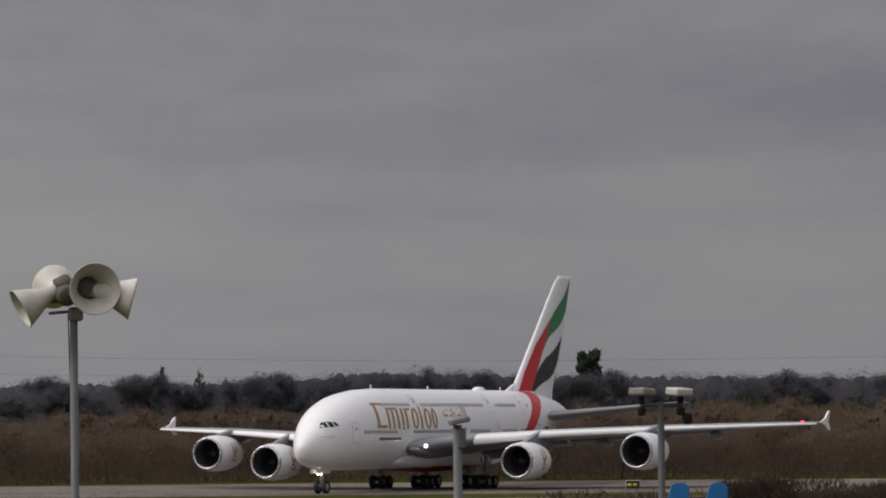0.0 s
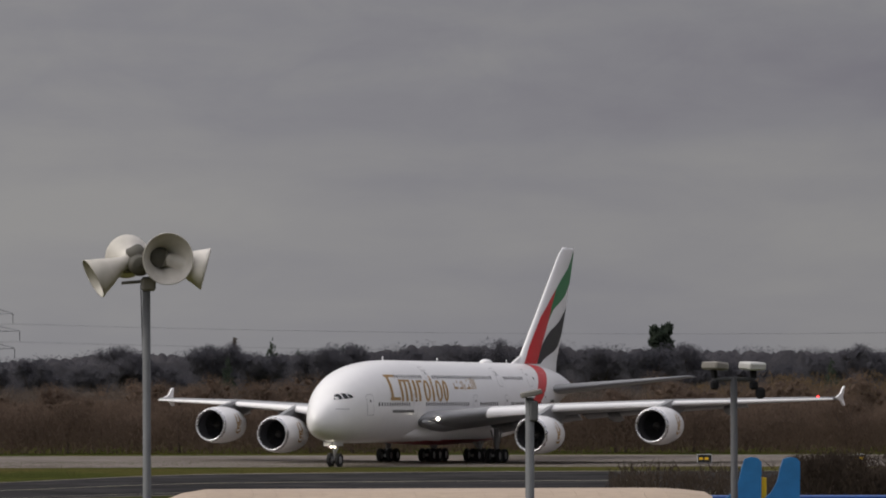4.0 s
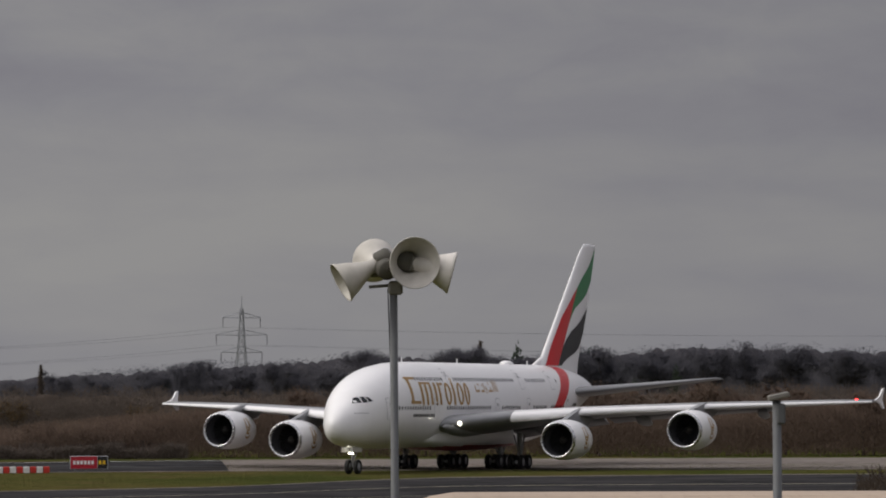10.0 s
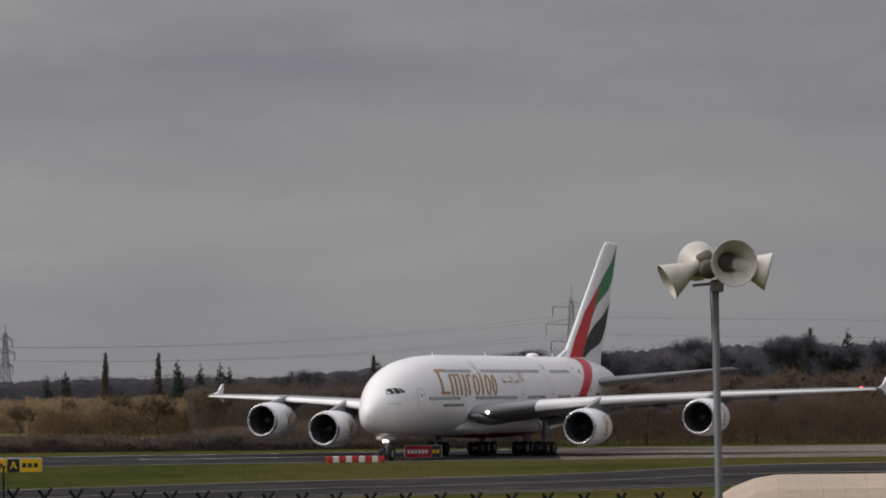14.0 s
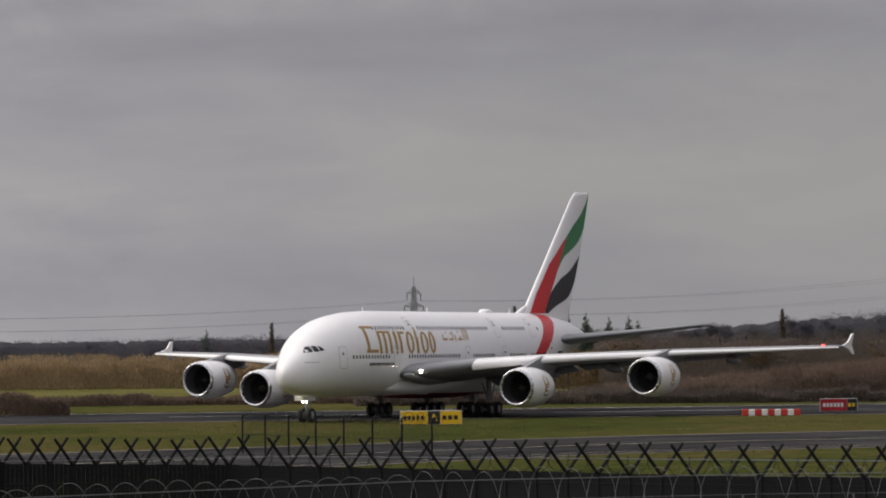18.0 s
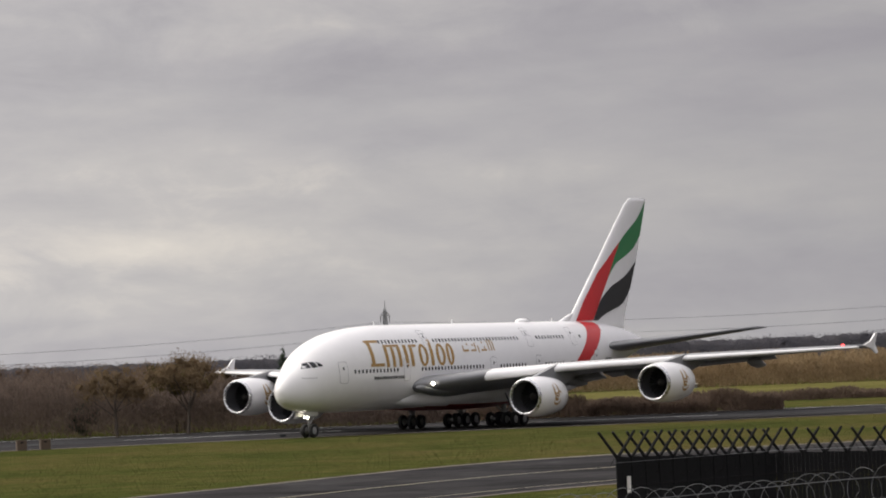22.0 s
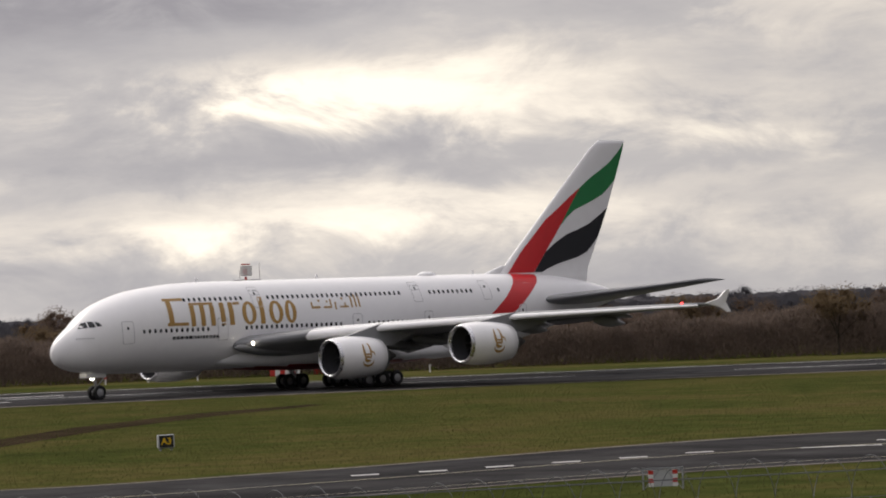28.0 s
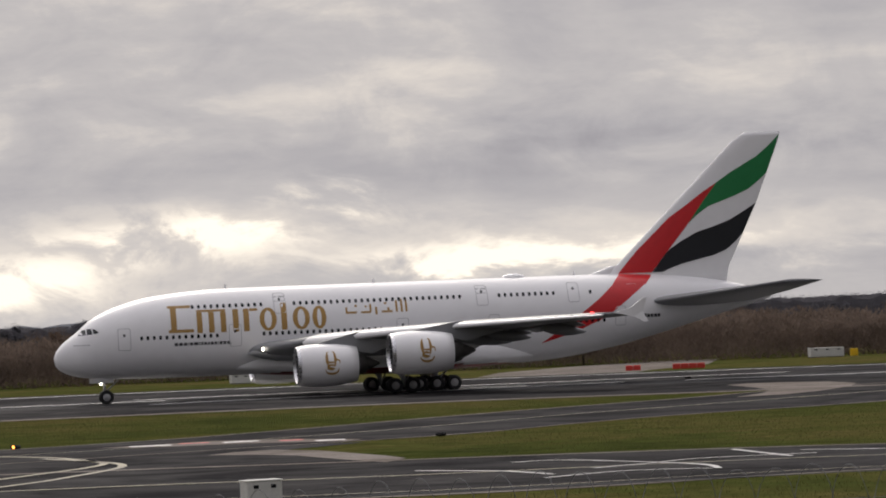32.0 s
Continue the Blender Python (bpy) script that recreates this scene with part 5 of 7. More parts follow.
    for side in (1, -1):
        on_surface("green_stripe", green, fin_y, PAINT_GREEN, plane, 0.035, 0.6, side)
        on_surface("red_stripe", red, fin_y, PAINT_RED, plane, 0.035, 0.6, side)
        on_surface("black_stripe", black, fin_y, PAINT_BLACK, plane, 0.042, 0.6, side)
        hull_red = [(55.65, 10.38), (59.05, 10.32), (57.9, 9.35), (56.2, 8.12), (55.0, 7.2), (53.3, 6.2), (50.6, 5.05), (47.3, 4.1), (50.4, 6.2), (53.2, 8.2), (54.75, 9.5)]
        on_surface("red_stripe", hull_red, hull_y, PAINT_RED, plane, 0.02, 0.5, side)
        # the ribbon runs up over the crown to the fin root
        bm = bmesh.new()
        rows = []
        for k in range(9):
            y = 0.25 + 1.95 * k / 8
            row = []
            for j in range(5):
                x = 55.88 - 0.95 * (k / 8) ** 2 + (3.35 - 0.1 * k / 8) * j / 4
                top, low, half, mid = section(x)
                row.append(bm.verts.new((-x, side * y, mid + (top - mid) * (1 - (y / half) ** 2.15) ** (1 / 2.15) + 0.035)))
            rows.append(row)
        for p, q in zip(rows, rows[1:]):
            for j in range(4):
                f = (p[j], p[j + 1], q[j + 1], q[j])
                bm.faces.new(f if side < 0 else f[::-1])
        part("red_stripe", bm, PAINT_RED, plane)
    # the gold mark on the hull, as plain strokes, bars and bowls: low and high ends, with a thick and a thin stroke
    def bar(x0, z0, x1, z1, lean=0.0):
        on_surface("gold_stroke", rounded(x0, z0, x1, z1, 0.07, lean), hull_y, PAINT_GOLD, plane, 0.026, 0.6)

    def bowl(x0, z0, x1, z1, a0, a1, thick, thin):
        """Part of a ring whose stroke swells at its sides."""
        cx, cz, rx, rz = (x0 + x1) / 2, (z0 + z1) / 2, (x1 - x0) / 2, (z1 - z0) / 2
        angles = [radians(a0 + (a1 - a0) * k / 20) for k in range(21)]
        outer = [(cx + rx * math.cos(a), cz + rz * math.sin(a)) for a in angles]
        inner = [(cx + (rx - thick) * math.cos(a), cz + (rz - thin) * math.sin(a)) for a in angles]
        on_surface("gold_stroke", outer + inner[::-1], hull_y, PAINT_GOLD, plane, 0.028, 0.6)

    bar(11.25, 6.62, 11.80, 9.10)
    bar(11.0, 8.88, 13.2, 9.12)
    bar(11.0, 6.55, 13.4, 6.84)
    for x0 in (13.72, 14.86, 16.0):
        bar(x0, 6.45, x0 + 0.52, 8.42)
    bar(13.72, 8.44, 16.52, 8.64)
    for x0, z1 in ((17.18, 8.6), (18.2, 8.6), (21.85, 9.02)):
        bar(x0, 6.45, x0 + 0.54, z1)
    bar(18.8, 8.36, 19.6, 8.60)
    for x0, x1 in ((19.75, 21.4), (22.95, 24.6), (24.85, 26.2)):
        bowl(x0, 6.42, x1, 8.62, 0, 180, 0.46, 0.26)
        bowl(x0, 6.42, x1, 8.62, 180, 360, 0.46, 0.26)
    for x0, z0, x1, z1 in ((28.1, 7.72, 29.2, 7.92), (28.1, 7.92, 28.3, 8.35), (29.6, 7.72, 30.6, 7.90), (30.45, 7.9, 30.65, 8.6), (31.0, 7.55, 31.2, 8.3), (31.6, 7.72, 32.7, 7.90), (32.2, 7.9, 32.4, 8.2), (33.0, 7.72, 33.2, 8.85), (33.5, 7.72, 33.7, 8.95), (33.95, 7.72, 34.15, 8.95), (29.0, 8.35, 29.25, 8.55), (30.0, 8.25, 30.2, 8.45), (31.9, 8.5, 32.15, 8.7)):
        on_surface("gold_script", rounded(x0, z0, x1, z1, 0.07), hull_y, PAINT_GOLD, plane, 0.02)
    x = 11.5
    for wd in (0.35, 0.35, 0.35, 0.08, 0.28, 0.42, 0.1, 0.2, 0.26, 0.18, 0.26, 0.24, 0.08, 0.26, 0.28, 0.42):
        on_surface("grey_web_bar", rounded(x, 5.30, x + wd, 5.58, 0.04), hull_y, DARK_BAR, plane, 0.02)
        x += wd + 0.09
    for k in range(5):
        on_surface("registration_bar", rounded(57.7 + 0.36 * k, 6.25, 57.97 + 0.36 * k, 6.55, 0.04), hull_y, PAINT_BLACK, plane, 0.02)
    for k in range(7):
        on_surface("nose_name_bar", rounded(2.1 + 0.22 * k, 5.65, 2.26 + 0.22 * k, 5.75, 0.03), hull_y, LINE_GREY, plane, 0.02, 0.4)
    # cabin windows, two decks
    def windows(z, runs, port=True):
        for a, b in runs:
            k = a
            while k < b:
                if port:
                    on_surface("cabin_window", rounded(k - 0.13, z - 0.19, k + 0.13, z + 0.19, 0.11), hull_y, GLASS_DARK, plane, 0.022, 9)
                k += 0.60
    windows(6.15, [(8.4, 16.0), (20.1, 31.8), (35.0, 40.0), (44.0, 48.2), (49.4, 53.8)])
    windows(8.95, [(13.4, 20.4), (23.2, 39.9), (43.3, 49.1), (52.4, 52.6)])
    for x_, z_, w_, h_ in ((6.8, 5.05, 1.2, 2.1), (17.35, 5.05, 1.2, 2.1), (33.6, 5.1, 1.2, 2.0), (42.6, 5.1, 1.1, 2.0), (55.3, 5.55, 1.1, 1.9), (21.8, 8.0, 1.15, 2.0), (41.6, 8.0, 1.15, 2.0), (50.7, 8.0, 1.15, 1.95)):
        door_outline(plane, x_, z_, w_, h_)
    # flight deck glazing
    for o in ([(2.55, 6.62), (2.98, 7.12), (3.30, 7.22), (3.28, 6.68)], [(3.38, 6.68), (3.40, 7.24), (3.80, 7.24), (3.90, 6.72)], [(4.00, 6.74), (3.92, 7.22), (4.18, 7.16), (4.48, 6.84)]):
        on_surface("cockpit_window", o, hull_y, GLASS_DARK, plane, 0.02, 0.3)
    # crown: dome, aerials, beacon
    bm = bmesh.new()
    lathe(bm, [(0, 0.02), (0.2, 0.22), (0.8, 0.36), (1.6, 0.36), (2.1, 0.22), (2.4, 0.02)], 16, Matrix.Translation((-46.6, 0, 10.62)) @ Matrix.Diagonal((1, 1.8, 1.1, 1)))
    part("antenna_dome", bm, PAINT_WHITE, plane, "", True)
    for x_ in (17.0, 31.5, 51.5):
        bm = bmesh.new()
        box(bm, (-x_ - 0.14, -0.03, section(x_)[0] - 0.05), (-x_ + 0.10, 0.03, section(x_)[0] + 0.38), 0.02)
        part("blade_aerial", bm, PAINT_WHITE, plane)
    # engines and gear
    for y, x0, z0 in ((14.45, 21.3, 3.02), (25.0, 28.2, 3.92), (-14.45, 21.3, 3.02), (-25.0, 28.2, 3.92)):
        eng = build_engine(plane, x0, y, z0, 1)
        cowl_mark(eng, x0, y, z0)
    bm = bmesh.new()
    rod(bm, (-5.2, 0, 0.68), (-4.9, 0, 2.7), 0.13, 0.16, 10)
    rod(bm, (-5.2, 0, 1.2), (-6.6, 0, 2.5), 0.07, n=8)
    rod(bm, (-5.2, -0.42, 0.68), (-5.2, 0.42, 0.68), 0.09, n=8)
    nose_leg = part("gear_leg", bm, STRUT, plane)
    bm = bmesh.new()
    for s in (-1, 1):
        box(bm, (-5.9, s * 0.55 - 0.03, 2.05), (-3.7, s * 0.55 + 0.03, 2.5), 0.02)
    part("nose_gear_door", bm, PAINT_WHITE, nose_leg)
    for s in (-0.18, 0.18):
        bm = bmesh.new()
        bmesh.ops.create_uvsphere(bm, u_segments=12, v_segments=8, radius=0.10, matrix=Matrix.Translation((-4.72, s, 1.95)))
        part("landing_light", bm, LAMP_WHITE, nose_leg, "glowing landing light", True)
    for y in (-0.45, 0.45):
        wheel(plane, 5.2, y, 0.68, 0.46)
    for y in (-6.2, 6.2):
        gear_leg(plane, 32.9, y, 3.6, 0.72, (32.05, 33.75), 0.55, 0.0, False)
        for ax in (32.05, 33.75):
            for d in (-0.55, 0.55):
                wheel(plane, ax, y + d, 0.72, 0.52)
    for y in (-2.6, 2.6):
        gear_leg(plane, 36.8, y, 2.4, 0.72, (35.1, 36.8, 38.5), 0.6, 0.0, False)
        for ax in (35.1, 36.8, 38.5):
            for d in (-0.6, 0.6):
                wheel(plane, ax, y + d, 0.72, 0.52)
    for side in (1, -1):
        bm = bmesh.new()
        bmesh.ops.create_uvsphere(bm, u_segments=12, v_segments=8, radius=0.18, matrix=Matrix.Translation((-19.72, side * 5.0, 4.66)) @ Matrix.Diagonal((0.6, 1, 1, 1)))
        part("landing_light", bm, LAMP_WHITE, plane, "glowing wing root landing light", True)
    return plane


airliner = build_airliner()



# ---------------------------------------------------------------- things on and round the airfield
def facing(x, y, z=0.0, turn=0.0):
    """A base at (x, y) whose front, local -y, looks back at the viewing mound."""
    return Matrix.Translation((x, y, z)) @ Matrix.Rotation(-math.atan2(x, y) + radians(turn), 4, "Z")


def words(text, size, mat, parent, x, y, z, name="lettering", bold=0.012):
    """Letters of the built-in font, as a mesh standing on a sign's face."""
    cu = bpy.data.curves.new(name, "FONT")
    cu.body, cu.size, cu.align_x, cu.align_y, cu.extrude, cu.offset = text, size, "CENTER", "CENTER", 0.004, bold
    cu.resolution_u = 3
    tmp = bpy.data.objects.new(name, cu)
    scene.collection.objects.link(tmp)
    me = bpy.data.meshes.new_from_object(tmp.evaluated_get(bpy.context.evaluated_depsgraph_get()))
    bpy.data.objects.remove(tmp)
    me.materials.clear()
    me.materials.append(mat)
    ob = new(name, me)
    ob.parent = parent
    ob.matrix_local = Matrix.Translation((x, y, z)) @ Matrix.Rotation(math.pi / 2, 4, "X")
    return ob


def block(name, lo, hi, mat, parent, bevel=0.02, label=""):
    bm = bmesh.new()
    box(bm, lo, hi, bevel)
    return part(name, bm, mat, parent, label)


def airfield_sign(x, y, panels, h, label, turn=0.0, lift=0.18, group=""):
    """A lit box sign on short legs. panels: width, face, text or bars, ink."""
    total = sum(p[0] for p in panels)
    ob = thing("airfield_sign", label, "sign", facing(x, y, 0, turn), group)
    block("housing", (-total / 2 - 0.05, 0.0, lift - 0.05), (total / 2 + 0.05, 0.28, lift + h + 0.05), BOX_GREY, ob, 0.03)
    u = -total / 2
    for wd, face, text, ink in panels:
        p = block("face_panel", (u + 0.02, -0.02, lift), (u + wd - 0.02, 0.0, lift + h), face, ob, 0.0)
        if isinstance(text, str):
            words(text, h * 0.78, ink, ob, u + wd / 2, -0.03, lift + h / 2)
        else:
            for k in range(text):
                s = wd * 0.8 / text
                block("text_bar", (u + wd * 0.1 + s * k, -0.035, lift + h * 0.34), (u + wd * 0.1 + s * k + s * 0.7, -0.022, lift + h * 0.66), ink, ob, 0.0)
        u += wd
    for s in (-1, 1):
        block("leg", (s * total * 0.38 - 0.05, 0.08, -0.05), (s * total * 0.38 + 0.05, 0.18, lift), GALVANISED, ob, 0.0)
    return ob


airfield_sign(93.5, 154.0, [(0.80, SIGN_BLACK, "A3", SIGN_YELLOW)], 0.62, "small black taxiway sign with yellow characters A3", 12)
airfield_sign(53.4, 139.9, [(0.70, SIGN_BLACK, "A", SIGN_YELLOW)], 0.62, "small black taxiway sign with yellow letter A", 10)
airfield_sign(19.5, 169.3, [(2.1, SIGN_RED, "23R-05L", SIGN_WHITE), (0.85, SIGN_BLACK, "B1", SIGN_YELLOW)], 0.80, "red and black runway holding sign 23R-05L B1")
airfield_sign(372.0, 49.8, [(2.7, SIGN_RED, 6, SIGN_WHITE), (1.0, SIGN_BLACK, 2, SIGN_YELLOW)], 1.2, "red and black runway holding sign beside the runway")
airfield_sign(317.0, 79.5, [(2.4, SIGN_YELLOW, 5, SIGN_BLACK), (1.1, SIGN_BLACK, "A", SIGN_YELLOW), (1.9, SIGN_YELLOW, 3, SIGN_BLACK)], 1.15, "long yellow taxiway direction sign with black letter panel")
airfield_sign(377.5, -37.1, [(1.4, SIGN_BLACK, 2, SIGN_YELLOW)], 0.8, "small dark taxiway sign with yellow marks", group="dark taxiway signs")
airfield_sign(376.5, -52.8, [(1.4, SIGN_BLACK, 2, SIGN_YELLOW)], 0.8, "small dark taxiway sign with yellow marks", group="dark taxiway signs")
airfield_sign(2.5, 425.0, [(1.3, SIGN_YELLOW, 2, SIGN_BLACK), (0.8, SIGN_BLACK, 1, SIGN_YELLOW), (1.2, SIGN_YELLOW, 2, SIGN_BLACK)], 0.9, "yellow taxiway sign beyond the runway")


def loudspeaker_mast(x, y, top):
    """Four horn loudspeakers on brackets round the head of a thin steel pole."""
    ob = thing("loudspeaker_mast", "four weathered cream horn loudspeakers on a thin grey steel pole", "loudspeaker", facing(x, y))
    bm = bmesh.new()
    rod(bm, (0.02, 0, -0.1), (-0.02, 0, top - 0.02), 0.044, 0.040, 14)
    part("pole", bm, POLE_GREY, ob, "grey galvanised pole", True)
    bm = bmesh.new()
    box(bm, (-0.07, -0.06, top - 0.06), (0.07, 0.06, top + 0.08), 0.02)
    rod(bm, (-0.32, 0.06, top + 0.14), (0.28, 0.06, top + 0.14), 0.022)
    rod(bm, (-0.26, 0.06, top + 0.02), (0.22, 0.06, top + 0.06), 0.016)
    part("bracket", bm, CASE_DULL, ob)
    flare = [(0.0, 0.055), (0.08, 0.075), (0.18, 0.115), (0.28, 0.17), (0.36, 0.212), (0.405, 0.236), (0.415, 0.245), (0.408, 0.25), (0.36, 0.222), (0.27, 0.18), (0.17, 0.125), (0.08, 0.088), (-0.01, 0.068)]
    for mx, my, mz, yaw, tilt, grow in ((0.16, -0.30, 0.25, -84, -3, 1.04), (-0.55, -0.02, 0.06, -174, -28, 0.84), (0.56, -0.10, 0.16, -8, -14, 0.86), (-0.17, 0.40, 0.30, 98, 12, 0.90)):
        turn = Matrix.Rotation(radians(yaw), 4, "Z") @ Matrix.Rotation(radians(-tilt), 4, "Y")
        m = Matrix.Translation(Vector((mx, my, top + mz)) - turn @ Vector((0.41, 0, 0))) @ turn
        bm = bmesh.new()
        lathe(bm, [(q, r * grow) for q, r in flare], 32, m)
        horn = part("horn", bm, HORN_CREAM, ob, "cream flared horn with grimy rim", True)
        bm = bmesh.new()
        lathe(bm, [(-0.17, 0.01), (-0.17, 0.085), (-0.14, 0.105), (-0.02, 0.105), (0.0, 0.06)], 20, m)
        part("driver", bm, HORN_DRIVER, horn, "dark driver unit", True)
        bm = bmesh.new()
        lathe(bm, [(0.10, 0.075), (0.16, 0.085), (0.20, 0.075), (0.215, 0.04), (0.22, 0.005)], 20, m)
        part("phase_plug", bm, HORN_INSIDE, horn, "", True)
    bm = bmesh.new()
    rod(bm, (-0.07, 0.05, top), (-0.03, 0.06, top - 1.2), 0.006)
    part("cable", bm, STEEL_DARK, ob)
    return ob


loudspeaker_mast(47.4, 7.48, 7.79)


def camera_mast(x, y, top):
    """Two floodlit camera heads on a dark mast."""
    ob = thing("camera_mast", "two grey security cameras with lamps on a dark steel mast", "camera mast", facing(x, y))
    bm = bmesh.new()
    rod(bm, (0, 0, -0.1), (0, 0, top), 0.062, 0.052, 12)
    box(bm, (-0.32, -0.03, top - 0.07), (0.32, 0.03, top - 0.01), 0.01)
    part("mast", bm, MAST_DARK, ob, "", True)
    for s in (-1, 1):
        bm = bmesh.new()
        box(bm, (-0.12, -0.26, -0.06), (0.12, 0.20, 0.06), 0.025, Matrix.Translation((s * 0.30, 0, top + 0.16)) @ Matrix.Rotation(radians(-38 if s > 0 else 24), 4, "Z") @ Matrix.Rotation(radians(6), 4, "Y"))
        head = part("camera_head", bm, CASE_WHITE if s > 0 else CASE_DULL, ob, "off-white tilted camera housing" if s > 0 else "weathered boxy camera housing")
        bm = bmesh.new()
        rod(bm, (s * 0.30, 0, top - 0.02), (s * 0.30, 0, top + 0.1), 0.05)
        box(bm, (s * 0.30 - 0.06, -0.10, top - 0.20), (s * 0.30 + 0.06, 0.06, top - 0.06), 0.03)
        if s > 0:
            box(bm, (s * 0.30 + 0.03, -0.12, top - 0.34), (s * 0.30 + 0.17, 0.04, top - 0.16), 0.04)
        part("lamp_unit", bm, STEEL_DARK, head)
    return ob


camera_mast(66.1, -0.74, 6.99)


def lamp_post(x, y, top):
    ob = thing("lamp_post", "grey steel post with a small weathered floodlight", "lamp post", facing(x, y))
    bm = bmesh.new()
    rod(bm, (0, 0, -0.1), (0, 0, top), 0.06, 0.055, 12)
    part("post", bm, POLE_GREY, ob, "", True)
    bm = bmesh.new()
    box(bm, (-0.13, -0.11, -0.035), (0.13, 0.11, 0.035), 0.015, Matrix.Translation((0.02, 0, top + 0.05)) @ Matrix.Rotation(radians(-12), 4, "Y"))
    part("lamp_head", bm, CASE_DULL, ob, "pale tilted lamp hood")
    bm = bmesh.new()
    box(bm, (-0.01, -0.08, top - 0.30), (0.10, 0.08, top - 0.04), 0.02)
    part("control_box", bm, POLE_GREY, ob)
    return ob


lamp_post(56.4, 3.05, 6.67)


def shelter(x, y, half, ridge):
    """A long timber shelter: a low curved roof of boards on posts, boarded at one end."""
    ob = thing("timber_shelter", "long pale timber shelter with curved board roof on posts", "shelter", facing(x, y, 0, 0))
    count = 26
    for k in range(count):
        u0, u1 = -half + 2 * half * k / count, -half + 2 * half * (k + 1) / count - 0.003
        bm = bmesh.new()
        prof = [(-1.7, -0.55), (-1.3, -0.22), (-0.7, -0.05), (0, 0.0), (0.7, -0.05), (1.3, -0.22), (1.7, -0.55)]
        drop0 = 0.75 * max(0.0, -(u0 + half - 1.6) / 1.6) ** 2 + 0.07 * max(0.0, (u0 - half + 1.0)) ** 2
        drop1 = 0.75 * max(0.0, -(u1 + half - 1.6) / 1.6) ** 2 + 0.07 * max(0.0, (u1 - half + 1.0)) ** 2
        rows = []
        for u, d in ((u0, drop0), (u1, drop1)):
            for off in (0.0, -0.05):
                rows.append([bm.verts.new((u, py, ridge + pz + off - d)) for py, pz in prof])
        for a, b_ in ((rows[0], rows[2]), (rows[3], rows[1]), (rows[1], rows[0]), (rows[2], rows[3])):
            for i in range(len(prof) - 1):
                bm.faces.new((a[i], a[i + 1], b_[i + 1], b_[i]))
        bmesh.ops.recalc_face_normals(bm, faces=bm.faces[:])
        part("roof_board", bm, TIMBER, ob)
    for u in np.linspace(-half + 0.5, half - 0.5, 5):
        for py in (-1.45, 1.45):
            block("post", (u - 0.09, py - 0.09, -0.05), (u + 0.09, py + 0.09, ridge - 0.42), TIMBER_DARK, ob, 0.01)
    block("side_beam", (-half + 0.4, -1.55, ridge - 0.60), (half - 0.3, -1.45, ridge - 0.42), TIMBER_DARK, ob, 0.01)
    block("end_wall", (-half + 0.25, -1.4, 0), (-half + 0.35, 1.4, ridge - 0.75), TIMBER, ob, 0.01)
    return ob


shelter(71.0, 4.0, 4.9, 5.18)


def blue_stall(x, y):
    """A stall roof of blue sheets with two curved blue boards standing on it."""
    ob = thing("blue_stall", "blue sheeted stall roof with two curved blue boards", "stall", facing(x, y))
    block("stall_body", (-0.9, 0, -0.05), (3.4, 2.4, 4.75), TIMBER_DARK, ob, 0.03)
    for k in range(4):
        block("roof_sheet", (-1.0 + 0.0 * k, -0.25 + 0.62 * k, 4.76 + 0.06 * k), (3.6, 0.42 + 0.62 * k, 4.82 + 0.06 * k), BLUE_SHEET, ob, 0.02)
    for u in (0.02, 0.66):
        bm = bmesh.new()
        pts = [(-0.42, 0.0), (0.32, 0.0), (0.33, 0.90), (0.27, 0.98), (0.16, 1.0), (0.05, 0.96), (0.0, 0.78), (-0.05, 0.54), (-0.15, 0.32), (-0.29, 0.18)]
        fr = [bm.verts.new((u + px, -0.02, 4.83 + pz * 0.86)) for px, pz in pts]
        bk = [bm.verts.new((u + px, 0.05, 4.83 + pz * 0.86)) for px, pz in pts]
        bm.faces.new(fr[::-1])
        bm.faces.new(bk)
        for i in range(len(pts)):
            bm.faces.new((fr[i], fr[(i + 1) % len(pts)], bk[(i + 1) % len(pts)], bk[i]))
        bmesh.ops.recalc_face_normals(bm, faces=bm.faces[:])
        part("curved_board", bm, BLUE_BOARD, ob, "bright blue curved board")
    block("orange_strut", (0.32, 0.06, 4.8), (0.44, 0.12, 5.35), SIGN_YELLOW, ob, 0.01)
    return ob


blue_stall(70.9, -1.45)


def along(points, spacing):
    """Even stations along a broken line, with the way it runs."""
    pts = [Vector((*p, 0)) for p in points]
    out_, carry = [], 0.0
    for a, b_ in zip(pts, pts[1:]):
        d = (b_ - a).length
        u = carry
        while u < d:
            out_.append((a + (b_ - a) * (u / d), (b_ - a).normalized()))
            u += spacing
        carry = u - d
    return out_


def wire_coil(bm, points, radius, pitch, z, r=0.012, seg=16):
    """A razor wire coil: a helix of thin square wire along a line."""
    sts = along(points, pitch / seg)
    ring = None
    for k, (p, d) in enumerate(sts):
        a = 2 * math.pi * k / seg
        side = Vector((-d.y, d.x, 0))
        wob = 1 + 0.16 * math.sin(k * 0.37) + 0.1 * math.sin(k * 0.11)
        c = p + side * (radius * wob * math.cos(a)) + Vector((0, 0, z + radius * wob * math.sin(a)))
        t = side * math.cos(a) + Vector((0, 0, math.sin(a)))
        now = [bm.verts.new(c + t * r), bm.verts.new(c + d * r), bm.verts.new(c - t * r), bm.verts.new(c - d * r)]
        if ring:
            for i in range(4):
                bm.faces.new((ring[i], ring[(i + 1) % 4], now[(i + 1) % 4], now[i]))
        ring = now


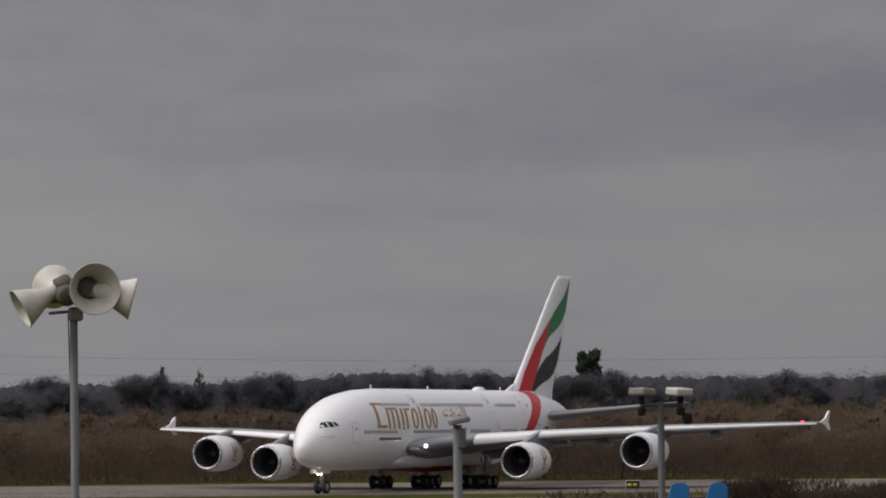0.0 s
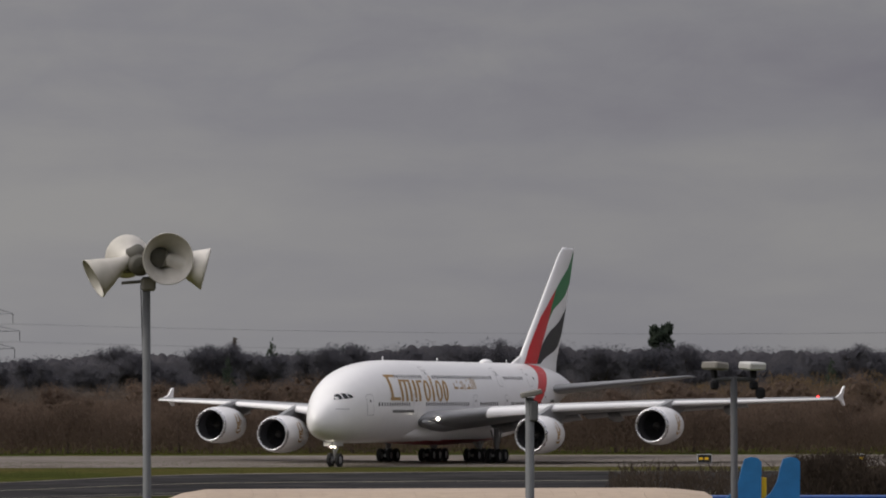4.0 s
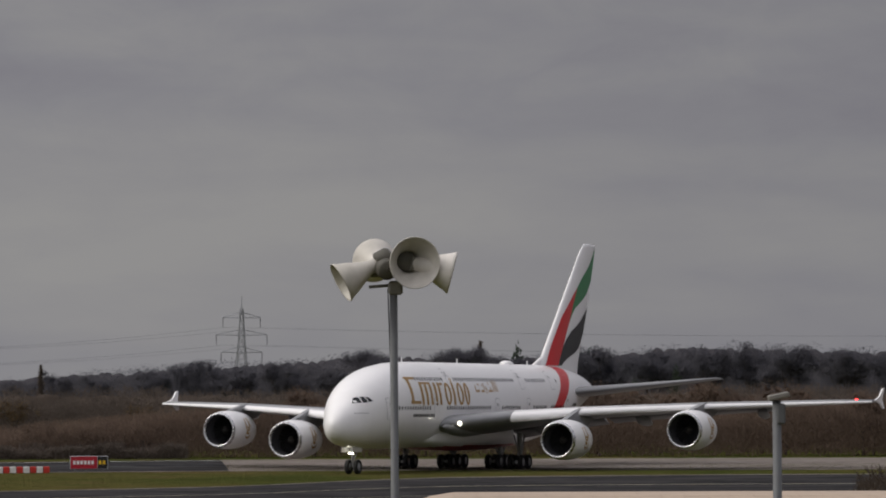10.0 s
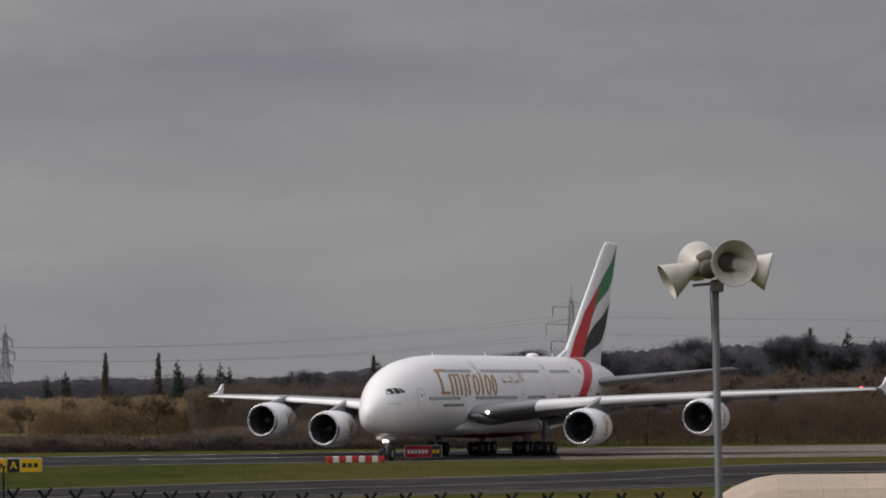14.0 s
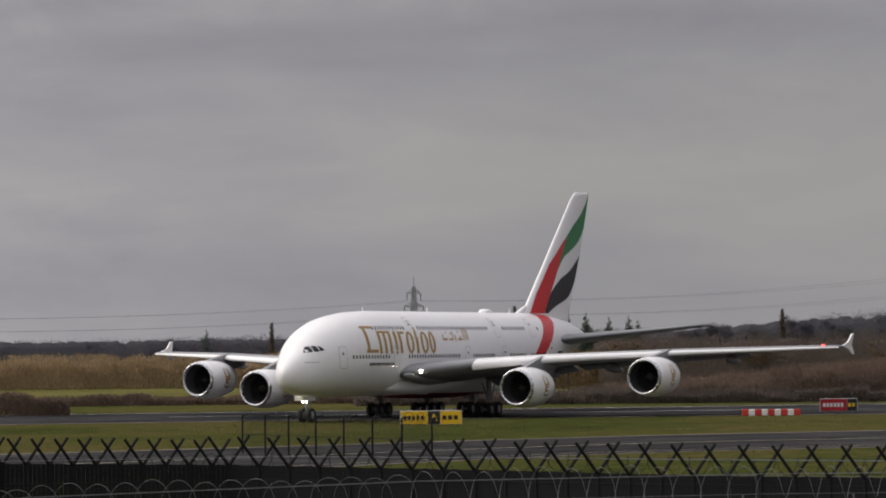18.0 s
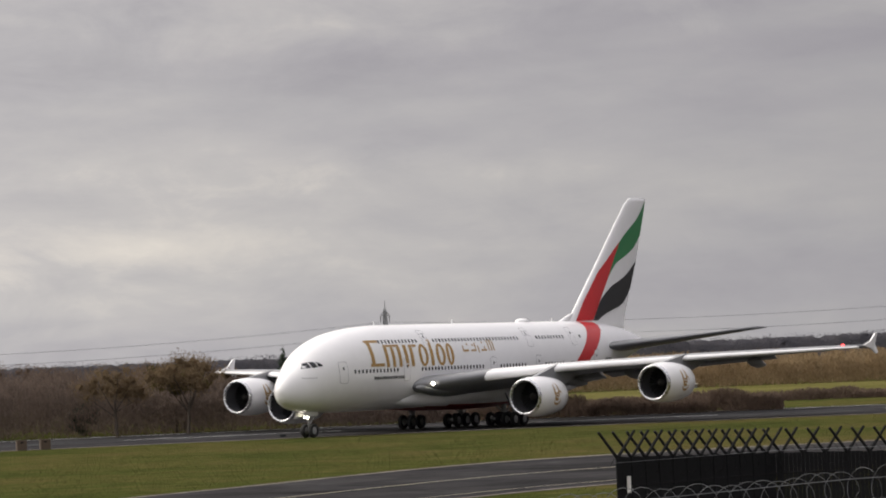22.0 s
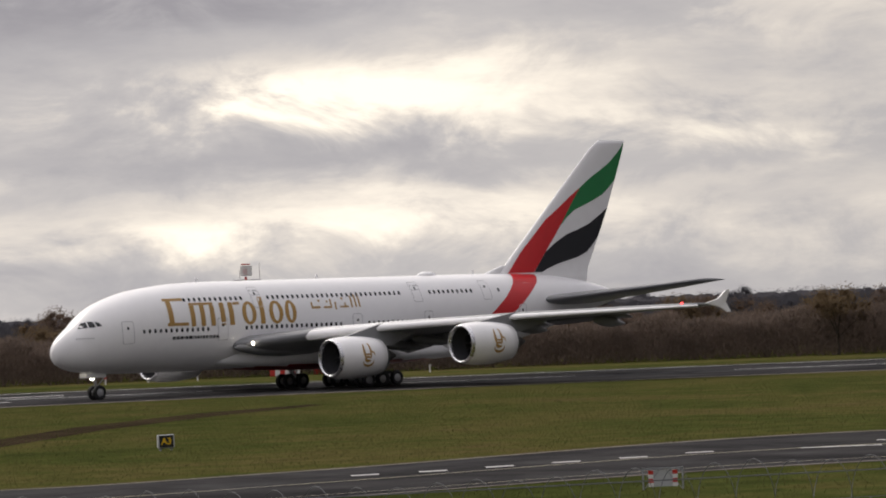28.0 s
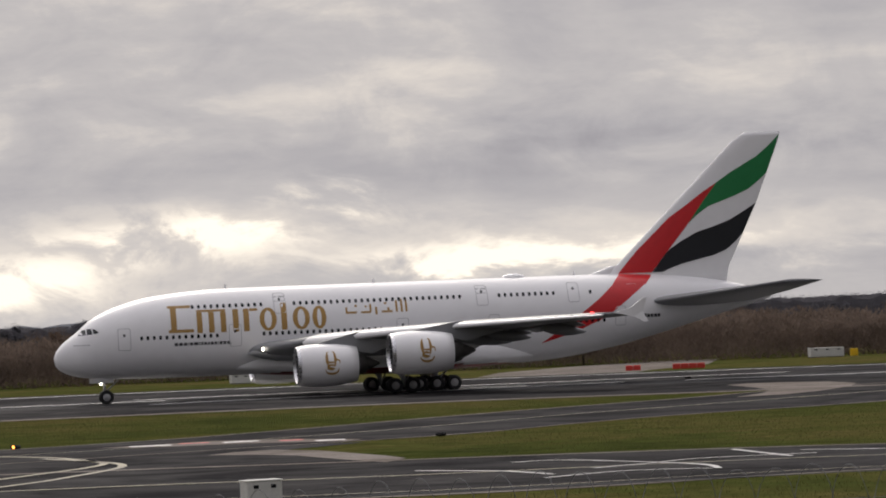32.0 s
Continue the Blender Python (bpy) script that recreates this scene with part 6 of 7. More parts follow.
def palisade(points, label, spacing, tall, arms, pales, coil, wire=0.012, grow=0.0, reach=1.0, fade=45):
    """A security fence: posts with V arms, pales or mesh between, wire on top."""
    ob = thing("security_fence", label, "fence")
    post_me = arm_me = None
    start = Vector((*points[0], 0))

    def height(p):
        """The fence stands taller at its near corner."""
        return tall + grow * max(0.0, 1 - (p - start).length / fade)

    for p, d in along(points, spacing):
        rot = Matrix.Translation(p + Vector((0, 0, height(p) - tall))) @ Matrix.Rotation(math.atan2(d.y, d.x), 4, "Z")
        if post_me is None:
            bm = bmesh.new()
            k = 0.05 if arms else 0.022
            box(bm, (-k, -k, -0.1 - grow), (k, k, tall), 0.01)
            q = part("post", bm, STEEL_DARK if arms else WIRE, ob)
            post_me = q.data
            bm = bmesh.new()
            for s in (-1, 1):
                rod(bm, (0, 0, tall - 0.04), (s * 0.70 * reach, s * 0.25 * reach, tall + 0.92 * reach), 0.065, 0.055, 6)
            a = part("v_arm", bm, STEEL_DARK, q)
            arm_me = a.data
        else:
            q = new("post", post_me)
            q.parent = ob
            a = new("v_arm", arm_me)
            a.parent = q
        q.matrix_local = rot
        a.matrix_local = Matrix.Rotation(-math.atan2(d.y, d.x) - math.atan2(p.x, p.y) + 0.12, 4, "Z")
        if not arms:
            bpy.data.objects.remove(a)
    if pales:
        pale_me = None
        rest = []
        for k, (p, d) in enumerate(along(points, pales)):
            h = height(p)
            if k >= (300 if grow else 0):
                n_ = Vector((-d.y, d.x, 0))
                rest.append((p, d, n_, h))
                continue
            if pale_me is None:
                bm = bmesh.new()
                box(bm, (-pales * 0.475, -0.012, -0.98), (pales * 0.475, 0.012, 0.0))
                for v in bm.verts:
                    if v.co.z < -0.5:
                        v.co.z = -4.0
                q = part("pale", bm, STEEL_DARK, ob)
                pale_me = q.data
            else:
                q = new("pale", pale_me)
                q.parent = ob
            q.matrix_local = Matrix.Translation(p + Vector((0, 0, h + 0.01 * math.sin(k * 7.3)))) @ Matrix.Rotation(math.atan2(d.y, d.x), 4, "Z")
        if rest:
            bm = bmesh.new()
            for p, d, n_, h in rest:
                a_, b_ = p + d * pales * 0.475, p - d * pales * 0.475
                v = [bm.verts.new(q + n_ * o + Vector((0, 0, z))) for q in (a_, b_) for o in (-0.012, 0.012) for z in (0.04, h - 0.02)]
                for f in ((0, 1, 5, 4), (2, 6, 7, 3), (0, 2, 3, 1), (4, 5, 7, 6), (1, 3, 7, 5)):
                    bm.faces.new([v[i] for i in f])
            bmesh.ops.recalc_face_normals(bm, faces=bm.faces[:])
            tagged(part("palisade_panel", bm, STEEL_DARK, ob, "dark close-set steel pales"), kind="stuff")
        for a_, b_ in zip(points, points[1:]):
            for h in (0.5, tall - 0.3):
                bm = bmesh.new()
                rod(bm, (*a_, h), (*b_, h), 0.035, n=6)
                part("rail", bm, STEEL_DARK, ob)
    if coil:
        bm = bmesh.new()
        wire_coil(bm, points, coil, 0.8, tall + 0.35, wire)
        part("razor_wire", bm, WIRE if not arms else STEEL_DARK, ob, "grey coiled razor wire")
        for a_, b_ in zip(points, points[1:]):
            for o, h in ((0.0, tall + 0.02), (0.3, tall + 0.55), (-0.3, tall + 0.55)):
                bm = bmesh.new()
                rod(bm, (a_[0] + o, a_[1], h), (b_[0] + o, b_[1], h), wire * 0.8, n=4)
                part("barbed_strand", bm, WIRE, ob)
    return ob


FAR_FENCE = [(118.4, 54.2), (128.0, 51.5), (132.0, 44.0)]
far_fence = palisade(FAR_FENCE, "black steel palisade fence with close V-shaped arms and razor wire", 0.85, 2.30, True, 0.16, 0.34, grow=0.75, fade=27)
LONG_FENCE = [(132.0, 44.0), (129.5, 34.0), (126.6, 26.0), (123.0, 14.0), (126.0, 4.0), (128.0, -10.0), (129.0, -30.0)]
palisade(LONG_FENCE, "black steel fence with wide V-shaped arms and razor wire", 1.25, 2.34, True, 0.16, 0.32, grow=0.24, reach=1.15, fade=20)
block("white_plate", (118.7, 53.85, 1.75), (118.76, 53.98, 2.35), MARK_WHITE, far_fence, 0.0, "narrow white plate")
NEAR_FENCE = [(80.5, 30.8), (65.3, 33.5), (56.0, 34.3), (38.4, 35.4), (28.0, 37.0)]
palisade(NEAR_FENCE, "dark steel fence with V-shaped arms below the mound", 7.2, 2.15, True, 0.17, 0.0)
COIL_FENCE = [(103.0, 12.0), (101.0, 20.0), (96.0, 28.5), (86.0, 35.5), (74.8, 37.8), (60.5, 39.5), (48.0, 41.5), (36.5, 45.0), (23.0, 50.7), (6.0, 54.5), (-12.4, 56.5), (-30.0, 55.0)]
palisade(COIL_FENCE, "thin wire fence topped with coiled razor wire", 3.0, 2.75, False, 0.0, 0.42, 0.0075)


def mesh_fence(points, label):
    """Cranked posts with chain-link wires between."""
    ob = thing("mesh_fence", label, "fence")
    for p, d in along(points, 3.4):
        bm = bmesh.new()
        rod(bm, (0, 0, -0.1), (0, 0, 2.55), 0.07, 0.06, 8)
        rod(bm, (0, 0, 2.53), (0.9, 0, 2.62), 0.05, 0.05, 8)
        q = part("cranked_post", bm, STEEL_DARK, ob)
        q.matrix_local = Matrix.Translation(p) @ Matrix.Rotation(math.atan2(d.y, d.x), 4, "Z")
    bm = bmesh.new()
    for a_, b_ in zip(points, points[1:]):
        for h in (0.1, 1.25, 2.4):
            rod(bm, (*a_, h), (*b_, h), 0.012, n=4)
    for p, d in along(points, 0.28):
        for s in (-1, 1):
            rod(bm, p + Vector((0, 0, 0.1)), p + d * 1.2 * s + Vector((0, 0, 2.4)), 0.007, n=3)
    part("chain_link", bm, STEEL_DARK, ob, "thin dark wire mesh")
    bm = bmesh.new()
    wire_coil(bm, points, 0.35, 0.7, 2.5, 0.014, 8)
    part("razor_wire", bm, STEEL_DARK, ob)
    return ob


mesh_fence([(236, 73.5), (231, 69.0), (219, 56.5)], "dark chain-link fence with cranked posts beside the taxiway")
mesh_fence([(204, -26), (205, -40), (208, -60)], "dark chain-link fence with cranked posts behind the stall")


def marker_board(x, y):
    """A grey frame with red and white panels."""
    ob = thing("marker_board", "grey steel frame with red and white striped marker panels", "marker board", facing(x, y))
    for s in (-1, 1):
        block("upright", (s * 0.72 - 0.03, -0.03, -0.05), (s * 0.72 + 0.03, 0.03, 0.82), GALVANISED, ob, 0.0)
    block("rail", (-0.75, -0.03, 0.74), (0.75, 0.03, 0.80), GALVANISED, ob, 0.0)
    block("back_panel", (-0.45, 0.0, 0.12), (0.45, 0.04, 0.72), BOX_GREY, ob, 0.0)
    for s in (-1, 1):
        for k in range(4):
            block("stripe", (s * 0.44 - 0.09, -0.03, 0.12 + 0.15 * k), (s * 0.44 + 0.09, -0.005, 0.26 + 0.15 * k), MARK_RED if k % 2 else MARK_WHITE, ob, 0.0)
    for s in (-1, 1):
        bm = bmesh.new()
        rod(bm, (s * 0.72, 0, 0.0), (s * 0.1, 0, 0.75), 0.018, n=6)
        part("brace", bm, GALVANISED, ob)
    return ob


marker_board(73.5, 92.5)


def cabinet(x, y, wd, dp_, h, label, mat=BOX_GREY, doors=2, plinth=0.06):
    ob = thing("equipment_cabinet", label, "cabinet", facing(x, y, 0, 8))
    block("body", (-wd / 2, 0, plinth), (wd / 2, dp_, h), mat, ob, 0.03)
    block("plinth", (-wd / 2 + 0.04, 0.04, -0.05), (wd / 2 - 0.04, dp_ - 0.04, plinth), CONCRETE, ob, 0.0)
    block("lid", (-wd / 2 - 0.03, -0.03, h), (wd / 2 + 0.03, dp_ + 0.03, h + 0.04), mat, ob, 0.01)
    for k in range(doors):
        a = -wd / 2 + wd * k / doors
        d = block("door", (a + 0.03, -0.015, plinth + 0.05), (a + wd / doors - 0.03, 0.0, h - 0.05), mat, ob, 0.0)
        block("vent", (a + wd / doors * 0.35, -0.024, h - 0.28), (a + wd / doors * 0.65, -0.016, h - 0.14), STEEL_DARK, d, 0.0)
    return ob


cabinet(25.4, 165.2, 2.6, 0.9, 0.80, "long pale grey equipment cabinet on the grass", CASE_WHITE, 3)
cabinet(-20.0, 121.0, 1.40, 0.8, 0.92, "pale grey equipment cabinet beside the taxiway", CASE_WHITE, 2)
cabinet(98.4, 78.2, 1.15, 0.7, 0.62, "small white equipment cabinet on the grass", CASE_WHITE, 1)
cabinet(83.9, 261.8, 1.05, 0.7, 0.68, "small grey equipment box beside the runway", BOX_GREY, 1)
cabinet(291.9, 180.4, 0.95, 0.8, 0.95, "dull olive equipment box beside the runway", TIMBER_DARK, 1)
cabinet(293.2, 178.6, 0.95, 0.8, 0.95, "dull olive equipment box beside the runway", TIMBER_DARK, 1)
cabinet(74.7, 444.8, 4.4, 2.0, 1.2, "low white container beyond the runway", CASE_WHITE, 3)
cabinet(-2.6, 425.4, 2.4, 1.4, 1.1, "small white hut beyond the runway", CASE_WHITE, 2)


def slim_post(x, y, h, label, mat=MARK_WHITE, r=0.04, head=None):
    ob = thing("marker_post", label, "post", facing(x, y))
    bm = bmesh.new()
    rod(bm, (0, 0, -0.05), (0, 0, h), r, r * 0.8, 8)
    part("post", bm, mat, ob)
    if head is not None:
        bm = bmesh.new()
        box(bm, (-0.14, -0.1, h - 0.06), (0.14, 0.1, h + 0.18), 0.03)
        part("head", bm, head, ob)
    return ob


slim_post(33.8, 180.8, 1.5, "thin white leaning marker post on the grass")
slim_post(24.4, 172.6, 0.95, "short grey post with a small sensor box", GALVANISED, 0.06, BOX_GREY)
slim_post(26.2, 175.0, 0.25, "low white ground light on the grass", MARK_WHITE, 0.12, CASE_WHITE)
for k, (bb, rr) in enumerate(((32.6, 414), (33.0, 416), (33.4, 412), (35.6, 414), (36.2, 415), (37.2, 412), (31.9, 410))):
    slim_post(*bearing(bb, rr), 0.7, "short white marker post beyond the runway", MARK_WHITE, 0.10, CASE_WHITE if k % 2 else MARK_RED)


def ground_lamp(x, y, label, glow=None):
    ob = thing("ground_lamp", label, "airfield lamp", facing(x, y))
    bm = bmesh.new()
    box(bm, (-0.30, -0.12, 0.03), (0.30, 0.12, 0.26), 0.05)
    part("housing", bm, STEEL_DARK, ob)
    bm = bmesh.new()
    rod(bm, (0, 0, -0.03), (0, 0, 0.05), 0.08)
    part("stem", bm, STEEL_DARK, ob)
    for s in (-0.15, 0.15):
        bm = bmesh.new()
        bmesh.ops.create_uvsphere(bm, u_segments=10, v_segments=6, radius=0.085, matrix=Matrix.Translation((s, -0.10, 0.15)))
        part("lens", bm, glow if (glow and s < 0) else GLASS_DARK, ob)
    return ob


ground_lamp(-29.5, 202.9, "dark guard lamp glowing amber beside the taxiway", LAMP_AMBER)
ground_lamp(-5.1, 192.3, "small dark ground lamp on the grass island")
ground_lamp(35.9, 335.0, "small dark ground lamp on the runway edge")
ground_lamp(316.7, 165.4, "small dark ground lamp on the runway edge")


def stop_sign(x, y):
    """A red octagon on a post, turned from the viewer."""
    ob = thing("stop_sign", "red octagonal STOP sign with white border on a grey post", "sign", facing(x, y, 0, -57))
    bm = bmesh.new()
    rod(bm, (0, 0.05, -0.1), (0, 0.05, 2.15), 0.04, n=10)
    part("post", bm, GALVANISED, ob)
    for nm, r, y0, mat in (("border", 0.44, 0.0, SIGN_WHITE), ("face", 0.405, -0.012, SIGN_RED)):
        bm = bmesh.new()
        bmesh.ops.create_cone(bm, cap_ends=True, segments=8, radius1=r, radius2=r, depth=0.02, matrix=Matrix.Translation((0, y0, 1.78)) @ Matrix.Rotation(math.pi / 2, 4, "X") @ Matrix.Rotation(math.pi / 8, 4, "Z"))
        part(nm, bm, mat, ob)
    words("STOP", 0.30, SIGN_WHITE, ob, 0, -0.03, 1.78)
    return ob


stop_sign(30.65, 93.7)


def cone_post(x, y):
    ob = thing("cone_marker", "blue cone on a dark box with a yellow plate", "marker", facing(x, y))
    block("box", (-0.30, 0, 0.9), (0.30, 0.3, 1.28), SIGN_BLACK, ob, 0.02)
    for k in range(4):
        block("text_bar", (-0.22 + 0.11 * k, -0.014, 1.04), (-0.14 + 0.11 * k, -0.002, 1.14), SIGN_YELLOW, ob, 0.0)
    bm = bmesh.new()
    rod(bm, (0, 0.15, -0.05), (0, 0.15, 0.92), 0.05)
    part("post", bm, GALVANISED, ob)
    bm = bmesh.new()
    bmesh.ops.create_cone(bm, cap_ends=True, segments=20, radius1=0.27, radius2=0.06, depth=0.78, matrix=Matrix.Translation((-0.05, 0.15, 1.67)))
    part("cone", bm, BLUE_BOARD, ob, "bright blue plastic cone", True)
    return ob


cone_post(32.6, 96.6)


def boom(x, y, length, label):
    ob = thing("barrier_boom", label, "barrier", facing(x, y, 0, -10))
    for k in range(8):
        block("boom_section", (length * k / 8, -0.05, 0.93), (length * (k + 1) / 8 - 0.01, 0.05, 1.06), MARK_RED if k % 4 else MARK_WHITE, ob, 0.01)
    for u in (0.1, length - 0.1):
        block("post", (u - 0.08, -0.08, -0.05), (u + 0.08, 0.08, 0.92), MARK_RED, ob, 0.01)
    for u in (length * 0.3, length * 0.75):
        block("warning_plate", (u, -0.07, 0.55), (u + 0.7, -0.055, 0.92), MARK_RED, ob, 0.01)
    return ob


boom(29.0, 98.6, 6.5, "red painted barrier boom with warning plates across a service road")


def striped_barrier(x, y, count, wd, h, label):
    ob = thing("striped_barrier", label, "barrier", facing(x, y, 0, 4))
    for k in range(count):
        bm = bmesh.new()
        box(bm, (wd * k, 0, -0.02), (wd * (k + 1) - 0.06, 0.45, h), 0.05)
        part("barrier_block", bm, MARK_RED if k % 2 == 0 else MARK_WHITE, ob)
    return ob


striped_barrier(357.0, 57.5, 9, 0.64, 0.62, "low red and white plastic barriers beside the taxiway")
for bb, n_, wd in ((6.58, 4, 0.95), (5.8, 2, 0.9), (45.4, 5, 0.9)):
    xx, yy = bearing(bb, 402)
    ob = thing("red_barrier", "low red plastic barrier beyond the runway", "barrier", facing(xx, yy), "red barriers beyond the runway")
    for k in range(n_):
        block("barrier_block", (wd * k, 0, -0.02), (wd * (k + 1) - 0.05, 0.4, 0.62), MARK_RED, ob, 0.05)


def lattice(bm, base, top, z0, z1, bays, r):
    """Four legs and crossed braces of a tapering square tower."""
    def corner(k, t):
        h = base + (top - base) * t
        sx, sy = ((1, 1), (-1, 1), (-1, -1), (1, -1))[k]
        return Vector((sx * h, sy * h, z0 + (z1 - z0) * t))
    for k in range(4):
        rod(bm, corner(k, 0), corner(k, 1), r * 1.5, n=5)
        for b_ in range(bays):
            t0, t1 = b_ / bays, (b_ + 1) / bays
            rod(bm, corner(k, t0), corner((k + 1) % 4, t1), r, n=4)
            rod(bm, corner((k + 1) % 4, t0), corner(k, t1), r, n=4)
            rod(bm, corner(k, t1), corner((k + 1) % 4, t1), r, n=4)


def radar_tower(x, y):
    ob = thing("radar_tower", "grey lattice radar tower with red and white base", "radar tower", facing(x, y, 0, 20) @ Matrix.Diagonal((0.62, 0.62, 0.93, 1)))
    for k in range(6):
        bm = bmesh.new()
        rod(bm, (0, 0, 1.5 * k - 0.05), (0, 0, 1.5 * (k + 1)), 0.48, 0.48, 14)
        part("column_band", bm, MARK_RED if k % 2 == 0 else MARK_WHITE, ob)
    bm = bmesh.new()
    lattice(bm, 1.3, 2.0, 9.0, 11.9, 2, 0.09)
    part("lattice", bm, STEEL_DARK, ob, "dark steel lattice")
    block("deck", (-2.6, -2.6, 11.9), (2.6, 2.6, 12.15), STEEL_DARK, ob, 0.0)
    bm = bmesh.new()
    for h in (12.7, 13.2):
        for a_, b_ in (((-2.5, -2.5), (2.5, -2.5)), ((2.5, -2.5), (2.5, 2.5)), ((2.5, 2.5), (-2.5, 2.5)), ((-2.5, 2.5), (-2.5, -2.5))):
            rod(bm, (*a_, h), (*b_, h), 0.05, n=4)
    for px in (-2.5, -1.2, 0, 1.2, 2.5):
        rod(bm, (px, -2.5, 12.1), (px, -2.5, 13.2), 0.05, n=4)
        rod(bm, (px, 2.5, 12.1), (px, 2.5, 13.2), 0.05, n=4)
    part("guard_rail", bm, STEEL_DARK, ob)
    block("equipment_hut", (-1.1, -1.1, 12.15), (1.1, 1.1, 13.0), BOX_GREY, ob, 0.03)
    bm = bmesh.new()
    rod(bm, (2.3, -2.3, 13.0), (2.3, -2.3, 15.6), 0.04, n=4)
    rod(bm, (-2.3, -2.3, 13.0), (-2.3, -2.3, 14.6), 0.04, n=4)
    part("whip_aerial", bm, STEEL_DARK, ob)
    bm = bmesh.new()
    rod(bm, (0, 0, 12.9), (0, 0, 13.7), 0.35, 0.25, 10)
    part("turning_gear", bm, MARK_RED, ob)
    # the scanner turns on its gear
    bm = bmesh.new()
    for k in range(5):
        box(bm, (-1.30, -0.35 - 0.10 * abs(k - 2), 0.10 + 0.30 * k), (1.30, -0.25 - 0.10 * abs(k - 2), 0.34 + 0.30 * k), 0.02)
    for s in (-1.1, 0, 1.1):
        rod(bm, (s, -0.3, 0.2), (s * 0.4, 0.35, 0.5), 0.05, n=5)
        rod(bm, (s, -0.3, 1.4), (s * 0.4, 0.35, 0.8), 0.05, n=5)
    scan = part("scanner", bm, MARK_WHITE, ob, "white radar scanner with red feed")
    scan.location = (0, 0, 13.7)
    bm = bmesh.new()
    box(bm, (-0.45, 0.25, 0.3), (0.45, 0.6, 1.0), 0.05)
    box(bm, (-1.0, -0.1, 1.66), (1.0, 0.1, 1.86), 0.03)
    part("feed_horn", bm, MARK_RED, scan)
    return scan


scanner = radar_tower(266.0, 388.5)
for bb, rr, wd, h, n_ in ((34.62, 424, 0.60, 1.8, 6), (35.9, 430, 0.6, 1.8, 4)):
    xx, yy = bearing(bb, rr)
    ob = thing("striped_hut", "red and white striped equipment hut beyond the runway", "hut", facing(xx, yy))
    for k in range(n_):
        block("stripe_panel", (wd * k, 0, -0.03), (wd * (k + 1), 1.8, h), MARK_RED if k % 2 == 0 else MARK_WHITE, ob, 0.0)
for bb, rr, h in ((21.1, 404, 2.8),):
    xx, yy = bearing(bb, rr)
    ob = thing("striped_pole", "red and white banded marker pole beyond the runway", "post", facing(xx, yy))
    for k in range(4):
        bm = bmesh.new()
        rod(bm, (0, 0, h * k / 4 - 0.02), (0, 0, h * (k + 1) / 4), 0.14, 0.14, 8)
        part("band", bm, MARK_RED if k % 2 else MARK_WHITE, ob)


def low_hangar(bb, rr, wd, h, label):
    """A long low shed with a pitched sheet roof."""
    xx, yy = bearing(bb, rr)
    ob = thing("low_hangar", label, "shed", facing(xx, yy, 0, 6))
    block("wall", (-wd / 2, 0, -0.05), (wd / 2, 9, h * 0.62), BOX_GREY, ob, 0.0)
    for s in (0, 1):
        for k in range(8):
            bm = bmesh.new()
            u0, u1 = -wd / 2 - 0.3 + (wd + 0.6) * k / 8, -wd / 2 - 0.3 + (wd + 0.6) * (k + 1) / 8 - 0.04
            y0, y1 = (-0.4, 4.5) if s == 0 else (9.4, 4.5)
            q = [bm.verts.new(c) for c in ((u0, y0, h * 0.60), (u1, y0, h * 0.60), (u1, y1, h), (u0, y1, h))]
            q2 = [bm.verts.new(v.co + Vector((0, 0, 0.08))) for v in q]
            bm.faces.new(q[::-1])
            bm.faces.new(q2)
            for i in range(4):
                bm.faces.new((q[i], q[(i + 1) % 4], q2[(i + 1) % 4], q2[i]))
            bmesh.ops.recalc_face_normals(bm, faces=bm.faces[:])
            part("roof_panel", bm, HANGAR, ob)
    for k in range(3):
        block("door", (-wd / 2 + wd * (0.12 + 0.3 * k), -0.06, 0), (-wd / 2 + wd * (0.30 + 0.3 * k), 0.0, h * 0.5), STEEL_DARK, ob, 0.0)
    return ob


low_hangar(22.8, 436, 17, 1.35, "low white sheet-roofed hangar beyond the runway")
low_hangar(25.2, 440, 7, 1.2, "small low white shed beyond the runway")
low_hangar(80.9, 600, 9, 2.6, "low white shed in the golden scrub")
low_hangar(69.3, 690, 8, 1.1, "low white shed beyond the field")
low_hangar(66.8, 700, 7, 1.0, "low white shed beyond the field")


def house(bb, rr, label):
    xx, yy = bearing(bb, rr)
    ob = thing("house", label, "house", facing(xx, yy, 0, 25))
    block("wall", (-5, 0, -0.05), (5, 7, 5.0), BRICK_WALL, ob, 0.0)
    bm = bmesh.new()
    v = [bm.verts.new(c) for c in ((-5.4, -0.5, 4.8), (5.4, -0.5, 4.8), (5.4, 7.5, 4.8), (-5.4, 7.5, 4.8), (-5.4, 3.5, 8.0), (5.4, 3.5, 8.0))]
    for f in ((0, 1, 5, 4), (2, 3, 4, 5), (0, 4, 3), (1, 2, 5), (0, 3, 2, 1)):
        bm.faces.new([v[i] for i in f])
    part("roof", bm, ROOF_SLATE, ob)
    for s in (-4.2, 4.0):
        block("chimney", (s - 0.45, 3.0, 6.8), (s + 0.45, 4.0, 9.6), BRICK_WALL, ob, 0.02)
    for u in (-3.2, 0.2, 3.2):
        for h in (1.0, 3.2):
            w_ = block("window", (u - 0.6, -0.05, h), (u + 0.6, 0.0, h + 1.2), SIGN_WHITE, ob, 0.0)
            block("pane", (u - 0.5, -0.07, h + 0.1), (u + 0.5, -0.055, h + 1.1), GLASS_DARK, w_, 0.0)
    return ob


house(55.45, 500, "red brick house with slate roof behind trees")
house(51.6, 560, "red brick house with slate roof behind trees")


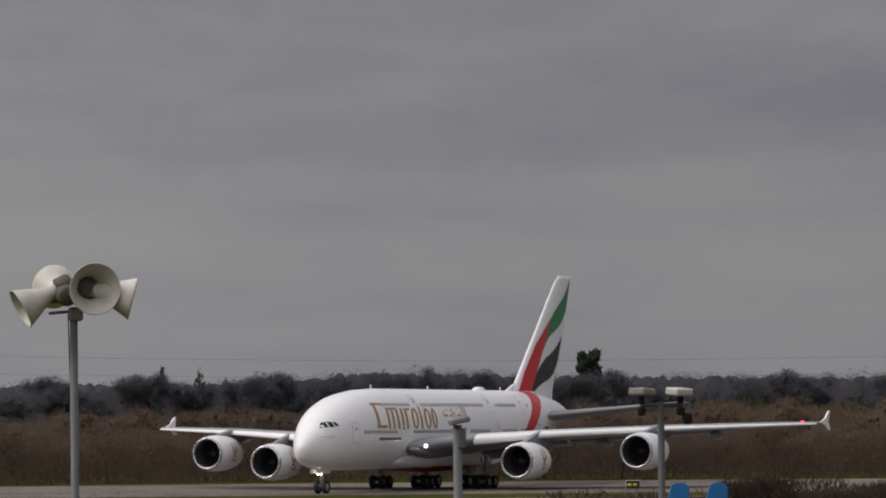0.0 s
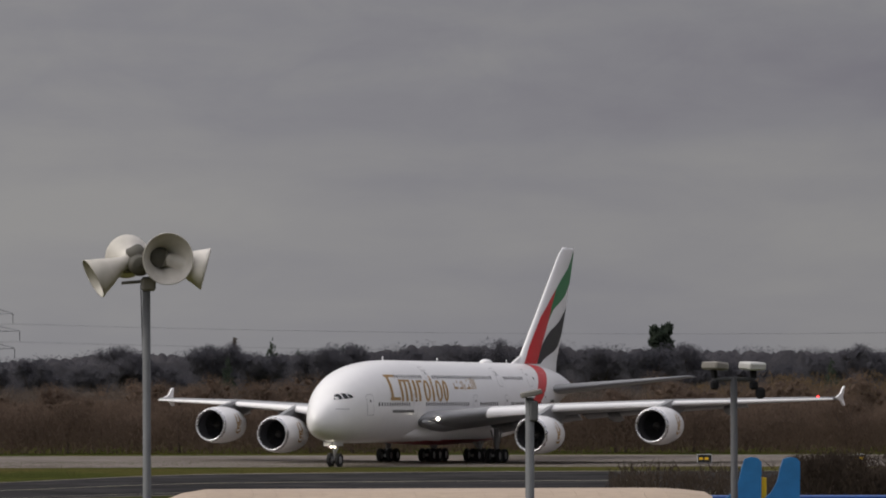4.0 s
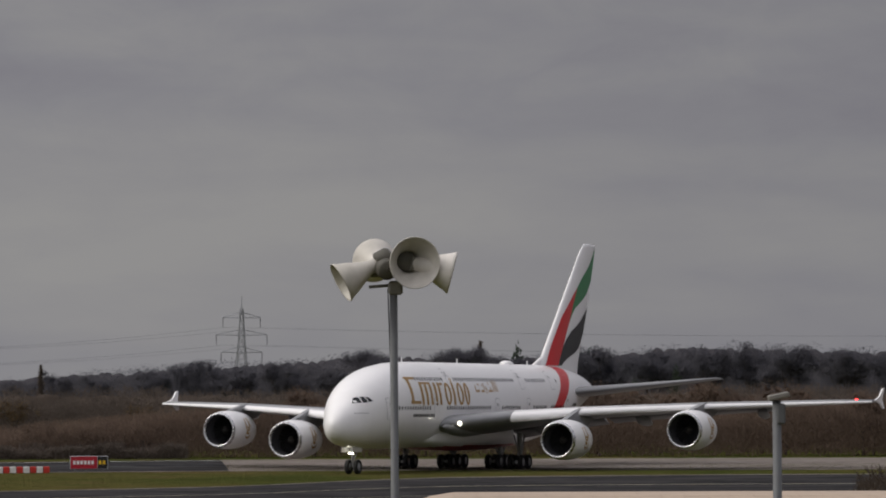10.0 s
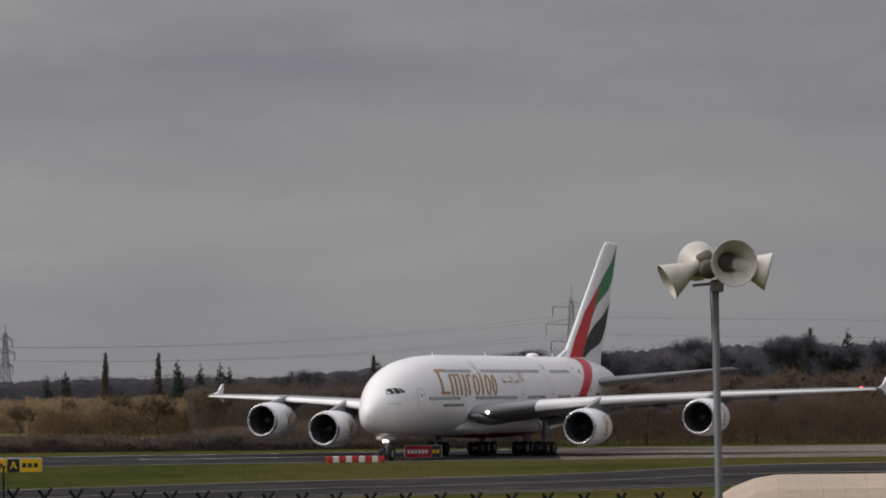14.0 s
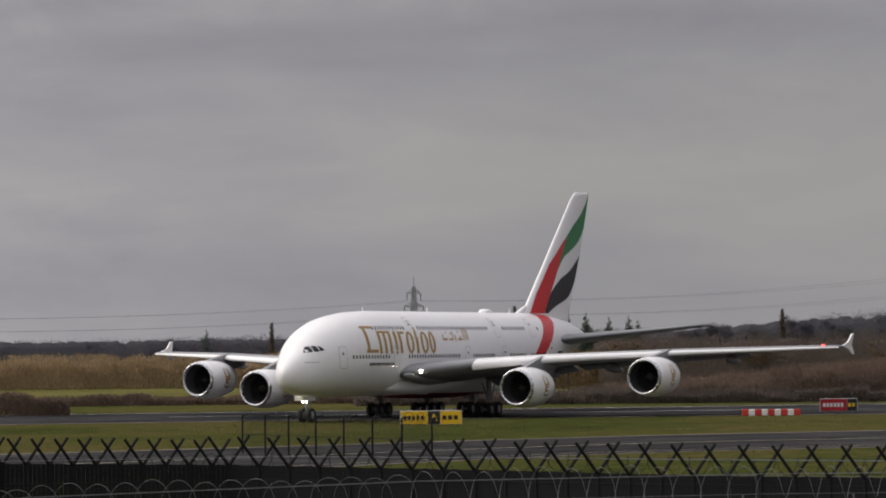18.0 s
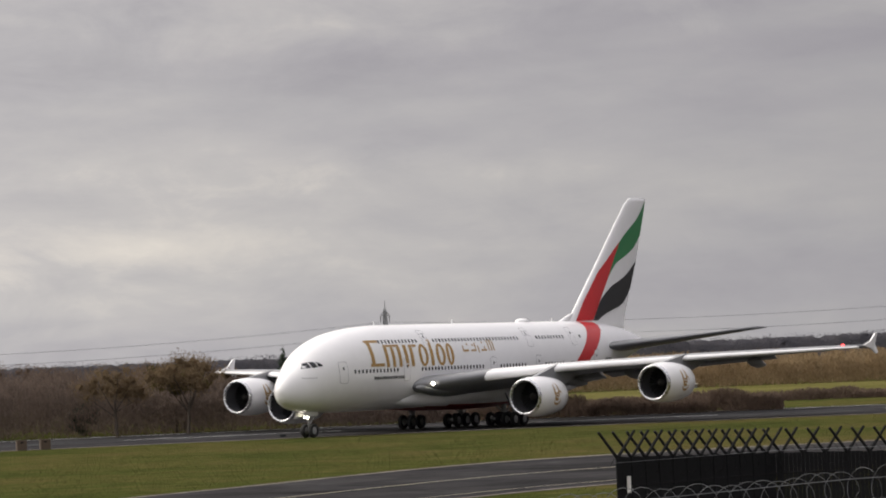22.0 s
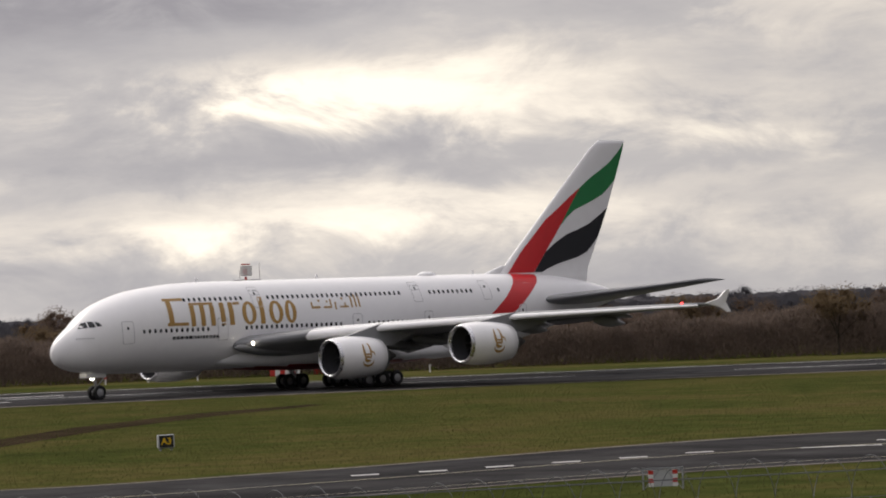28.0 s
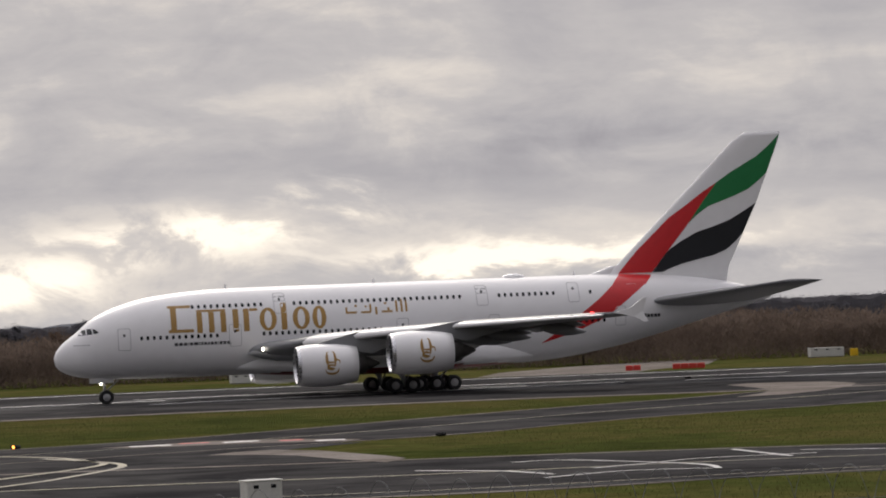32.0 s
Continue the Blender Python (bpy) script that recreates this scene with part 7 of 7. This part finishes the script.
def pylon(x, y, top, turn, label):
    """A lattice transmission tower with three pairs of arms."""
    ob = thing("pylon", label, "pylon", Matrix.Translation((x, y, 0)) @ Matrix.Rotation(radians(turn), 4, "Z"), "pylons of one power line")
    k = top / 40.0
    bm = bmesh.new()
    lattice(bm, 3.2 * k, 1.1 * k, 0, 24 * k, 6, 0.09)
    lattice(bm, 1.1 * k, 0.45 * k, 24 * k, 36 * k, 4, 0.08)
    rod(bm, (0, 0, 36 * k), (0, 0, top), 0.22, 0.06, 5)
    part("mast", bm, GALVANISED, ob, "grey steel lattice")
    for h, half in ((33.0, 6.0), (27.5, 8.2), (22.0, 6.6)):
        for s in (-1, 1):
            bm = bmesh.new()
            for dy in (-0.8 * k, 0.8 * k):
                rod(bm, (0, dy, h * k), (s * half * k, 0, h * k + 0.2), 0.11, n=4)
                rod(bm, (0, dy, (h + 1.9) * k), (s * half * k, 0, h * k + 0.3), 0.09, n=4)
            for u in (0.3, 0.6):
                rod(bm, (s * half * k * u, 0, h * k), (s * half * k * (u - 0.2), 0, (h + 1.5 * (1 - u)) * k), 0.06, n=4)
            arm = part("cross_arm", bm, GALVANISED, ob)
            bm = bmesh.new()
            rod(bm, (s * half * k, 0, h * k), (s * half * k, 0, (h - 3.0) * k), 0.14, 0.10, 5)
            part("insulator", bm, STEEL_DARK, arm)
    return ob


PYLONS = [(1240, -330, 42, -60), (1283, 106, 44.5, -75), (1062, 258, 29.0, -15), (990, 462, 26.2, 5), (880, 651, 20.8, -30), (1091, 1011, 20.5, -25)]
for x_, y_, h_, t_ in PYLONS:
    pylon(x_, y_, h_, t_, "grey lattice power pylon on the skyline")
for (x0, y0, h0, t0), (x1, y1, h1, t1) in zip(PYLONS, PYLONS[1:]):
    ob = thing("power_line", "thin sagging power cables between pylons", "cable")
    for arm in (0.75, 0.61):
        for s in (-1, 1):
            bm = bmesh.new()
            ring = None
            for k in range(15):
                u = k / 14
                a0, a1 = radians(t0), radians(t1)
                p0 = Vector((x0 + s * 0.15 * h0 * math.cos(a0), y0 + s * 0.15 * h0 * math.sin(a0), h0 * arm))
                p1 = Vector((x1 + s * 0.15 * h1 * math.cos(a1), y1 + s * 0.15 * h1 * math.sin(a1), h1 * arm))
                p = p0.lerp(p1, u) - Vector((0, 0, 12.8 * u * (1 - u)))
                d = Vector((p1.y - p0.y, p0.x - p1.x, 0)).normalized()
                now = [bm.verts.new(p + d * 0.04), bm.verts.new(p - d * 0.04), bm.verts.new(p + Vector((0, 0, 0.06)))]
                if ring:
                    for i in range(3):
                        bm.faces.new((ring[i], ring[(i + 1) % 3], now[(i + 1) % 3], now[i]))
                ring = now
            part("cable", bm, POLE_GREY, ob)

ob = thing("radome", "pale grey radar dome on the skyline", "radome", Matrix.Translation((1029, 938, 0)))
bm = bmesh.new()
bmesh.ops.create_icosphere(bm, subdivisions=3, radius=5.6, matrix=Matrix.Translation((0, 0, 6.5)))
part("dome", bm, BOX_GREY, ob, "")
bm = bmesh.new()
rod(bm, (0, 0, -0.2), (0, 0, 4.0), 3.4, 3.2, 16)
part("drum", bm, BOX_GREY, ob)

xx, yy = bearing(36.6, 600)
ob = thing("aerial_mast", "thin grey steel aerial mast beyond the runway", "mast", facing(xx, yy))
bm = bmesh.new()
rod(bm, (0, 0, -0.1), (0, 0, 2.2), 1.1, 0.62, 12)
rod(bm, (0, 0, 2.2), (0, 0, 10.2), 0.62, 0.42, 12)
rod(bm, (0, 0, 10.2), (0, 0, 10.8), 0.75, 0.75, 12)
rod(bm, (0, 0, 10.8), (0, 0, 13.0), 0.10, 0.07, 8)
part("mast", bm, BOX_GREY, ob)
bm = bmesh.new()
for h in (9.0, 11.0, 12.4):
    rod(bm, (-0.9, 0, h), (0.9, 0, h), 0.06, n=5)
part("aerial", bm, POLE_GREY, ob)

block_ob = thing("yellow_box", "small yellow equipment box beside a white container", "cabinet", facing(79.0, 448.0))
block("body", (-0.5, 0, -0.03), (0.5, 0.8, 0.95), SIGN_YELLOW, block_ob, 0.03)
block("door", (-0.4, -0.03, 0.1), (0.4, 0.0, 0.85), SIGN_YELLOW, block_ob, 0.01)

# pale service track and its white marker by the palisade
flat_patch("service_track", [(96.0, 69.3), (102.6, 66.9), (108.3, 64.1), (112.8, 61.6), (118.7, 58.4), (119.4, 59.6), (113.4, 63.2), (108.9, 65.7), (103.2, 68.6), (96.4, 71.0)], 0.02, TRACK, "narrow pale service track across the grass", "path")

xx, yy = bearing(35.43, 426)
ob = thing("lattice_mast", "white lattice mast with red top and foot beyond the runway", "mast", facing(xx, yy, 0, 15))
for z0, z1, bays, mat in ((-0.05, 2.2, 2, MARK_RED), (2.2, 8.2, 6, MARK_WHITE), (8.2, 9.2, 1, MARK_RED)):
    bm = bmesh.new()
    lattice(bm, 0.48, 0.48, z0, z1, bays, 0.045)
    part("lattice_stage", bm, mat, ob)
block("top_platform", (-0.75, -0.75, 9.2), (0.75, 0.75, 9.32), MARK_RED, ob, 0.0)



# ---------------------------------------------------------------- movement
def motions():
    walk(airliner, [
        (0.0, pose(369.97, -2.92, 0, 0, 0, 152.51)),
        (0.5, pose(369.11, -2.45, 0, 0, 0, 153.08)),
        (1.0, pose(368.30, -1.90, 0, 0, 0, 153.43)),
        (1.5, pose(367.59, -1.28, 0, 0, 0, 153.76)),
        (2.0, pose(366.82, -0.56, 0, 0, 0, 153.97)),
        (2.5, pose(365.97, 0.17, 0, 0, 0, 154.24)),
        (3.0, pose(365.10, 0.93, 0, 0, 0, 154.58)),
        (3.5, pose(364.22, 1.87, 0, 0, 0, 154.76)),
        (4.0, pose(363.35, 2.85, 0, 0, 0, 154.97)),
        (4.5, pose(362.42, 3.79, 0, 0, 0, 155.35)),
        (6.5, pose(357.11, 8.93, 0, 0, 0, 156.60)),
        (7.0, pose(355.42, 10.52, 0, 0, 0, 156.96)),
        (7.5, pose(353.46, 12.37, 0, 0, 0, 157.31)),
        (8.0, pose(351.26, 14.33, 0, 0, 0, 157.65)),
        (8.5, pose(349.08, 16.47, 0, 0, 0, 158.03)),
        (9.0, pose(347.06, 18.77, 0, 0, 0, 158.54)),
        (9.5, pose(345.59, 21.34, 0, 0, 0, 158.90)),
        (10.0, pose(345.07, 24.14, 0, 0, 0, 159.30)),
        (10.5, pose(345.66, 27.38, 0, 0, 0, 159.72)),
        (11.0, pose(346.88, 30.78, 0, 0, 0, 160.25)),
        (11.5, pose(348.46, 34.33, 0, 0, 0, 160.93)),
        (12.0, pose(350.89, 38.30, 0, 0, 0, 161.75)),
        (12.5, pose(353.97, 42.12, 0, 0, 0, 162.35)),
        (13.0, pose(357.12, 45.86, 0, 0, 0, 162.94)),
        (13.5, pose(359.80, 49.80, 0, 0, 0, 163.34)),
        (14.0, pose(361.49, 54.21, 0, 0, 0, 163.76)),
        (14.5, pose(361.73, 59.32, 0, 0, 0, 164.28)),
        (15.0, pose(360.38, 64.79, 0, 0, 0, 164.76)),
        (15.5, pose(357.54, 70.12, 0, 0, 0, 165.20)),
        (17.5, pose(333.60, 90.53, 0, 0, 0, 166.72)),
        (18.0, pose(331.45, 97.30, 0, 0, 0, 167.24)),
        (18.5, pose(330.82, 104.65, 0, 0, 0, 167.85)),
        (19.0, pose(331.00, 112.47, 0, 0, 0, 168.17)),
        (19.5, pose(331.59, 120.48, 0, 0, 0, 168.58)),
        (20.0, pose(331.26, 128.52, 0, 0, 0, 169.18)),
        (20.5, pose(328.39, 136.42, 0, 0, 0, 169.50)),
        (21.0, pose(322.38, 144.55, 0, 0, 0, 170.15)),
        (21.5, pose(313.91, 152.25, 0, 0, 0, 170.74)),
        (22.0, pose(304.59, 159.86, 0, 0, 0, 171.33)),
        (22.5, pose(295.90, 168.54, 0, 0, 0, 172.28)),
        (23.0, pose(288.52, 178.14, 0, 0, 0, 173.48)),
        (23.5, pose(281.44, 188.07, 0, 0, 0, 174.77)),
        (24.0, pose(273.49, 197.34, 0, 0, 0, 175.57)),
        (24.5, pose(264.07, 206.75, 0, 0, 0, 176.94)),
        (26.5, pose(212.39, 244.83, 0, 0, 0, 179.00)),
        (27.0, pose(197.58, 254.98, 0, 0, 0, 179.73)),
        (27.5, pose(181.52, 265.44, 0, 0, 0, 180.94)),
        (28.0, pose(163.26, 275.72, 0, 0, 0, 181.66)),
        (28.5, pose(143.40, 284.74, 0, 0, 0, 182.40)),
        (29.0, pose(121.81, 292.41, 0, 0, 0, 182.40)),
        (29.5, pose(98.96, 299.24, 0, 0, 0, 181.99)),
        (30.0, pose(76.07, 305.68, 0, 0, 0, 181.03)),
        (30.5, pose(52.98, 312.24, 0, 0, 0, 184.36)),
        (31.0, pose(28.02, 318.83, 0, 0, 0, 186.69)),
        (31.5, pose(1.47, 325.06, 0, 0, 0, 186.17)),
        (32.0, pose(-26.32, 331.03, 0, 0, 0, 184.75)),
    ])
    walk(scanner, [(t, pose(0, 0, 13.7, 0, 0, 75 - 80 * t)) for t in range(33)])


motions()
